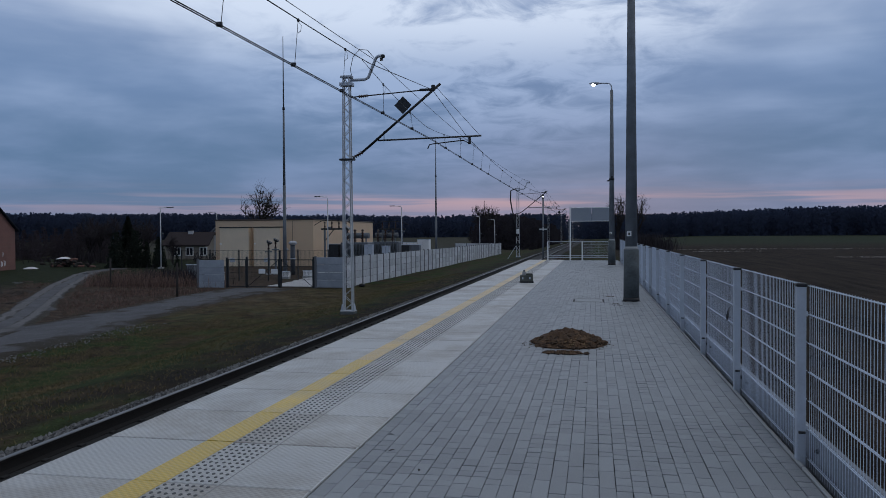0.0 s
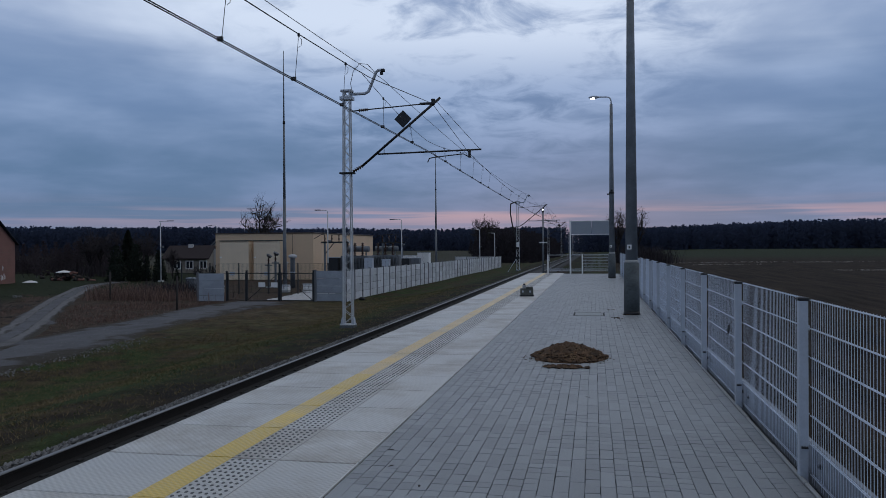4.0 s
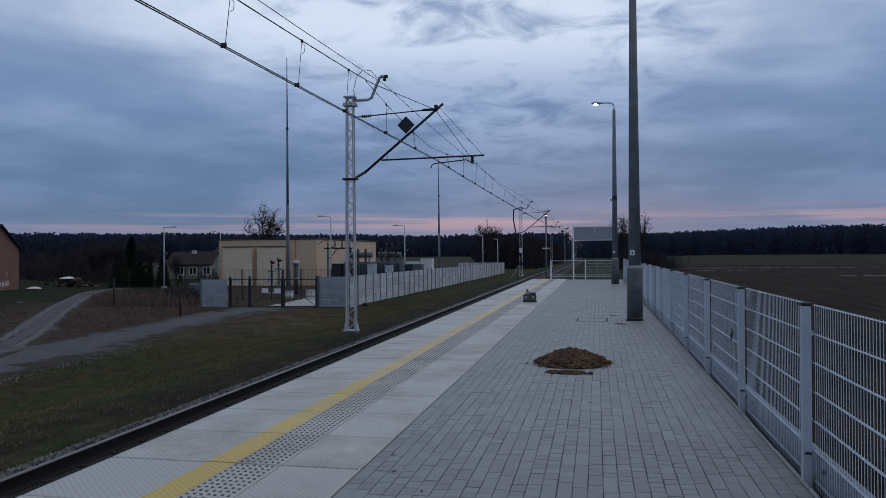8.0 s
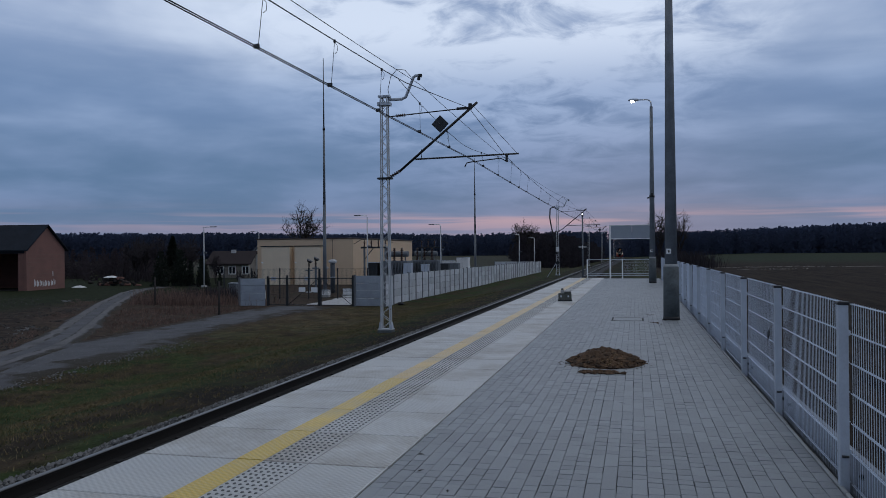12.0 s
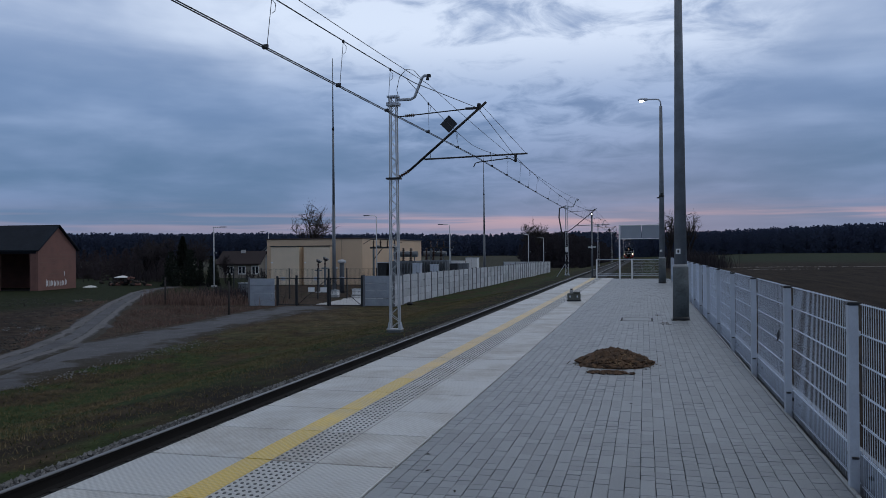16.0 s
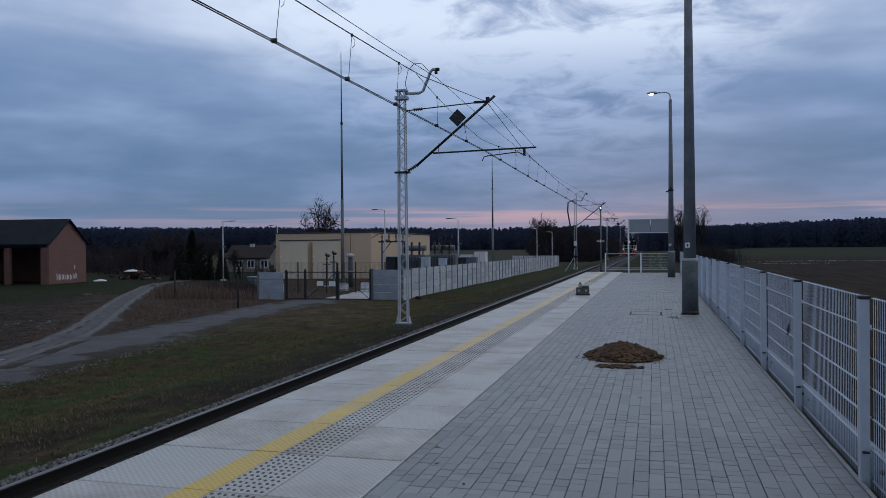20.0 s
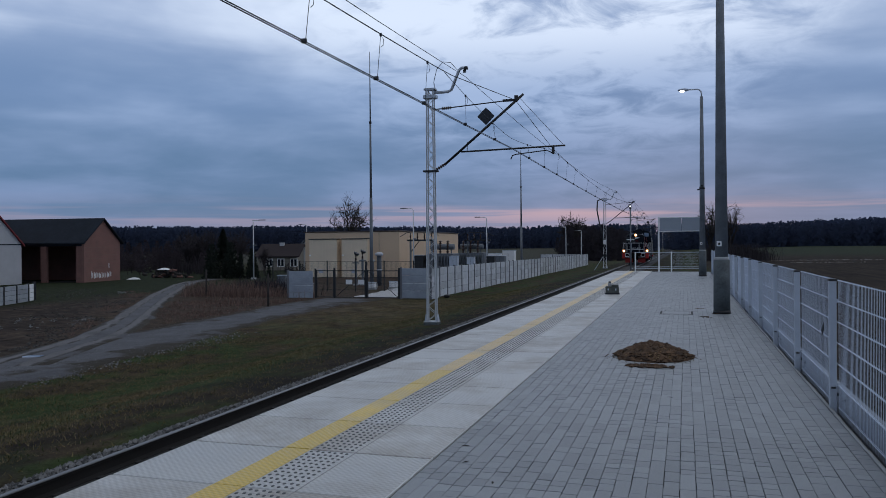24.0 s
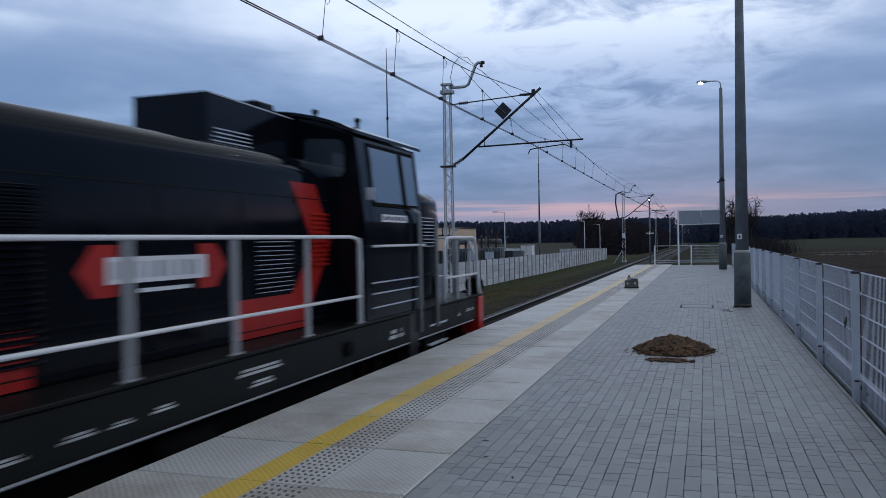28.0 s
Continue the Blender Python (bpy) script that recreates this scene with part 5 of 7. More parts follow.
def gate_leaf(m, width, height, brace, label):
    a = thing("gate_leaf", m, label, "gate", "substation gate")
    for x in (0.03, width - 0.03):
        part("upright", G().cbox(x - 0.03, -0.03, 0.06, x + 0.03, 0.03, height, 0.005), DARKSTEEL, a)
    for z in (0.1, height - 0.05):
        part("rail", G().cbox(0.06, -0.025, z - 0.025, width - 0.06, 0.025, z + 0.025, 0.005), DARKSTEEL, a)
    if brace:
        x0, x1 = (0.06, width - 0.06) if brace > 0 else (width - 0.06, 0.06)
        part("brace", G().cyl((x0, 0, height - 0.1), (x1, 0, 0.12), 0.022, n=6), DARKSTEEL, a)
    g = G()
    for i in range(int(width / 0.11)):
        x = 0.1 + 0.11 * i
        if x < width - 0.06:
            g.cyl((x, 0, 0.1), (x, 0, height - 0.05), 0.0014, n=4, caps=False)
    for z in (0.55, 1.1, 1.6):
        if z < height:
            g.cyl((0.06, 0, z), (width - 0.06, 0, z), 0.002, n=4, caps=False)
    part("mesh_infill", g, DARKSTEEL, a)["kind"] = "stuff"
    return a


gate_leaf(pose(-24.72, 49.45, GZ), 1.35, 1.98, 0, "dark steel wicket gate beside the double gate")
gate_leaf(pose(-23.3, 49.45, GZ), 2.3, 1.98, -1, "closed dark steel gate leaf with diagonal brace")
gate_leaf(pose(-20.85, 49.45, GZ), 2.3, 1.98, 1, "closed dark steel gate leaf with diagonal brace")
for x, h in ((-24.78, 2.05), (-23.32, 2.1), (-20.93, 2.55), (-18.52, 2.1)):
    gp = thing("gate_post", pose(x, 49.45, GZ), "dark square steel gate post", "gate post", "gate posts")
    part("post", G().cbox(-0.055, -0.055, -0.2, 0.055, 0.055, h, 0.008), DARKSTEEL, gp)
    part("cap", G().cbox(-0.065, -0.065, h, 0.065, 0.065, h + 0.03, 0.008), BLACKPLASTIC, gp)
for x in (-22.6, -21.7):
    solid("notice_plate", G().cbox(-0.24, -0.008, -0.16, 0.24, 0.008, 0.16, 0.003), WHITE, "small white notice on the gate", "notice", "gate notices", m=pose(x + 0.4, 49.40, GZ + 1.15))
# dark mesh fence behind the gate
for k in range(6):
    f = thing("inner_mesh_fence", pose(-33.0 + 2.5 * k, 58.0, GZ), "dark green mesh fence panel behind the gate", "fence", "inner fence")
    part("post", G().cbox(-0.04, -0.04, -0.2, 0.04, 0.04, 2.45, 0.005), DARKSTEEL, f)
    g = G()
    for i in range(22):
        g.cyl((0.1 + 0.108 * i, 0, 0.05), (0.1 + 0.108 * i, 0, 2.4), 0.006, n=4, caps=False)
    for z in (0.1, 0.6, 1.1, 1.6, 2.38):
        g.cyl((0, 0, z), (2.5, 0, z), 0.012, n=4, caps=False)
    part("mesh_infill", g, DARKSTEEL, f)["kind"] = "stuff"
ribbon("drive", [(-20.9, 49.8, 2.1), (-21.4, 56, 2.0), (-23, 66, 2.2), (-27, 80, 2.6)], PAVED, "pale paved drive behind the gate", 0.06, cols=4, edge=0.05)

# control building
bd = thing("substation_building", pose(-43.4, 84, GZ), "flat-roofed beige substation building with cream doors", "building")
part("wall_front", G().box(0, 0, -0.3, 12.0, 0.25, 5.26), BEIGE, bd)
part("wall_side", G().box(11.75, 0.252, -0.3, 12.0, 24.0, 5.26), BEIGE, bd)
part("wall_back", G().box(0, 24.0, -0.3, 12.0, 24.25, 5.26), BEIGE, bd)
part("wall_far_side", G().box(0, 0.252, -0.3, 0.25, 23.998, 5.26), BEIGE, bd)
part("roof", G().cbox(-0.10, -0.10, 5.26, 12.10, 24.35, 5.39, 0.02), mat("roof_edge_sheet", (0.07, 0.05, 0.04), 0.5, 0.3, var=0.15, fine=10, bump=0.1), bd)
for x0, wide in ((0.98, 3.54), (5.17, 3.2)):
    d = part("transformer_bay_door", G().box(x0, -0.9, -0.1, x0 + wide, -0.004, 4.42), CREAM, bd, "tall cream projecting bay")
    part("bay_roof", G().cbox(x0 - 0.06, -1.0, 4.42, x0 + wide + 0.06, -0.004, 4.52, 0.01), DARKSTEEL, d, "dark flat canopy edge")
    for i in range(1, 8):
        part("panel_seam", G().box(x0 + 0.42 * i - 0.008, -0.906, 0.0, x0 + 0.42 * i + 0.008, -0.9005, 4.4), CREAM, d)
part("side_door", G().cbox(12.001, 11.5, 0.0, 12.05, 13.0, 2.5, 0.01), DARKSTEEL, bd, "dark side door")
for y in (3.0, 6.0, 9.0, 15.0):
    part("wall_seam", G().box(12.0008, y, 0, 12.008, y + 0.03, 5.1), CREAM, bd)
part("lightning_strip", G().cyl((9.5, -0.03, 0), (9.5, -0.03, 5.2), 0.02, n=5), DARKSTEEL, bd)
for x in (2.2, 6.4):
    w = part("vent", G().cbox(x, -0.94, 0.5, x + 0.6, -0.901, 0.9, 0.01), ZINC, bd, "small pale wall vent")
    w2 = part("lamp", G().cbox(x - 1.2, -0.2 - 0.8, 2.5, x - 1.0, -0.906, 2.65, 0.01), WHITE, bd)


def lightning_mast(m, h):
    a = thing("lightning_mast", m, "very tall slender grey lightning mast", "mast", "lightning masts")
    part("lower_tube", G().cyl((0, 0, 0), (0, 0, h * 0.38), 0.17, 0.13, 12), EQUIP, a)
    part("middle_tube", G().cyl((0, 0, h * 0.38), (0, 0, h * 0.70), 0.115, 0.08, 10), EQUIP, a)
    part("joint_ring", G().cyl((0, 0, h * 0.695), (0, 0, h * 0.705), 0.11, n=10), DARKSTEEL, a)
    part("upper_tube", G().cyl((0, 0, h * 0.70), (0, 0, h), 0.07, 0.03, 8), EQUIP, a)
    part("foot", G().cbox(-0.4, -0.4, -0.3, 0.4, 0.4, 0.35, 0.03), KERB, a, "concrete foot")
    part("foot_flange", G().cyl((0, 0, 0.35), (0, 0, 0.42), 0.3, n=12), ZINC, a)


lightning_mast(pose(-26.45, 63.7, GZ), 20.75)
lightning_mast(pose(-20.4, 100, GZ), 15.95)


def yard_lamp(m, h, reach=-1.4):
    a = thing("yard_lamp", m, "slender white yard lamp post with flat luminaire", "lamp post", "yard lamps")
    part("post", G().cyl((0, 0, 0), (0, 0, h), 0.085, 0.05, 10), MASTZINC, a)
    part("arm", G().tube([(0, 0, h - 0.02), (0, 0, h + 0.12), (-0.12, 0, h + 0.2), (reach * 0.6, 0, h + 0.24)], 0.035, 6), WHITE, a)
    part("luminaire", G().cbox(reach, -0.12, h + 0.2, reach * 0.55, 0.12, h + 0.29, 0.02), EQUIP, a)
    part("camera_box", G().cbox(0.03, -0.1, h * 0.58, 0.35, 0.06, h * 0.58 + 0.16, 0.02), EQUIP, a)
    part("foot", G().cbox(-0.25, -0.25, -0.2, 0.25, 0.25, 0.15, 0.02), KERB, a)


yard_lamp(pose(-46.6, 77.6, GZ), 6.4, 1.5)
yard_lamp(pose(-27.2, 77, GZ), 7.3)
yard_lamp(pose(-21.8, 87, GZ), 6.6)
yard_lamp(pose(-17.8, 122, GZ), 6.1, -1.1)
yard_lamp(pose(-17.0, 134.5, GZ), 5.75, -1.1)
yard_lamp(pose(-57.6, 112, GZ), 6.9)


def switchgear(m, tall):
    """Steel stand with insulators and a dark round top."""
    a = thing("switch_stand", m, "steel stand with insulator and dark round head", "switchgear", "switch stands")
    part("leg", G().cbox(-0.08, -0.08, 0, 0.08, 0.08, tall, 0.01), EQUIP, a)
    part("insulator", insulator(G(), (0, 0, tall), (0, 0, tall + 0.6), 0.12, 5), CERAMIC, a)
    part("head", G().cyl((0, 0, tall + 0.6), (0.1, 0, tall + 0.78), 0.2, 0.3, 12), DARKSTEEL, a)
    part("cross_arm", G().cbox(-0.35, -0.05, tall - 0.2, 0.35, 0.05, tall - 0.1, 0.01), EQUIP, a)
    part("foot", G().cbox(-0.2, -0.2, -0.2, 0.2, 0.2, 0.12, 0.01), KERB, a)


switchgear(pose(-29.4, 67, GZ), 2.2)
switchgear(pose(-28.85, 67.3, GZ), 2.4)
for x, y, r, h in ((-27.95, 67.5, 0.15, 2.15), (-27.05, 67, 0.22, 2.75)):
    a = thing("vent_stack", pose(x, y, GZ), "pale cylindrical vent stack with domed cap", "vent", "vent stacks")
    part("vent_tube", G().cyl((0, 0, -0.1), (0, 0, h), r, r, 16), mat("blue_grey_paint", (0.045, 0.055, 0.07), 0.5, var=0.2, fine=20, bump=0.1), a)
    part("cap", G().ball((0, 0, h + 0.1), r * 1.8, r * 1.8, r * 0.95, 14, 6), PLASTER, a, "pale domed cap")
    part("band", G().cyl((0, 0, h * 0.5), (0, 0, h * 0.5 + 0.08), r + 0.02, n=16), ZINC, a)


def transformer(m):
    a = thing("power_transformer", m, "grey power transformer with fins, bushings and oil tank", "transformer", "power transformers")
    part("tank", G().cbox(-1.6, -1.0, 0.5, 1.6, 1.0, 2.7, 0.04), EQUIP, a)
    part("plinth", G().cbox(-1.9, -1.3, -0.2, 1.9, 1.3, 0.5, 0.03), KERB, a)
    for i in range(9):
        x = -1.45 + 0.36 * i
        part("cooling_fin", G().cbox(x, -1.45, 0.8, x + 0.07, -1.0, 2.5, 0.01), EQUIP, a)
    part("oil_tank", G().cyl((-1.5, 0.3, 3.45), (1.3, 0.3, 3.45), 0.32, n=14), EQUIP, a, "raised oil conservator tank")
    part("tank_leg", G().cbox(-1.1, 0.2, 2.7, -1.0, 0.4, 3.2, 0.01), EQUIP, a)
    part("tank_leg", G().cbox(0.9, 0.2, 2.7, 1.0, 0.4, 3.2, 0.01), EQUIP, a)
    for x in (-1.0, -0.1, 0.8):
        part("bushing", insulator(G(), (x, -0.5, 2.7), (x + 0.06, -0.6, 4.15), 0.2, 8), CERAMIC, a, "brown ribbed bushing")


for x, y in ((-26.2, 84), (-24.5, 90.5)):
    transformer(pose(x, y, GZ, 0, 0, rnd.uniform(-3, 3)))
for k, (x, y) in enumerate(((-28.6, 80), (-24.9, 90))):
    a = thing("busbar_frame", pose(x, y, GZ), "steel frame carrying busbars on insulators", "switchgear", "busbar frames")
    for dx in (0, 2.4):
        part("leg", G().cbox(dx - 0.09, -0.09, -0.1, dx + 0.09, 0.09, 4.1, 0.01), EQUIP, a)
    part("beam", G().cbox(-0.4, -0.1, 4.1, 2.8, 0.1, 4.28, 0.01), DARKSTEEL, a)
    part("brace", G().cyl((0, 0, 2.9), (1.0, 0, 4.1), 0.05, n=6), DARKSTEEL, a)
    for dx in (0.0, 0.8, 1.6, 2.4):
        part("insulator", insulator(G(), (dx, 0, 4.28), (dx, 0, 5.0), 0.12, 5), CERAMIC, a)
    part("busbar", G().tube([(-1.2, 0, 4.6), (-0.4, 0, 5.05), (0.8, 0, 5.15), (2.4, 0, 5.05), (3.2, 0, 4.7)], 0.035, 6), DARKSTEEL, a)
for x, y, w, d, h, mt in ((-28.6, 83, 1.2, 1.0, 2.5, DARKSTEEL), (-24.4, 82.5, 0.9, 0.8, 2.4, ZINC), (-20.3, 83, 0.9, 0.8, 2.4, DARKSTEEL), (-25.2, 104, 2.2, 1.4, 2.4, WHITE), (-22.9, 104, 1.6, 1.4, 2.8, WHITE), (-20.9, 90, 1.2, 1.0, 2.3, EQUIP), (-21.9, 80.5, 0.8, 0.6, 2.3, ZINC), (-33.5, 60.5, 0.7, 0.5, 1.1, EQUIP), (-28.3, 55.2, 0.7, 0.4, 0.7, WHITE), (-29.5, 56, 0.6, 0.4, 0.5, WHITE), (-23.6, 62, 0.9, 0.4, 0.55, WHITE), (-25.4, 61, 0.8, 0.4, 0.5, WHITE)):
    a = thing("equipment_cabinet", pose(x, y, GZ), "upright steel equipment cabinet on a plinth", "cabinet", "yard cabinets")
    part("body", G().cbox(-w / 2, -d / 2, 0.12, w / 2, d / 2, h, 0.02), mt, a)
    part("plinth", G().cbox(-w / 2 - 0.05, -d / 2 - 0.05, -0.2, w / 2 + 0.05, d / 2 + 0.05, 0.12, 0.01), KERB, a)
    part("lid", G().cbox(-w / 2 - 0.04, -d / 2 - 0.04, h, w / 2 + 0.04, d / 2 + 0.04, h + 0.06, 0.01), ZINC, a)
    part("door_seam", G().box(-0.008, -d / 2 - 0.006, 0.2, 0.008, -d / 2 - 0.0005, h - 0.1), DARKSTEEL, a)
# small concrete post and dark bundle by the wall
solid("dark_bundle", G().ball((0, 0, 0.10), 0.24, 0.17, 0.13, 10, 6), BLACKPLASTIC, "dark plastic bundle at the wall's foot", "bundle", m=pose(-15.7, 51.2, GZ + 0.02))

# ---- farm ----


def pitched(name, x0, x1, y0, y1, eave, ridge, wall_m, roof_m, label, ridge_axis, m, over=0.35, back=True):
    """House with gable ends; ridge_axis 0: ridge along x, 1: along y. Walls are four slabs 0.25 thick."""
    h = thing(name, m, label, "building")
    t = 0.25
    if ridge_axis == 1:
        mid = (x0 + x1) / 2
        gab = [(x0, -0.3), (x1, -0.3), (x1, eave), (mid, ridge), (x0, eave)]
        part("gable_wall", G().prism(gab, 1, y0, y0 + t), wall_m, h)
        part("gable_wall", G().prism(gab, 1, y1 - t, y1), wall_m, h)
        part("side_wall", G().box(x0, y0 + t + 0.002, -0.3, x0 + t, y1 - t - 0.002, eave - 0.02), wall_m, h)
        part("side_wall", G().box(x1 - t, y0 + t + 0.002, -0.3, x1, y1 - t - 0.002, eave - 0.02), wall_m, h)
        for s, xe in ((-1, x0), (1, x1)):
            k = (ridge - eave) / abs(mid - xe)
            e = (xe + s * over, eave - k * over)
            part("roof", G().prism([(mid, ridge + 0.02), (e[0], e[1] + 0.02), (e[0], e[1] + 0.17), (mid, ridge + 0.17)], 1, y0 - over, y1 + over), roof_m, h)
    else:
        mid = (y0 + y1) / 2
        gab = [(y0, -0.3), (y1, -0.3), (y1, eave), (mid, ridge), (y0, eave)]
        part("gable_wall", G().prism(gab, 0, x0, x0 + t), wall_m, h)
        part("gable_wall", G().prism(gab, 0, x1 - t, x1), wall_m, h)
        part("side_wall", G().box(x0 + t + 0.002, y1 - t, -0.3, x1 - t - 0.002, y1, eave - 0.02), wall_m, h)
        for s, ye in ((-1, y0), (1, y1)):
            k = (ridge - eave) / abs(mid - ye)
            e = (ye + s * over, eave - k * over)
            part("roof", G().prism([(mid, ridge + 0.02), (e[0], e[1] + 0.02), (e[0], e[1] + 0.17), (mid, ridge + 0.17)], 0, x0 - over, x1 + over), roof_m, h)
    return h


# brick barn: ridge runs away from the gable that faces the station
BX, BY = -60.5, 67.0
turn = 6
barn = pitched("brick_barn", -17, 0, 0, 6.3, 4.3, 6.75, BRICKM, SLATE, "open brick barn with dark sheet roof", 0, pose(BX, BY, GZ, 0, 0, turn), 0.3)
for x in (-0.95, -5.2, -9.6, -13.2, -16.4):
    part("brick_pier", G().box(x, 0.0, -0.3, x + (0.70 if x > -2 else 0.72), 0.3, 4.1), BRICKM, barn)
part("lintel", G().box(-16.7, -0.01, 3.85, -0.252, 0.28, 4.2), SLATE, barn, "dark timber lintel")
part("floor", G().box(-16.7, 0.3, -0.1, -0.26, 6.0, 0.02), BALLAST, barn)
for i in range(10):
    g = G()
    z = 0.1 + 0.4 * i
    part("brick_course_joint", g.box(0.0005, 0.1, z, 0.006, 6.2, z + 0.035), MORTAR, barn)
# faded writing on the gable, as bars
for k, (y, w, z, hgt) in enumerate(((0.75, 0.28, 1.05, 0.75), (1.13, 0.28, 1.0, 0.7), (1.5, 0.3, 1.05, 0.65), (1.9, 0.28, 1.0, 0.62), (2.28, 0.3, 1.02, 0.62), (2.72, 0.26, 1.0, 0.6), (3.1, 0.3, 1.05, 0.6), (3.5, 0.26, 1.1, 0.65), (3.35, 0.16, 2.1, 0.5))):
    st = G()
    z, y = z - 0.65, 0.35 + y * 1.15
    st.box(0.006, y, z, 0.012, y + 0.09, z + hgt).box(0.006, y + 0.16, z + 0.08, 0.012, y + w, z + hgt * 0.8)
    part("paint_stroke", st, WHITE, barn, "white sprayed stroke")

# white house with red roof, gable to the station
wh = pitched("white_house", -5.4, 0, 0, 8, 4.1, 7.1, PLASTER, REDROOF, "white plastered house with a red sheet roof", 1, pose(-65.6, 63.9, GZ, 0, 0, 82), 0.25)
part("gable_band", G().box(-5.42, -0.03, 4.02, 0.02, -0.003, 4.12), SLATE, wh, "dark band under the gable")
sh = thing("low_shed", pose(-65.0, 55.6, GZ, 0, 0, 82), "low shed with a brown sheet roof", "shed")
part("wall", G().box(-3, -2.4, -0.2, 2.2, -0.1, 1.5), PLASTER, sh)
part("roof", G().prism([(-2.7, 1.5), (-0.05, 2.1), (-0.05, 2.2), (-2.7, 1.6)], 0, -3.3, 2.5), mat("rusty_sheet", (0.07, 0.033, 0.024), 0.8, var=0.3, fine=8, bump=0.3), sh)
# garden wall
gw = wall_bay(pose(-43.6, 43.0, GZ - 0.1, 0, 0, 293), 1.85, "garden wall", "grey precast garden wall bay with dark post", mat("garden_wall_concrete", (0.30, 0.32, 0.345), 0.85, var=0.2, big_scale=1.2, fine=14, bump=0.4, piece=0.5), 0.315, DARKSTEEL)
for k in range(1, 10):
    c, s = math.cos(radians(293)), math.sin(radians(293))
    copy_thing(gw, pose(-43.6 + 1.85 * k * c, 43.0 + 1.85 * k * s, GZ - 0.1, 0, 0, 293))
wall_bay(pose(-44.0, 43.9, GZ - 0.1, 0, 0, 293), 0.95, "garden wall", "white-painted garden wall bay with dark post", WHITE, 0.315, DARKSTEEL)
solid("garden_gatepost", G().cbox(-0.09, -0.09, -0.3, 0.09, 0.09, 1.4, 0.02), DARKSTEEL, "dark steel gate post at the garden wall's end", "gate post", m=pose(-44.15, 44.1, GZ - 0.1, 0, 0, 150))

# far bungalow
RENDERED = mat("dull_house_render", (0.24, 0.215, 0.185), 0.85, var=0.15, fine=10, bump=0.2)
bu = pitched("bungalow", -6.5, -0.6, 0, 7.5, 2.22, 3.90, RENDERED, mat("brown_tile_roof", (0.032, 0.024, 0.026), 0.85, var=0.3, fine=8, bump=0.4, spec=0.2), "small bungalow with a dark pitched roof", 0, pose(-55.6, 106, GZ, 0, 0, 14), 0.5)
part("front_wall", G().box(-6.3, 0.0, -0.3, -0.86, 0.2, 2.1), RENDERED, bu)
for x in (-5.4, -3.6, -1.6):
    w = part("window", G().cbox(x, -0.03, 0.55, x + 1.15, -0.003, 1.85, 0.008), WHITE, bu)
    for k in range(2):
        part("pane", G().box(x + 0.14 + 0.50 * k, -0.036, 0.70, x + 0.50 + 0.50 * k, -0.031, 1.70), GLASS_DARK, w)
part("chimney", G().cbox(-4.0, 3.0, 3.2, -3.3, 3.5, 4.25, 0.02), PLASTER, bu, "pale chimney")
bu2 = pitched("gabled_house", -5.0, 0.0, 0, 8, 2.6, 5.2, PLASTER, SLATE, "pale gabled house end with a dark roof", 1, pose(-54.2, 112, GZ, 0, 0, 30), 0.4)
w = part("window", G().cbox(-3.1, -0.03, 0.9, -1.9, -0.003, 2.1, 0.008), WHITE, bu2)
part("pane", G().box(-3.0, -0.036, 1.0, -2.0, -0.031, 2.0), GLASS_DARK, w)

# scrap by the farm track
q = random.Random(5)
for k, (x, y, s, mt, lab) in enumerate(((-60.3, 74.6, 0.5, WHITE, "white tarpaulin lying on the grass"), (-59.3, 78.7, 0.52, WHITE, "white sheet over a scrap pile"))):
    verts, N, R = [], 20, 6
    for i in range(R + 1):
        for j in range(N):
            a = 2 * math.pi * j / N
            d = i / R * (1 + 0.25 * noise.noise((math.cos(a) * 1.5, math.sin(a) * 1.5, k)))
            verts.append((s * 1.7 * d * math.cos(a), s * 0.9 * d * math.sin(a), s * (0.42 * (1 - (i / R) ** 2) + 0.12 * noise.noise((d * 4, a * 2, 3 + k)) * (1 - i / R))))
    solid("tarpaulin", G().add(verts, [(i * N + j, i * N + (j + 1) % N, (i + 1) * N + (j + 1) % N, (i + 1) * N + j) for i in range(R) for j in range(N)], True), mt, lab, "tarpaulin", m=pose(x, y, GZ + (0.02 if k == 0 else 0.98), 0, 0, 20))
for k in range(40):
    x, y = -59.6 + q.gauss(0, 1.1), 79.2 + q.uniform(-0.6, 0.6)
    h = 0.25 + 0.7 * q.random()
    L = q.uniform(0.3, 0.9)
    z = GZ + (0.14, 0.42, 0.70, 0.92)[k % 4 if abs(x + 59.6) < 1.1 else k % 2]
    solid("scrap_log", G().cyl((0, 0, 0), (L, 0, q.uniform(-0.12, 0.15)), q.uniform(0.12, 0.22), q.uniform(0.10, 0.18), 8), BARK if k % 3 else BRICKM, "weathered log in a scrap pile", "log", "scrap pile", m=pose(x, y, z, 0, 0, q.uniform(-90, 90)))
for k, (x, y) in enumerate(((-33.7, 49.5), (-24.3, 42.1))):
    p = thing("fence_post", pose(x, y, GZ), "dark weathered wooden fence post", "post", "field posts")
    part("post", G().cyl((0, 0, -0.3), (0.02, 0, 2.0), 0.07, 0.06, 7), BARK, p)

# ---- trees, forest, brush ----


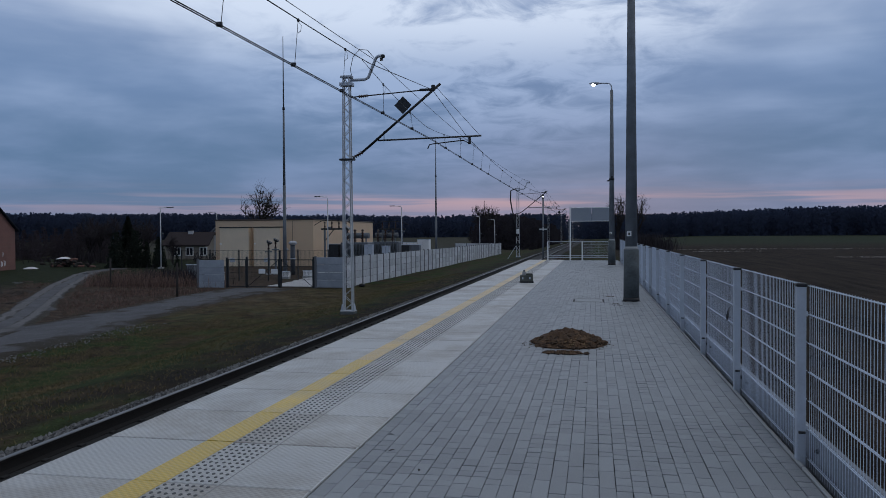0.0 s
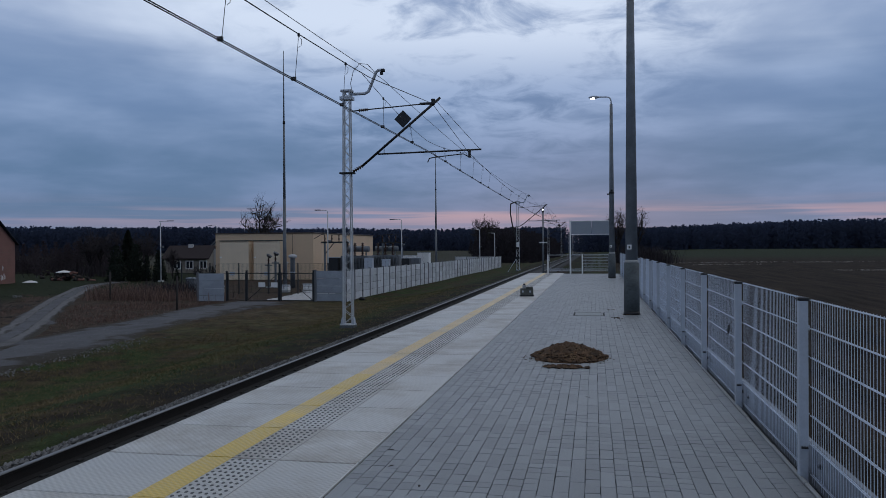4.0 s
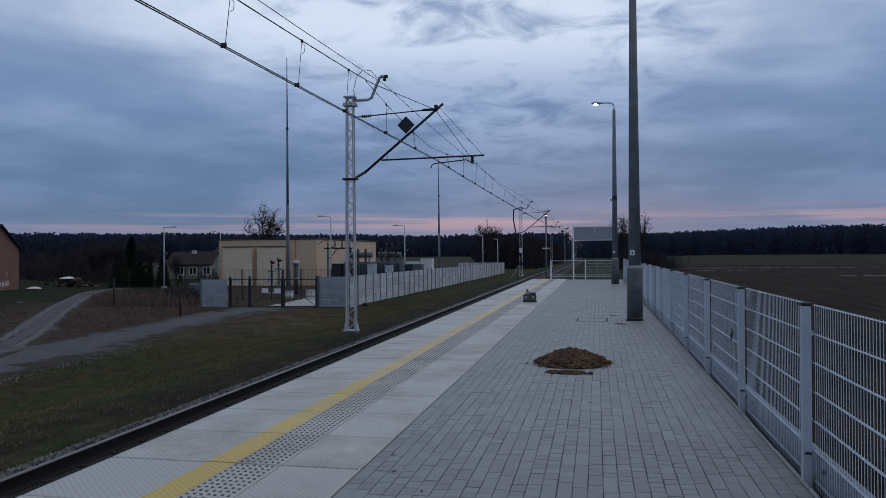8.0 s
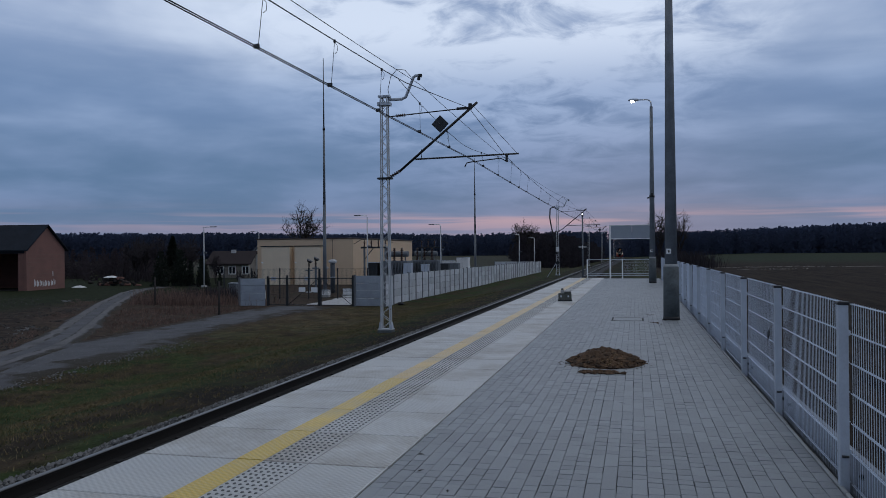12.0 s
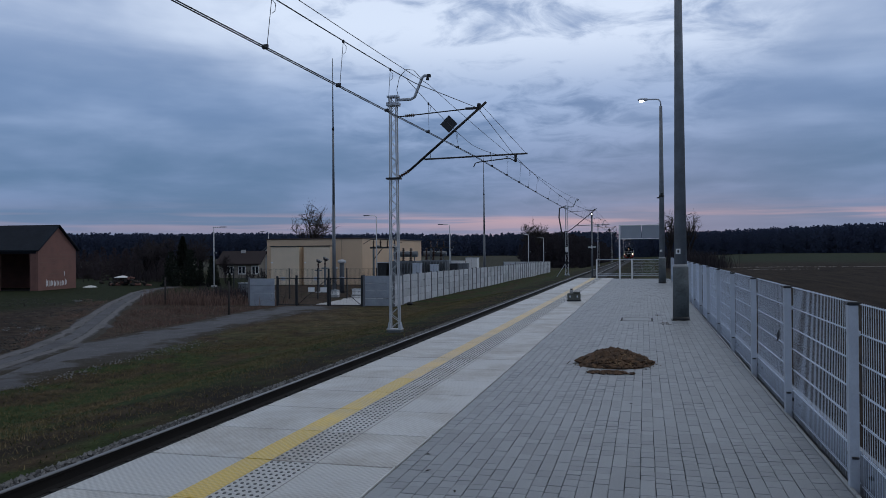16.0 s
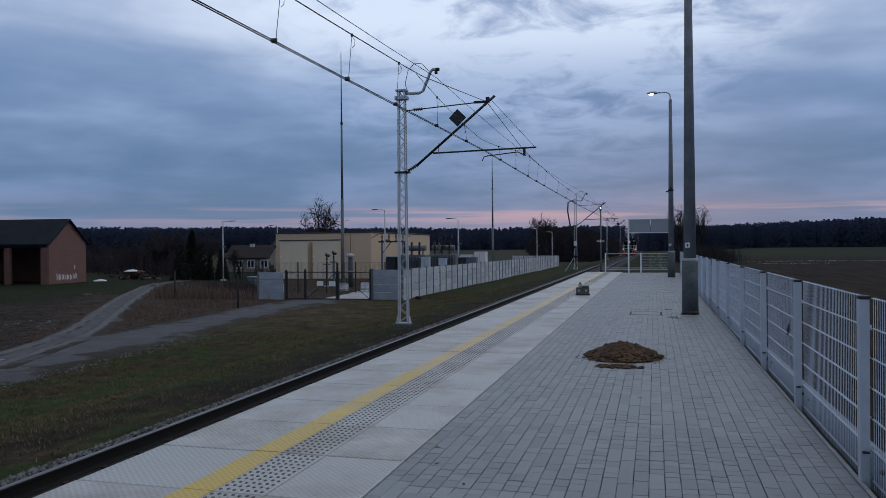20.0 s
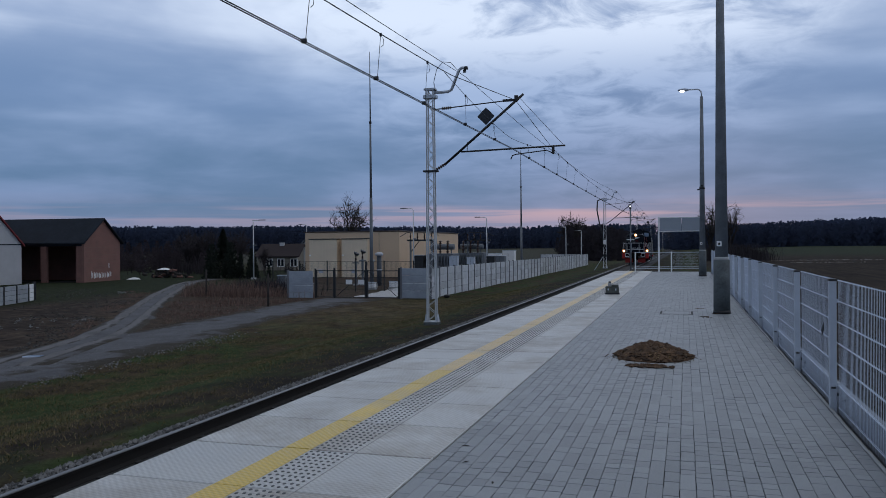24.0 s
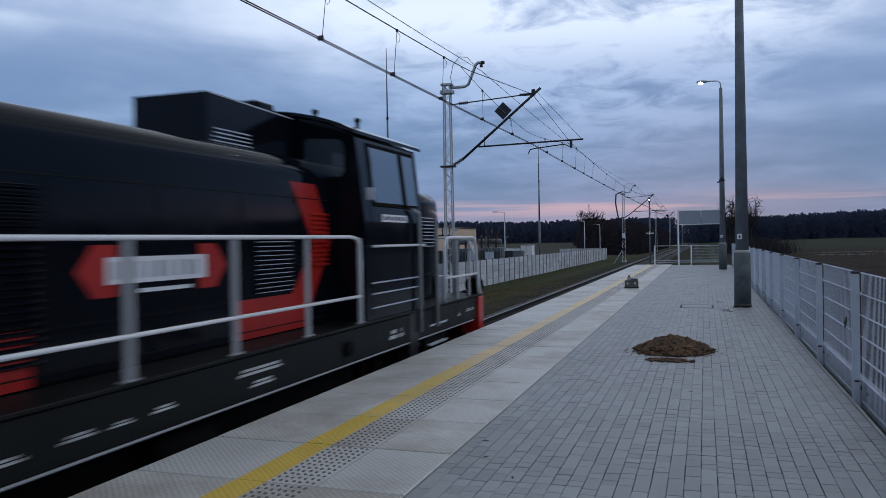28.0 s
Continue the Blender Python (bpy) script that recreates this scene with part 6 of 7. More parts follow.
def bare_tree(m, h, seed, label, spread=0.5, twigs=5, mt=BARK, name="bare_tree", thick=0.0022):
    """Tapered trunk, limbs fanning out into a round crown, forks and fine twigs."""
    q = random.Random(seed)
    a = thing(name, m, label, "tree")
    trunk, limbs, fine = G(), G(), G()
    trunk.tube([(0, 0, -0.3), (0.02 * h * q.uniform(-1, 1), 0, h * 0.25), (0, 0, h * 0.5)], [0.026 * h, 0.019 * h, 0.011 * h], 7)

    def shell_point(f):
        ang, up = q.uniform(0, 6.283), q.uniform(-0.45, 1.0)
        flat = math.sqrt(1 - up * up)
        return Vector((spread * 0.48 * h * flat * math.cos(ang) * f, spread * 0.48 * h * flat * math.sin(ang) * f, h * (0.64 + 0.36 * up * f)))

    def bough(g, p, e, r, n):
        mid = p.lerp(e, 0.5) + Vector((q.uniform(-1, 1), q.uniform(-1, 1), q.uniform(-0.4, 1))) * (e - p).length * 0.10
        g.tube([p, mid, e], [r, r * 0.7, r * 0.4], n)
        return mid
    for k in range(17):
        p, e = Vector((0, 0, h * (0.20 + 0.017 * k))), shell_point(q.uniform(0.6, 0.9))
        mid = bough(limbs, p, e, 0.009 * h, 5)
        for _ in range(twigs + 2):
            s = q.uniform(0.25, 1.0)
            base = p.lerp(mid, s * 2) if s < 0.5 else mid.lerp(e, s * 2 - 1)
            tip = base + (shell_point(1.0) - base) * q.uniform(0.25, 0.5) + (base - Vector((0, 0, h * 0.45))) * 0.25
            m2 = bough(fine, base, tip, max(0.0035 * h, thick * h * 1.3), 3)
            for _ in range(twigs + 1):
                s = q.uniform(0.2, 1.0)
                b2 = base.lerp(tip, s)
                d = (tip - base).normalized() + Vector((q.uniform(-1, 1), q.uniform(-1, 1), q.uniform(-0.5, 1))) * 0.8
                e2 = b2 + d.normalized() * h * q.uniform(0.05, 0.12)
                bough(fine, b2, e2, thick * h * 0.8, 3)
    part("trunk", trunk, mt, a)
    part("limb_mass", limbs, mt, a)["kind"] = "stuff"
    part("twig_mass", fine, mt, a)["kind"] = "stuff"
    return a


bare_tree(pose(-62.8, 140, GZ), 13.8, 3, "leafless round-crowned tree behind the building", 0.74, 6, thick=0.0017)
bare_tree(pose(-26.5, 190, GZ), 11.4, 8, "leafless round-crowned tree at the wood's edge", 0.85, 9, thick=0.003)
bare_tree(pose(3.4, 118, -1), 8.4, 10, "leafless tree beside the field", 0.5, 4)
bare_tree(pose(6.3, 121, -1), 8.6, 11, "leafless tree beside the field", 0.5, 4)
for k, (x, y, h) in enumerate(((-57, 88, 5.6), (-60.5, 90, 6.3), (-50, 86, 3.6), (-64, 92, 6.4), (-62, 87, 6.0), (-54.8, 88, 5.4), (-66.5, 94, 5.6), (-58.6, 94, 6.2))):
    bare_tree(pose(x, y, GZ), h, 30 + k, "dark leafless tree by the farm track", 0.7, 5, BUSH, "scrub_tree", 0.003)


def brush(name, spots, label, mt, seed, width=0.012, lean=0.28):
    """Thin upright stems in a drift."""
    q, g = random.Random(seed), G()
    for x, y, rx, ry, n, h in spots:
        for _ in range(n):
            px, py = x + rx * max(-1.8, min(1.8, q.gauss(0, 0.55))), y + ry * max(-1.8, min(1.8, q.gauss(0, 0.55)))
            if name == "reeds" and (px < farm_x(py) + 1.6 or abs(px - road_x(py)) < 2.2 and py < 49):
                continue
            z = ground_z(px, py) - 0.03
            L = h * q.uniform(0.5, 1.15)
            a, b = q.uniform(-lean, lean) * L, q.uniform(-lean, lean) * L
            w = width * q.uniform(0.6, 1.5)
            ang = q.uniform(0, 3.14)
            c, s = w * math.cos(ang), w * math.sin(ang)
            g.add([(px - c, py - s, z), (px + c, py + s, z), (px + a * 0.4 + c * 0.7, py + b * 0.4 + s * 0.7, z + L * 0.6), (px + a * 0.4 - c * 0.7, py + b * 0.4 - s * 0.7, z + L * 0.6), (px + a, py + b, z + L)], [(0, 1, 2, 3), (3, 2, 4)])
    return solid(name, g, mt, label, "brush", kind="stuff")


brush("reeds", [(-31.5, 50.3, 5.0, 1.8, 1500, 0.85), (-27.5, 44.0, 4.5, 3.4, 1800, 0.22), (-35.0, 53.5, 4.0, 2.6, 1100, 1.1), (-24.5, 37.0, 2.5, 3.0, 900, 0.14)], "reddish-brown dry reeds before the substation", DRYGRASS, 2, 0.013, 0.45)
brush("thicket", [(-33.5, 57, 3, 2, 350, 1.2), (-63, 92, 7, 4, 500, 2.4), (-31, 53, 3, 1, 200, 1.2), (7.2, 113, 3.0, 5, 1700, 2.3), (5.0, 120, 2.0, 5, 700, 3.0)], "dark leafless thicket along the farm track", BUSH, 4, 0.03, 0.4)


def spruce(g, x, y, z, h, q, n=7):
    """Drooping boughs of many small sprays, longest at the foot."""
    for k in range(n * 60):
        e = q.random() ** 0.8
        a, r = q.uniform(0, 6.283), h * 0.31 * (1 - e) * q.uniform(0.25, 1.15) + 0.05
        cx, cy, cz = x + r * math.cos(a), y + r * math.sin(a), z + h * (0.05 + 0.95 * e) - 0.25 * r
        w, t = h * q.uniform(0.02, 0.045), a + q.uniform(-0.8, 0.8)
        c, s = w * math.cos(t), w * math.sin(t)
        g.add([(cx - c, cy - s, cz), (cx - 0.5 * s, cy + 0.5 * c, cz + 0.3 * w), (cx + c, cy + s, cz - 0.9 * w), (cx + 0.5 * s, cy - 0.5 * c, cz - 0.2 * w)], [(0, 1, 2, 3)])


sp = thing("spruce", pose(-54.7, 84, GZ), "dark young spruce by the farm track", "tree")
g = G()
spruce(g, 0, 0, 0, 5.9, random.Random(3), 22)
part("crown", g, NEEDLE, sp)
part("trunk", G().cyl((0, 0, -0.2), (0, 0, 5.5), 0.12, 0.03, 7), BARK, sp)


def woods(name, spots, label, seed, n=60, fine=1.0, mt=FOREST, low=0.0):
    """Many crowns, each an uneven cloud of small boughs on a stem, from the undergrowth up to a ragged top."""
    q, g = random.Random(seed), G()
    for x, y, z, h in spots:
        g.cyl((x, y, z), (x, y, z + h * 0.9), h * 0.010, h * 0.004, 3, caps=False)
        slim = q.choice((0.17, 0.22, 0.28))
        for k in range(n):
            e = low + (1 - low) * (k + q.random()) / n
            d = math.sqrt(max(0.05, 1.08 - e)) * q.uniform(0.2, 1.0)
            a = q.uniform(0, 6.28)
            cx, cy, cz = x + h * slim * d * math.cos(a), y + h * slim * d * math.sin(a), z + h * e * 0.97
            r = fine * h * q.uniform(0.045, 0.085) * (1.25 - 0.55 * e)
            t, tip = q.uniform(0, 3.14), q.uniform(-0.12, 0.12)
            c, s = r * math.cos(t), r * math.sin(t)
            g.add([(cx - c - s * tip, cy - s + c * tip, cz - r * 0.6), (cx + c - s * tip, cy + s + c * tip, cz - r * 0.4), (cx + 0.5 * c + s * tip, cy + 0.5 * s - c * tip, cz + r * 0.7), (cx - 0.6 * c + s * tip, cy - 0.6 * s - c * tip, cz + r * 0.5)], [(0, 1, 2, 3)])
    return solid(name, g, mt, label, "forest", kind="stuff")


q = random.Random(41)
woods("dark_thicket", [(x, y + q.uniform(-1.2, 2.5), GZ - 0.1, h * q.uniform(0.75, 1.1)) for x, y, h in ((-53.6, 79, 3.0), (-52.6, 79, 3.9), (-51.7, 80, 4.4), (-50.9, 79, 3.6), (-50.1, 79, 3.2), (-49.3, 80, 3.7), (-48.4, 79, 2.9), (-47.6, 79, 2.6), (-46.9, 80, 2.0))],
      "dark evergreen thicket before the bungalow", 12, 420, 0.55, NEEDLE)
woods("garden_hedge", [(-53.2 + 0.55 * k, 97 + q.uniform(-0.3, 0.3), GZ - 0.1, q.uniform(0.9, 1.6)) for k in range(14)], "low dark bare hedge before the bungalow", 13, 120, 0.8, BUSH)
q = random.Random(77)
belt = []
for row in range(5):
    az = -52.0
    while az < 82:
        R = 405 + 14 * row + q.uniform(-6, 6)
        x, y = -R * math.sin(radians(az)), R * math.cos(radians(az))
        top = 11.6 + 1.0 * smooth(10, 40, az) + 2.4 * smooth(0, -20, az) + 0.8 * noise.noise((az * 0.12, 0, 0)) + 0.5 * row * 0.3
        base = ground_z(max(min(x, 400), -200), y) - 0.2
        tx, _ = track(y)
        if abs(x - tx) > 5:
            belt.append((x, y, base, (top - base) * q.uniform(0.92, 1.02)))
        az += q.uniform(0.18, 0.30)
for _ in range(260):
    az = q.uniform(-14, 24)
    R = q.uniform(700, 760)
    belt.append((-R * math.sin(radians(az)), R * math.cos(radians(az)), -4.5, q.uniform(17, 21)))
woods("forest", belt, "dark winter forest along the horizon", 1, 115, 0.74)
near = []
for _ in range(230):
    y = q.uniform(176, 330)
    left = -29.5 * y / 190 + 3.0 * noise.noise((y * 0.05, 0, 5))
    x = left + (track(y)[0] - 7 - left) * q.random() ** 0.8
    near.append((x, y, ground_z(x, y) - 0.2, (6.0 + 3.2 * smooth(left, left + 6, x) - 2.6 * smooth(track(y)[0] - 17, track(y)[0] - 7, x)) * q.uniform(0.8, 1.1)))
woods("near_woods", near, "dark leafless woods beside the track", 2, 420, 0.45, NEARWOOD)

scrub = []
for _ in range(210):
    x = q.uniform(-112, -48)
    y = 92 + q.uniform(0, 34) + 0.12 * (-x - 48)
    if x > -0.68 * y:
        continue
    scrub.append((x, y, ground_z(x, y) - 0.2, q.uniform(2.6, 5.4) * (1.0 if x < -62 else 0.8)))
woods("scrub_belt", scrub, "violet-brown leafless scrub behind the farm", 5, 300, 0.42, SCRUB)

# grass on the verge
q, g = random.Random(15), G()
for i in range(115000):
    y = 2.5 + 52 * q.random() ** 1.7
    x = -7.05 - (9.0 + 2.0 * q.random()) * q.random() ** 0.85
    if noise.noise((x * 0.35, y * 0.35, 3.3)) < -0.55 + 0.15 * q.random():
        continue
    z = ground_z(x, y) - 0.01
    if x > -8.9 and q.random() < 0.72:
        continue
    h = q.uniform(0.02, 0.07) * (1 + 0.6 * noise.noise((x * 0.2, y * 0.2, 8)))
    w = q.uniform(0.005, 0.012)
    a, l1, l2 = q.uniform(0, 3.14), q.uniform(-0.06, 0.06), q.uniform(-0.06, 0.06)
    g.add([(x - w * math.cos(a), y - w * math.sin(a), z), (x + w * math.cos(a), y + w * math.sin(a), z), (x + l1, y + l2, z + h)], [(0, 1, 2)])
solid("grass", g, GRASS, "short green and straw-coloured winter grass", "grass", kind="stuff")

# straw tufts in the verge, dry tufts on the waste ground
q, g = random.Random(16), G()
for i in range(15000):
    y = 3 + 44 * q.random() ** 1.5
    x = -7.4 - 9.2 * q.random()
    if i > 9000:
        y = 24 + 25 * q.random()
        x = -11 - (-road_x(y) - 13.4) * q.random()
    if noise.noise((x * 0.5, y * 0.28, 6.1)) < -0.04:
        continue
    for _ in range(5):
        px, py = x + q.gauss(0, 0.07), y + q.gauss(0, 0.07)
        z, h, w = ground_z(px, py) - 0.01, q.uniform(0.02, 0.085), q.uniform(0.004, 0.009)
        a, l1, l2 = q.uniform(0, 3.14), q.uniform(-0.09, 0.09), q.uniform(-0.09, 0.09)
        g.add([(px - w * math.cos(a), py - w * math.sin(a), z), (px + w * math.cos(a), py + w * math.sin(a), z), (px + l1, py + l2, z + h)], [(0, 1, 2)])
solid("straw_tufts", g, STRAWBLADE, "straw-coloured dry tufts in the grass", "grass", kind="stuff")
q, g = random.Random(18), G()
for i in range(5200):
    y = 20 + 34 * q.random()
    x = -0.62 * y - 2.5 + q.uniform(-9.0, 7.5)
    if x > road_x(y) - 2.3 or x < -0.70 * y - 6.4 or abs(x - farm_x(y)) < 1.5 or noise.noise((x * 0.3, y * 0.3, 2.4)) < -0.1:
        continue
    for _ in range(6):
        px, py = x + q.gauss(0, 0.16), y + q.gauss(0, 0.16)
        z, h, w = ground_z(px, py) - 0.01, q.uniform(0.04, 0.20), q.uniform(0.006, 0.014)
        a, l1, l2 = q.uniform(0, 3.14), q.uniform(-0.16, 0.16), q.uniform(-0.16, 0.16)
        g.add([(px - w * math.cos(a), py - w * math.sin(a), z), (px + w * math.cos(a), py + w * math.sin(a), z), (px + l1, py + l2, z + h)], [(0, 1, 2)])
solid("dry_tufts", g, DRYGRASS, "low brown dry tufts on the waste ground", "grass", kind="stuff")

# ---- locomotive ----
# its own space: y = 0 at the headlamps, y grows towards the rear, z = 0 on the rail heads
loco = thing("diesel_locomotive", pose(TRACK_X, 12.8, RAIL_Z), "black and red diesel shunting locomotive with lit headlamps", "locomotive")


def lp(name, g, m, parent=loco, label=""):
    return part(name, g, m, parent, label)


# underframe
lp("sill", G().cbox(-1.44, 0.36, 0.90, 1.44, 12.78, 1.30, 0.015), LOCO_GREY, label="grey-green side sill")
# pale grey of this pipe stands for the highlight along the sill's edge
for x in (-1.43, 1.43):
    lp("edge_pipe", G().cyl((x, 0.5, 0.885), (x, 12.6, 0.885), 0.014, n=6), LOCO_RAIL_GREY, label="pipe under the sill, its highlight put in as pale paint")
lp("deck", G().cbox(-1.46, -0.02, 1.302, 1.46, 13.08, 1.335, 0.006), LOCO_GREY)
for y0, y1, s in ((-0.04, 0.355, -1), (12.785, 13.10, 1)):
    beam = lp("buffer_beam", G().cbox(-1.48, y0, 0.64, 1.48, y1, 1.298, 0.02), LOCO_RED_DULL, label="dark red buffer beam")
    for x0, x1 in ((-1.486, -1.14), (1.14, 1.486)):
        lp("corner_plate", G().cbox(x0, y0 - 0.008, 0.632, x1, y1 + 0.008, 1.290, 0.01), LOCO_RED, beam, "bright red corner plate")
    face = y0 if s < 0 else y1
    # near-black plate over the beam's middle, 2 cm proud of its face
    lp("beam_recess", G().cbox(-0.56, min(face, face + s * 0.02), 0.66, 0.56, max(face, face + s * 0.02), 1.27, 0.004), LOCO_UNDER, beam)
    for x in (-0.875, 0.875):
        bu = lp("buffer", G().cyl((x, face, 1.03), (x, face + s * 0.22, 1.03), 0.16, 0.14, 14).cyl((x, face + s * 0.22, 1.03), (x, face + s * 0.50, 1.03), 0.10, n=12), LOCO_UNDER)
        ya, yb = sorted((face + s * 0.50, face + s * 0.54))
        lp("buffer_head", G().cbox(x - 0.235, ya, 0.855, x + 0.235, yb, 1.205, 0.015), LOCO_UNDER, bu)
        yf = face + s * 0.542
        rim = G()
        for a0, b0, a1, b1 in ((-0.235, 0.855, 0.235, 0.90), (-0.235, 1.16, 0.235, 1.205), (-0.235, 0.9, -0.185, 1.16), (0.185, 0.9, 0.235, 1.16)):
            rim.box(x + a0, min(yf, yf + s * 0.006), b0, x + a1, max(yf, yf + s * 0.006), b1)
        lp("buffer_rim", rim, LOCO_WHITE, bu, "white painted edge")
    hook = lp("draw_hook", G().cbox(-0.05, min(face, face + s * 0.35), 0.95, 0.05, max(face, face + s * 0.35), 1.08, 0.015).cyl((-0.16, face + s * 0.28, 0.92), (0.16, face + s * 0.28, 0.92), 0.03, n=8), LOCO_UNDER)
    for x in (-0.55, -0.42, 0.42, 0.55):
        lp("brake_hose", G().tube([(x, face + s * 0.02, 0.95), (x, face + s * 0.14, 0.9), (x * 0.97, face + s * 0.18, 0.7), (x * 0.9, face + s * 0.12, 0.52), (x * 0.8, face + s * 0.05, 0.55)], 0.025, 6), BLACKPLASTIC, label="black brake hose")
    for x in (-1, 1):
        lp("rail_guard", G().prism([(face - s * 0.02, 0.62), (face + s * 0.10, 0.55), (face + s * 0.17, 0.16), (face + s * 0.13, 0.15), (face + s * 0.05, 0.54)], 0, x * 0.30, x * 1.12), LOCO_GUARD, label="dull red rail guard plate")
    lp("coupling_shelf", G().tube([(-0.30, face + s * 0.10, 0.80), (-0.65, face + s * 0.22, 0.76), (-1.15, face + s * 0.20, 0.80)], 0.018, 6).tube([(0.30, face + s * 0.10, 0.80), (0.65, face + s * 0.22, 0.76), (1.15, face + s * 0.20, 0.80)], 0.018, 6), ZINC)
    for x in (-1.30, 1.30):
        c = face + s * 0.02
        lh = lp("headlamp", G().cyl((x, c + (0.12 if s < 0 else -0.12), 1.49), (x, c, 1.49), 0.13, 0.175, 18), LOCO_UNDER)
        lp("lamp_rim", G().cyl((x, c, 1.49), (x, c + s * 0.03, 1.49), 0.18, n=18), LOCO_UNDER, lh)
        if s < 0:
            lp("reflector", G().cyl((x, c - 0.03, 1.49), (x, c - 0.036, 1.49), 0.155, n=18), HEADLAMP, lh, "glowing amber reflector")
            lp("bulb", G().cyl((x + 0.03, c - 0.030, 1.485), (x + 0.03, c - 0.0375, 1.485), 0.064, n=16), HEADCORE, lh, "bright lamp bulb")
        else:
            lp("lens", G().cyl((x, c + 0.03, 1.49), (x, c + 0.036, 1.49), 0.15, n=18), LOCO_GLASS, lh)
# end railings
for y, s in ((0.06, -1), (12.98, 1)):
    er = lp("end_railing", G().tube([(-1.47, y, 1.335), (-1.36, y, 2.05), (-1.28, y, 2.30), (-1.16, y, 2.385), (-0.9, y, 2.39), (0.9, y, 2.39), (1.16, y, 2.385), (1.28, y, 2.30), (1.36, y, 2.05), (1.47, y, 1.335)], 0.021, 8), LOCO_WHITE, label="white end railing")
    lp("middle_bar", G().cyl((-1.0, y, 1.66), (1.0, y, 1.66), 0.020, n=7), LOCO_WHITE, er)
    for x in (-0.95, -0.42, 0.42, 0.95):
        lp("upright", G().cbox(x - 0.035, y - 0.012, 1.335, x + 0.035, y + 0.012, 2.38, 0.004), LOCO_RAIL_GREY, er)
# side railings along the long hood and behind the cab
for x in (-1.42, 1.42):
    sr = lp("side_railing", G().tube([(x, 0.86, 1.335), (x, 0.90, 2.05), (x, 0.96, 2.30), (x, 1.08, 2.39), (x, 1.3, 2.40), (x, 7.5, 2.40), (x, 7.66, 2.38), (x, 7.74, 2.30), (x, 7.76, 2.1), (x, 7.76, 1.335)], 0.022, 8), LOCO_WHITE, label="white walkway railing")
    lp("middle_bar", G().cyl((x, 0.88, 1.67), (x, 7.76, 1.67), 0.020, n=7), LOCO_WHITE, sr)
    for y in (0.90, 2.3, 3.68, 5.05, 6.40, 7.73):
        lp("upright", G().cbox(x - 0.012, y - 0.045, 1.335, x + 0.012, y + 0.045, 2.39, 0.004), LOCO_RAIL_GREY, sr)
        lp("foot", G().cbox(x - 0.03, y - 0.08, 1.335, x + 0.03, y + 0.08, 1.352, 0.004), LOCO_RAIL_GREY, sr)
    rr = lp("rear_side_railing", G().tube([(x, 11.0, 1.335), (x, 11.02, 2.25), (x, 11.13, 2.37), (x, 11.30, 2.39), (x, 12.6, 2.39), (x, 12.78, 2.36), (x, 12.88, 2.2), (x, 12.98, 1.335)], 0.026, 8), LOCO_WHITE)
    lp("middle_bar", G().cyl((x, 11.01, 1.72), (x, 12.92, 1.72), 0.02, n=7), LOCO_WHITE, rr)
    for y in (11.7, 12.4):
        lp("upright", G().cbox(x - 0.012, y - 0.04, 1.335, x + 0.012, y + 0.04, 2.38, 0.004), LOCO_RAIL_GREY, rr)
    for y in (9.72, 10.46):
        lp("grab_rail", G().tube([(x + (0.06 if x > 0 else -0.06), y, 1.0), (x + (0.06 if x > 0 else -0.06), y, 2.64), (x + (0.06 if x > 0 else -0.06), y - 0.04, 2.75), (x + (0.04 if x > 0 else -0.04), y - 0.20, 2.79)], 0.030, 8), LOCO_RAIL_GREY, label="tall white grab rail")
    st = lp("step_well", G().cbox(x - (0.06 if x > 0 else -0.06) - 0.03, 10.1, 0.30, x - (0.06 if x > 0 else -0.06) + 0.03, 11.1, 1.29, 0.01), LOCO_UNDER)
    for z in (0.42, 0.72, 1.02):
        lp("tread", G().cbox(x - 0.22, 10.2, z, x + 0.04, 11.0, z + 0.03, 0.005), ZINC, st)

# hood cross-section
def hood_profile(w, top, n=6):
    pts = [(-w, 1.336), (w, 1.336)]
    shoulder = top - 0.25
    pts += [(w, 1.37), (w, shoulder - 0.05), (w, shoulder)]
    for i in range(1, n + 1):
        a = math.pi / 2 * i / n
        pts.append((w - 0.27 * (1 - math.cos(a)), shoulder + 0.205 * math.sin(a)))
    pts.append((0.28, top - 0.02))
    pts.append((0.0, top))
    return pts + [(-x, z) for x, z in pts[-2:1:-1]]


def shell(profile, stations):
    """A closed skin through scaled copies of a profile: stations of (y, inset)."""
    g, n = G(), len(profile)
    for y, inset in stations:
        top = max(z for _, z in profile)
        for x, z in profile:
            k = 1 - inset / 0.93
            g.v.append((x * k, y, z if z < 1.4 else z - inset * max(0, (z - 2.2) / (top - 2.2))))
    for j in range(len(stations) - 1):
        for i in range(n):
            g.f.append((j * n + i, j * n + (i + 1) % n, (j + 1) * n + (i + 1) % n, (j + 1) * n + i))
            g.s.append(True)
    m = (len(stations) - 1) * n
    g.f += [tuple(range(n))[::-1], tuple(m + i for i in range(n))]
    g.s += [False, False]
    return g


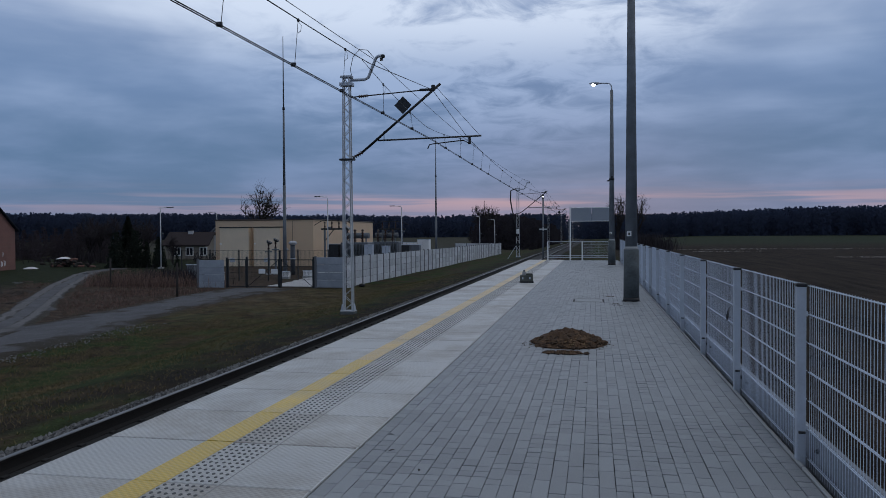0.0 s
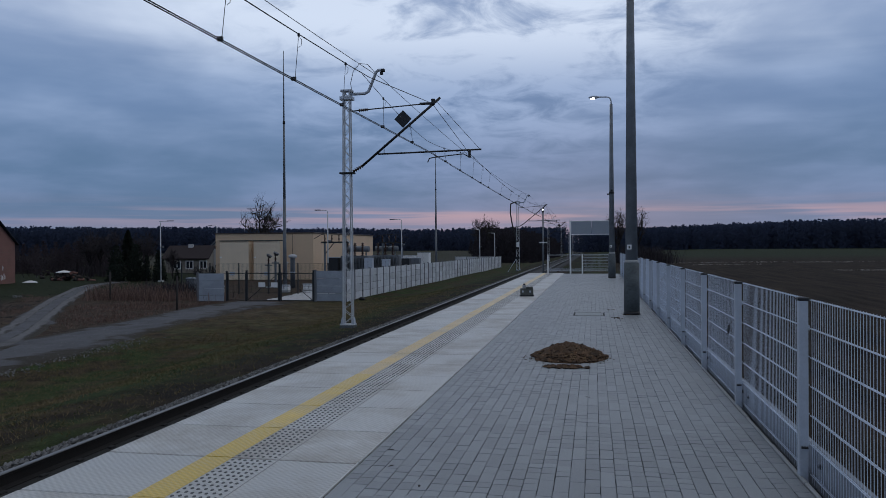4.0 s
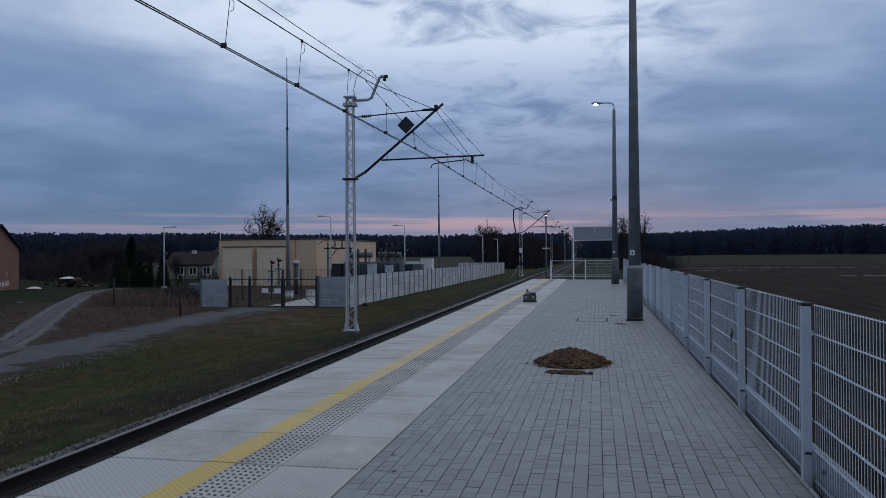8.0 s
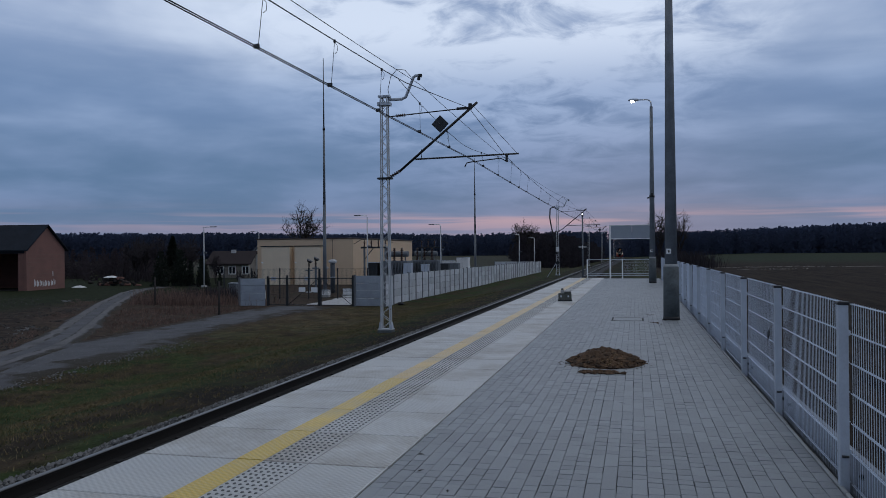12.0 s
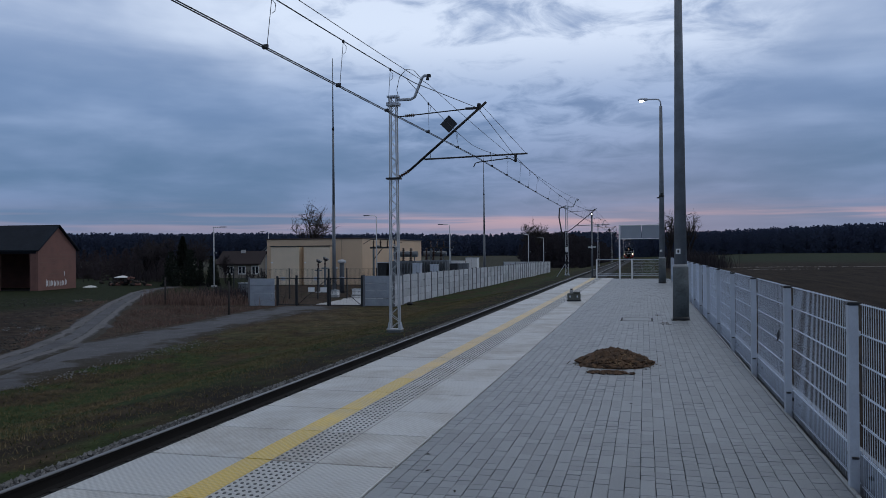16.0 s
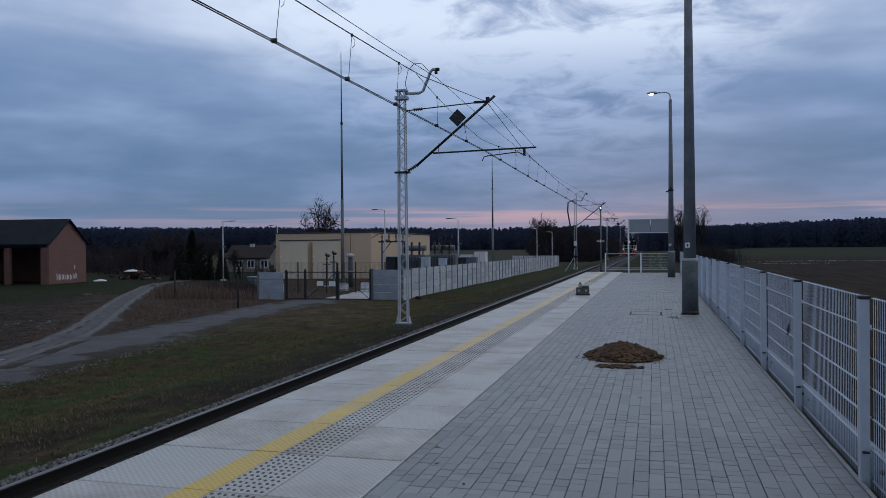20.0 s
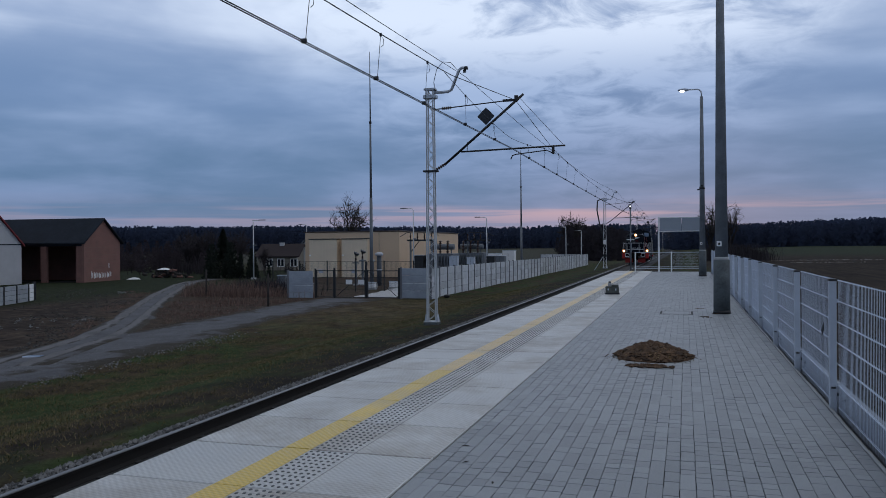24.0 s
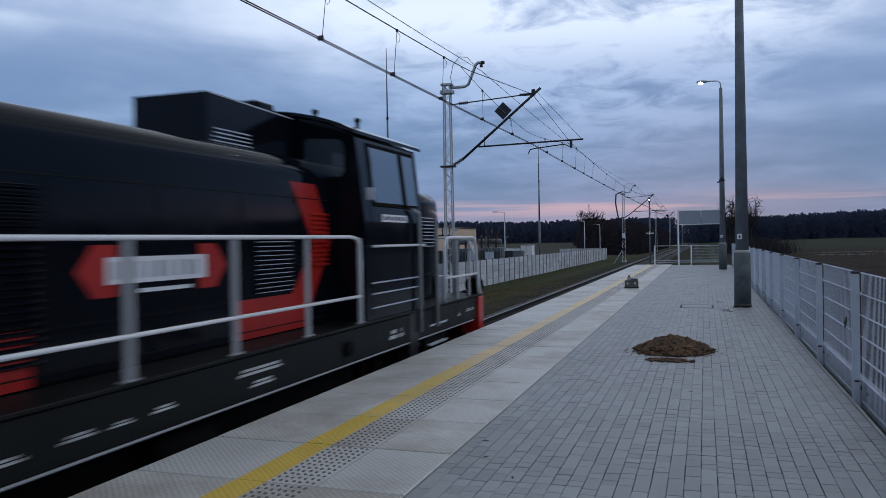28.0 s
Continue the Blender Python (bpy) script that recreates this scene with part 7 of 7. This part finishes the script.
prof = hood_profile(0.95, 3.43)
hood = lp("long_hood", shell(prof, [(0.66, 0.055), (0.68, 0.02), (0.73, 0.004), (0.80, 0.0), (0.84, 0.0), (4.4, 0.0), (7.86, 0.0), (7.90, 0.0)]), LOCO_BLACK, label="glossy black long engine hood")
for sx in (-1, 1):
    X = sx * 0.951
    # seams and hinges
    for z in (1.42, 2.86):
        lp("seam", G().box(min(X, X + sx * 0.006), 0.9, z, max(X, X + sx * 0.006), 7.85, z + 0.012), LOCO_GREY, hood)
    for y in (0.88, 1.9, 3.4, 4.6, 5.9, 7.0):
        lp("door_gap", G().box(min(X, X + sx * 0.004), y, 1.45, max(X, X + sx * 0.004), y + 0.010, 2.85), LOCO_UNDER, hood)

    def flat(name, outline, mt, t=0.004, label=""):
        """A painted field on the hood's side, as a thin sheet."""
        lp(name, G().prism([(y, z) for y, z in outline], 0, X, X + sx * t), mt, hood, label)
    flat("red_chevron", [(1.80, 3.05), (2.36, 3.05), (1.60, 2.20), (2.00, 1.76), (3.24, 1.76), (3.24, 1.35), (1.46, 1.35), (1.04, 2.12)], LOCO_RED, label="red painted chevron")
    flat("red_chevron", [(6.90, 3.05), (7.48, 3.05), (7.90, 2.35), (7.16, 1.35), (5.72, 1.35), (5.72, 1.76), (6.90, 1.76), (7.42, 2.32)], LOCO_RED, label="red painted chevron")
    flat("logo_field", [(3.84, 1.93), (4.10, 1.93), (4.10, 2.04), (3.99, 2.14), (4.10, 2.24), (4.10, 2.35), (3.84, 2.35), (3.66, 2.14)], LOCO_RED, label="red arrow shape")
    flat("logo_field", [(5.43, 1.93), (5.17, 1.93), (5.17, 2.04), (5.28, 2.14), (5.17, 2.24), (5.17, 2.35), (5.43, 2.35), (5.61, 2.14)], LOCO_RED, label="red arrow shape")
    flat("logo_plate", [(3.98, 2.03), (5.28, 2.03), (5.28, 2.25), (3.98, 2.25)], LOCO_WHITE, 0.008, "white plate with illegible lettering")
    for i in range(9):
        y = 4.05 + 0.132 * i
        w = (0.05, 0.07, 0.04)[i % 3]
        lp("letter_bar", G().box(min(X + sx * 0.008, X + sx * 0.010), y, 2.07, max(X + sx * 0.008, X + sx * 0.010), y + w, 2.21), SIGNGREY, hood)
    flat("small_caption", [(4.35, 1.945), (5.05, 1.945), (5.05, 1.98), (4.35, 1.98)], LOCO_WHITE, 0.006)
    # louvres
    for y0, y1, z0, z1, n, mt in ((0.90, 1.72, 2.06, 2.82, 15, LOCO_BLACK), (2.05, 2.66, 1.50, 2.80, 24, LOCO_BLACK), (2.74, 3.32, 1.50, 2.80, 24, LOCO_BLACK), (6.12, 6.86, 1.80, 2.44, 13, LOCO_BLACK), (7.36, 7.80, 2.05, 2.72, 12, LOCO_RED)):
        for i in range(n):
            z = z0 + (z1 - z0) * i / n
            d = (z1 - z0) / n
            lp("louvre", G().prism([(X + sx * 0.004, z), (X + sx * 0.030, z + 0.012), (X + sx * 0.030, z + 0.018), (X + sx * 0.004, z + d * 0.75)], 1, y0, y1) , mt, hood)
            # highlight on each slat's edge, put in as a bright strip
            if y0 < 1 or 5 < y0 < 7:
                lp("louvre_edge", G().box(min(X + sx * 0.029, X + sx * 0.034), y0, z + 0.011, max(X + sx * 0.029, X + sx * 0.034), y1, z + 0.019), ZINC, hood, "louvre edge made bright for its highlight")
    lp("yellow_tag", G().box(min(X * 0.93, X * 0.93 + sx * 0.02), 1.95, 2.94, max(X * 0.93, X * 0.93 + sx * 0.02), 2.2, 3.03), YELLOW, hood)
    for y in (1.4, 4.1):
        lp("lifting_eye", G().cyl((sx * 0.72, y, 3.22), (sx * 0.72, y + 0.12, 3.22), 0.035, n=8), LOCO_GREY, hood)
# hood front: emblem, ring, number bars, top lamp
lp("wing_emblem", G().prism([(-0.47, 3.02), (-0.30, 2.98), (-0.22, 2.93), (-0.12, 2.91), (0.0, 2.88), (0.12, 2.91), (0.22, 2.93), (0.30, 2.98), (0.47, 3.02), (0.14, 3.05), (0.08, 3.08), (-0.08, 3.08), (-0.14, 3.05)], 1, 0.668, 0.652), LOCO_WHITE, hood, "plain white winged emblem")
ring = G()
edge = [(math.cos(2 * math.pi * i / 24), math.sin(2 * math.pi * i / 24)) for i in range(24)]
ring.add([(kx * c, y, 2.61 + kz * s) for y in (0.660, 0.654) for kx, kz in ((0.31, 0.15), (0.17, 0.06)) for c, s in edge],
         [(a + i, a + (i + 1) % 24, b + (i + 1) % 24, b + i) for a, b in ((0, 48), (48, 72), (72, 24), (24, 0)) for i in range(24)])
lp("red_ring", ring, LOCO_RED_DULL, hood, "red oval ring")
for i, (x, w) in enumerate(((-0.50, 0.10), (-0.37, 0.11), (-0.23, 0.09), (-0.11, 0.09), (0.02, 0.06), (0.12, 0.09), (0.24, 0.09), (0.36, 0.09), (0.47, 0.08))):
    lp("number_bar", G().box(x, 0.650, 1.76 if i != 4 else 1.80, x + w, 0.658, 1.85 if i != 4 else 1.82), LOCO_WHITE, hood, "white bar in place of the number")
tl = lp("top_headlamp", G().cyl((0, 0.85, 3.30), (0, 0.60, 3.30), 0.17, 0.19, 20), LOCO_BLACK)
lp("lamp_hood", G().tube([(-0.19, 0.58, 3.32), (-0.14, 0.56, 3.45), (0, 0.55, 3.50), (0.14, 0.56, 3.45), (0.19, 0.58, 3.32)], 0.014, 6), LOCO_BLACK, tl)
lp("reflector", G().cyl((0, 0.60, 3.30), (0, 0.592, 3.30), 0.165, n=20), HEADLAMP, tl, "glowing amber reflector")
lp("bulb", G().cyl((0.01, 0.60, 3.295), (0.01, 0.5905, 3.295), 0.070, n=16), HEADCORE, tl, "bright lamp bulb")
for y in (1.6, 2.6):
    lp("roof_hatch", G().cbox(-0.45, y, 3.36, 0.45, y + 0.8, 3.445, 0.02), LOCO_BLACK, hood)
sil = lp("exhaust_box", G().prism([(6.02, 3.28), (6.02, 3.97), (7.89, 3.93), (7.89, 3.28)], 0, -0.47, 0.47), LOCO_BLACK, label="black silencer box on the hood")
for sx in (-1, 1):
    for i in range(4):
        lp("slot", G().box(min(sx * 0.47, sx * 0.478), 6.10 + 0.02 * i, 3.45 + 0.045 * i, max(sx * 0.47, sx * 0.478), 6.85, 3.466 + 0.045 * i), ZINC, sil)
    # the box's top-edge highlight is modelled as a thin zinc sliver
    lp("edge_strip", G().prism([(6.03, 3.955), (6.03, 3.973), (7.88, 3.933), (7.88, 3.915)], 0, sx * 0.466, sx * 0.476), ZINC, sil, "pale strip for the highlight on the box edge")
lp("exhaust_outlet", G().cbox(-0.22, 7.38, 3.9, 0.22, 7.82, 4.12, 0.02), LOCO_BLACK, sil)

# cab
def lean(g):
    """Draws what lies above the waist inwards, as the cab's walls do."""
    g.v = [(x - math.copysign(max(0.0, z - 2.6) * 0.12, x), y, z) for x, y, z in g.v]
    return g


arch = [(-1.295, 3.68)] + [(-1.295 + 2.59 * i / 14, 3.68 + 0.31 * math.sin(math.pi * i / 14) ** 0.8) for i in range(1, 14)] + [(1.295, 3.68)]
cab = lp("cab", G().prism([(-1.42, 1.336), (1.42, 1.336), (1.42, 2.6)] + arch[::-1] + [(-1.42, 2.6)], 1, 7.92, 10.02), LOCO_BLACK, label="black driver's cab")
lp("roof", G().prism([(x * 1.04, z + 0.012) for x, z in arch] + [(x * 1.04, z + 0.055) for x, z in arch[::-1]], 1, 7.80, 10.16), LOCO_BLACK, cab)
for x, y in ((0.55, 8.3), (0.75, 9.2)):
    lp("roof_fitting", G().cyl((x, y, 3.8), (x, y, 4.08), 0.03, n=8).ball((x, y, 4.08), 0.05, 0.05, 0.04, 8, 5), LOCO_GREY, cab)
for sx in (-1, 1):
    X = sx * 1.421
    for y0, y1 in ((8.22, 9.28), (9.36, 9.86)):
        w = lp("window", lean(G().cbox(min(X - sx * 0.02, X + sx * 0.02), y0, 2.80, max(X - sx * 0.02, X + sx * 0.02), y1, 3.62, 0.006)), LOCO_UNDER, cab)
        lp("pane", lean(G().cbox(min(X + sx * 0.012, X + sx * 0.026), y0 + 0.05, 2.85, max(X + sx * 0.012, X + sx * 0.026), y1 - 0.05, 3.57, 0.004)), LOCO_GLASS, w)
    lp("name_strip", G().box(min(X, X + sx * 0.005), 8.45, 2.60, max(X, X + sx * 0.005), 9.35, 2.70), LOCO_WHITE, cab, "white strip with illegible lettering")
    for i in range(7):
        lp("letter_bar", G().box(min(X + sx * 0.005, X + sx * 0.007), 8.52 + 0.115 * i, 2.625, max(X + sx * 0.005, X + sx * 0.007), 8.58 + 0.115 * i, 2.675), LOCO_UNDER, cab)
    lp("grab_bar", G().cyl((X + sx * 0.05, 8.05, 2.28), (X + sx * 0.05, 9.95, 2.28), 0.018, n=7), LOCO_WHITE, cab)
    for z in (1.48, 1.66, 1.80):
        lp("vent_line", G().box(min(X, X + sx * 0.012), 8.1, z, max(X, X + sx * 0.012), 9.9, z + 0.018), ZINC, cab)
    lp("door_gap", G().box(min(X, X + sx * 0.003), 8.12, 1.40, max(X, X + sx * 0.003), 8.135, 3.45), LOCO_UNDER, cab)
    for y, k in ((7.918, -1), (10.022, 1)):
        for xa, xb in ((0.56, 1.20),):
            rounded = [(xa, 3.20), (xa + 0.05, 3.13), (xb - 0.05, 3.13), (xb, 3.20), (xb, 3.58), (xb - 0.06, 3.66), (xa + 0.05, 3.70), (xa, 3.64)]
            w = lp("end_window", G().prism([(sx * a, b) for a, b in rounded], 1, y, y + k * 0.015), LOCO_UNDER, cab)
            mx = (xa + xb) / 2
            lp("pane", G().prism([(sx * (mx + (a - mx) * 0.86), 3.47 + (b - 3.47) * 0.88) for a, b in rounded], 1, y + k * 0.015, y + k * 0.022), LOCO_GLASS, w)
    lp("mirror", G().cbox(min(X, X + sx * 0.11), 7.95, 2.86, max(X, X + sx * 0.11), 7.98, 3.02, 0.01), ZINC, cab)
rear = lp("short_hood", shell(hood_profile(0.93, 3.22), [(10.03, 0.0), (12.05, 0.0), (12.15, 0.02), (12.19, 0.08)]), LOCO_BLACK, label="glossy black short hood")
for sx in (-1, 1):
    X = sx * 0.931
    for i in range(9):
        lp("louvre", G().box(min(X, X + sx * 0.02), 11.0, 2.24 + 0.06 * i, max(X, X + sx * 0.02), 12.0, 2.255 + 0.06 * i), ZINC, rear)
lp("rear_lamp", G().cyl((0, 12.05, 3.2), (0, 12.26, 3.2), 0.15, n=16), LOCO_UNDER, rear)
lp("rear_fitting", G().cyl((0.5, 11.9, 3.05), (0.5, 11.9, 3.34), 0.03, n=7), LOCO_GREY, rear)

# lettering on the sill as bars, hatches, brackets
for sx in (-1, 1):
    X = sx * 1.4405
    for y, z, w, h in ((0.75, 1.02, 0.35, 0.24), (1.75, 1.00, 0.45, 0.05), (1.85, 1.08, 0.30, 0.07), (2.4, 1.02, 0.30, 0.05), (3.0, 1.04, 0.3, 0.05), (3.45, 1.04, 0.22, 0.04), (3.9, 1.05, 0.25, 0.05), (5.05, 1.12, 0.75, 0.07), (5.25, 1.0, 0.4, 0.06), (8.6, 1.02, 0.30, 0.13), (8.95, 1.02, 0.16, 0.13), (11.6, 1.05, 0.2, 0.05), (12.1, 1.08, 0.3, 0.05), (12.4, 1.08, 0.2, 0.05)):
        if h > 0.2:
            for i in range(6):
                lp("vent_slat", G().box(min(X, X + sx * 0.006), y, z + 0.045 * i - 0.12, max(X, X + sx * 0.006), y + w, z + 0.018 + 0.045 * i - 0.12), ZINC)
        else:
            for k in range(2):
                lp("lettering_bar", G().box(min(X, X + sx * 0.003), y + 0.06 * k, z + 0.55 * h * k, max(X, X + sx * 0.003), y + w - 0.05 * k, z + 0.55 * h * k + 0.36 * h), LOCO_LETTER, label="pale bar of illegible lettering")
    lp("filler_cap", G().cyl((X, 7.3, 1.08), (X + sx * 0.05, 7.3, 1.08), 0.09, n=12), LOCO_UNDER)
# flat black plates on the sill stand in for the shaded step gaps
for sx in (-1, 1):
    lp("step_recess", G().cbox(min(sx * 1.41, sx * 1.446), 9.34, 0.30, max(sx * 1.41, sx * 1.446), 9.70, 1.332, 0.004), BLACKPLASTIC, label="black plate for the shade of the step gap")
lp("fuel_tank", G().cbox(-1.2, 5.0, 0.32, 1.2, 8.0, 0.815, 0.05), LOCO_UNDER)
for x in (-1.15, 1.15):
    lp("air_tank", G().cyl((x, 4.1, 0.62), (x, 4.9, 0.62), 0.18, n=12), LOCO_UNDER)

# bogies with turning wheelsets
wheelsets = []
for yb in (2.95, 10.1):
    bogie = new("bogie")
    bogie.parent = loco
    bogie.location = (0, yb, 0)
    for x in (-1.05, 1.05):
        lp("side_frame", G().prism([(-1.75, 0.55), (-1.75, 0.72), (-0.8, 0.80), (0.8, 0.80), (1.75, 0.72), (1.75, 0.55), (0.6, 0.48), (-0.6, 0.48)], 0, x - 0.06, x + 0.06), LOCO_UNDER, bogie)
        for dy in (-1.3, 1.3):
            lp("axle_box", G().cbox(x - 0.14, dy - 0.17, 0.40, x + 0.14, dy + 0.17, 0.70, 0.03), LOCO_UNDER, bogie)
        for dy in (-0.5, 0.5):
            lp("spring", G().cyl((x, dy, 0.45), (x, dy, 0.80), 0.10, n=10), LOCO_UNDER, bogie)
    for dy in (-1.3, 1.3):
        ws = G()
        for sx in (-1, 1):
            ws.cyl((sx * 0.69, 0, 0), (sx * 0.825, 0, 0), 0.55, 0.54, 28).cyl((sx * 0.66, 0, 0), (sx * 0.69, 0, 0), 0.575, 0.575, 28)
            ws.cyl((sx * 0.825, 0, 0), (sx * 0.86, 0, 0), 0.42, 0.40, 20).cyl((sx * 0.86, 0, 0), (sx * 0.93, 0, 0), 0.13, 0.11, 12)
            for k in range(6):
                a = math.pi / 3 * k
                ws.cyl((sx * 0.858, 0.28 * math.cos(a), 0.28 * math.sin(a)), (sx * 0.875, 0.28 * math.cos(a), 0.28 * math.sin(a)), 0.05, n=8)
        ws.cyl((-0.7, 0, 0), (0.7, 0, 0), 0.085, n=12)
        ob = lp("wheelset", ws, LOCO_UNDER, bogie, "dark steel wheels on an axle")
        wheelsets.append((ob, dy))

# place of the headlamps along the track, time by time
RUN = [(0.0, 638.0), (3.0, 570.0), (6.0, 502.0), (8.0, 456.5), (11.0, 388.0), (14.0, 318.5), (17.0, 249.0), (20.0, 180.0), (22.0, 135.5), (23.5, 102.8), (25.0, 70.0), (26.0, 47.9), (26.5, 36.5), (27.0, 24.6), (27.5, 12.8), (28.0, 1.0)]


def run_at(t):
    ts, ds = zip(*RUN)
    k = min(max(1, sum(s <= t for s in ts)), len(ts) - 1)
    h = ts[k] - ts[k - 1]

    def slope(i):
        if i in (0, len(ts) - 1):
            j = max(1, i)
            return (ds[j] - ds[j - 1]) / (ts[j] - ts[j - 1])
        return (ds[i + 1] - ds[i - 1]) / (ts[i + 1] - ts[i - 1])
    u = (t - ts[k - 1]) / h
    a, b = slope(k - 1) * h, slope(k) * h
    return (2 * u ** 3 - 3 * u * u + 1) * ds[k - 1] + (u ** 3 - 2 * u * u + u) * a + (3 * u * u - 2 * u ** 3) * ds[k] + (u ** 3 - u * u) * b


def motions():
    rows = []
    for i in range(57):
        t = 0.5 * i
        y = run_at(t)
        (x0, z0), (x1, z1) = track(y + 3), track(y + 10)
        xa = x0 - (x1 - x0) * 3 / 7
        rows.append((t, pose(xa, y, z0 - (z1 - z0) * 3 / 7, math.degrees(math.atan2(z1 - z0, 7)), 0, math.degrees(math.atan2(x0 - x1, 7)))))
    walk(loco, rows)
    begin = run_at(0.0)
    for ob, dy in wheelsets:
        walk(ob, [(k / FPS, pose(0, dy, 0.55, math.degrees((begin - run_at(k / FPS)) / 0.55))) for k in range(28 * FPS + 1)])

# ---- pavers ----
pv = thing("paver_field", pose(0, 0, 0), "grey concrete block pavers laid in rows", "paving", kind="structure")
LENGTHS = (0.11, 0.15, 0.22, 0.34)
meshes = {L: G().cbox(-0.0482, 0.0014, -0.06, 0.0482, L - (0.0045 if L < 0.2 else 0.0015), 0.0, 0.003).mesh("paver", PAVER) for L in LENGTHS}
rest, q = G(), random.Random(21)
x0 = KERB_X + 0.057
for r in range(30):
    x = x0 + 0.1 * r
    if x > 1.215:
        break
    y = START_Y + 0.01 + q.uniform(0, 0.06)
    while y < END_Y - 0.12:
        short = noise.noise((x * 1.5, y * 0.75, 9.0)) > -0.03
        L = q.choices(LENGTHS, (0.42, 0.46, 0.10, 0.02) if short else (0.05, 0.17, 0.34, 0.44))[0]
        L = L if y + L < END_Y - 0.02 else 0.11
        lift = q.uniform(-0.0020, 0.0014)
        inside = abs(x + 0.19) < 0.31 and 17.64 < y + L / 2 < 18.46
        pole = math.hypot(x - 0.762, y + L / 2 - 18.05) < 0.17 or math.hypot(x - 0.775, y + L / 2 - 38.1) < 0.17
        if not (inside or pole):
            if 4.75 < y < 6.55:
                ob = part("paver", meshes[L], PAVER, pv)
                ob.location = (x + q.uniform(-0.0018, 0.0018), y, lift)
            elif y < 26:
                tight = 0.45 + 0.9 * max(0.0, 0.5 + noise.noise((x * 4.0, y * 0.9, 4.0)))
                j0, j1, j2 = tight * q.uniform(0.0005, 0.0024), tight * q.uniform(0.0005, 0.0024), q.uniform(0.0030, 0.0075) if short else q.uniform(0.0008, 0.0030)
                dx = q.uniform(-0.0018, 0.0018)
                rest.cbox(x + dx - 0.05 + j0, y + 0.0004, -0.03, x + dx + 0.05 - j1, y + L - j2, lift, 0.003)
            else:
                rest.add([(x - 0.049, y + 0.001, lift), (x + 0.049, y + 0.001, lift), (x + 0.049, y + L - 0.002, lift), (x - 0.049, y + L - 0.002, lift),
                          (x - 0.049, y + 0.001, -0.02), (x + 0.049, y + 0.001, -0.02), (x + 0.049, y + L - 0.002, -0.02), (x - 0.049, y + L - 0.002, -0.02)],
                         [(0, 1, 2, 3), (0, 4, 5, 1), (1, 5, 6, 2), (2, 6, 7, 3), (3, 7, 4, 0)])
        y += L
part("further_pavers", rest, PAVER, pv)["kind"] = "stuff"

motions()
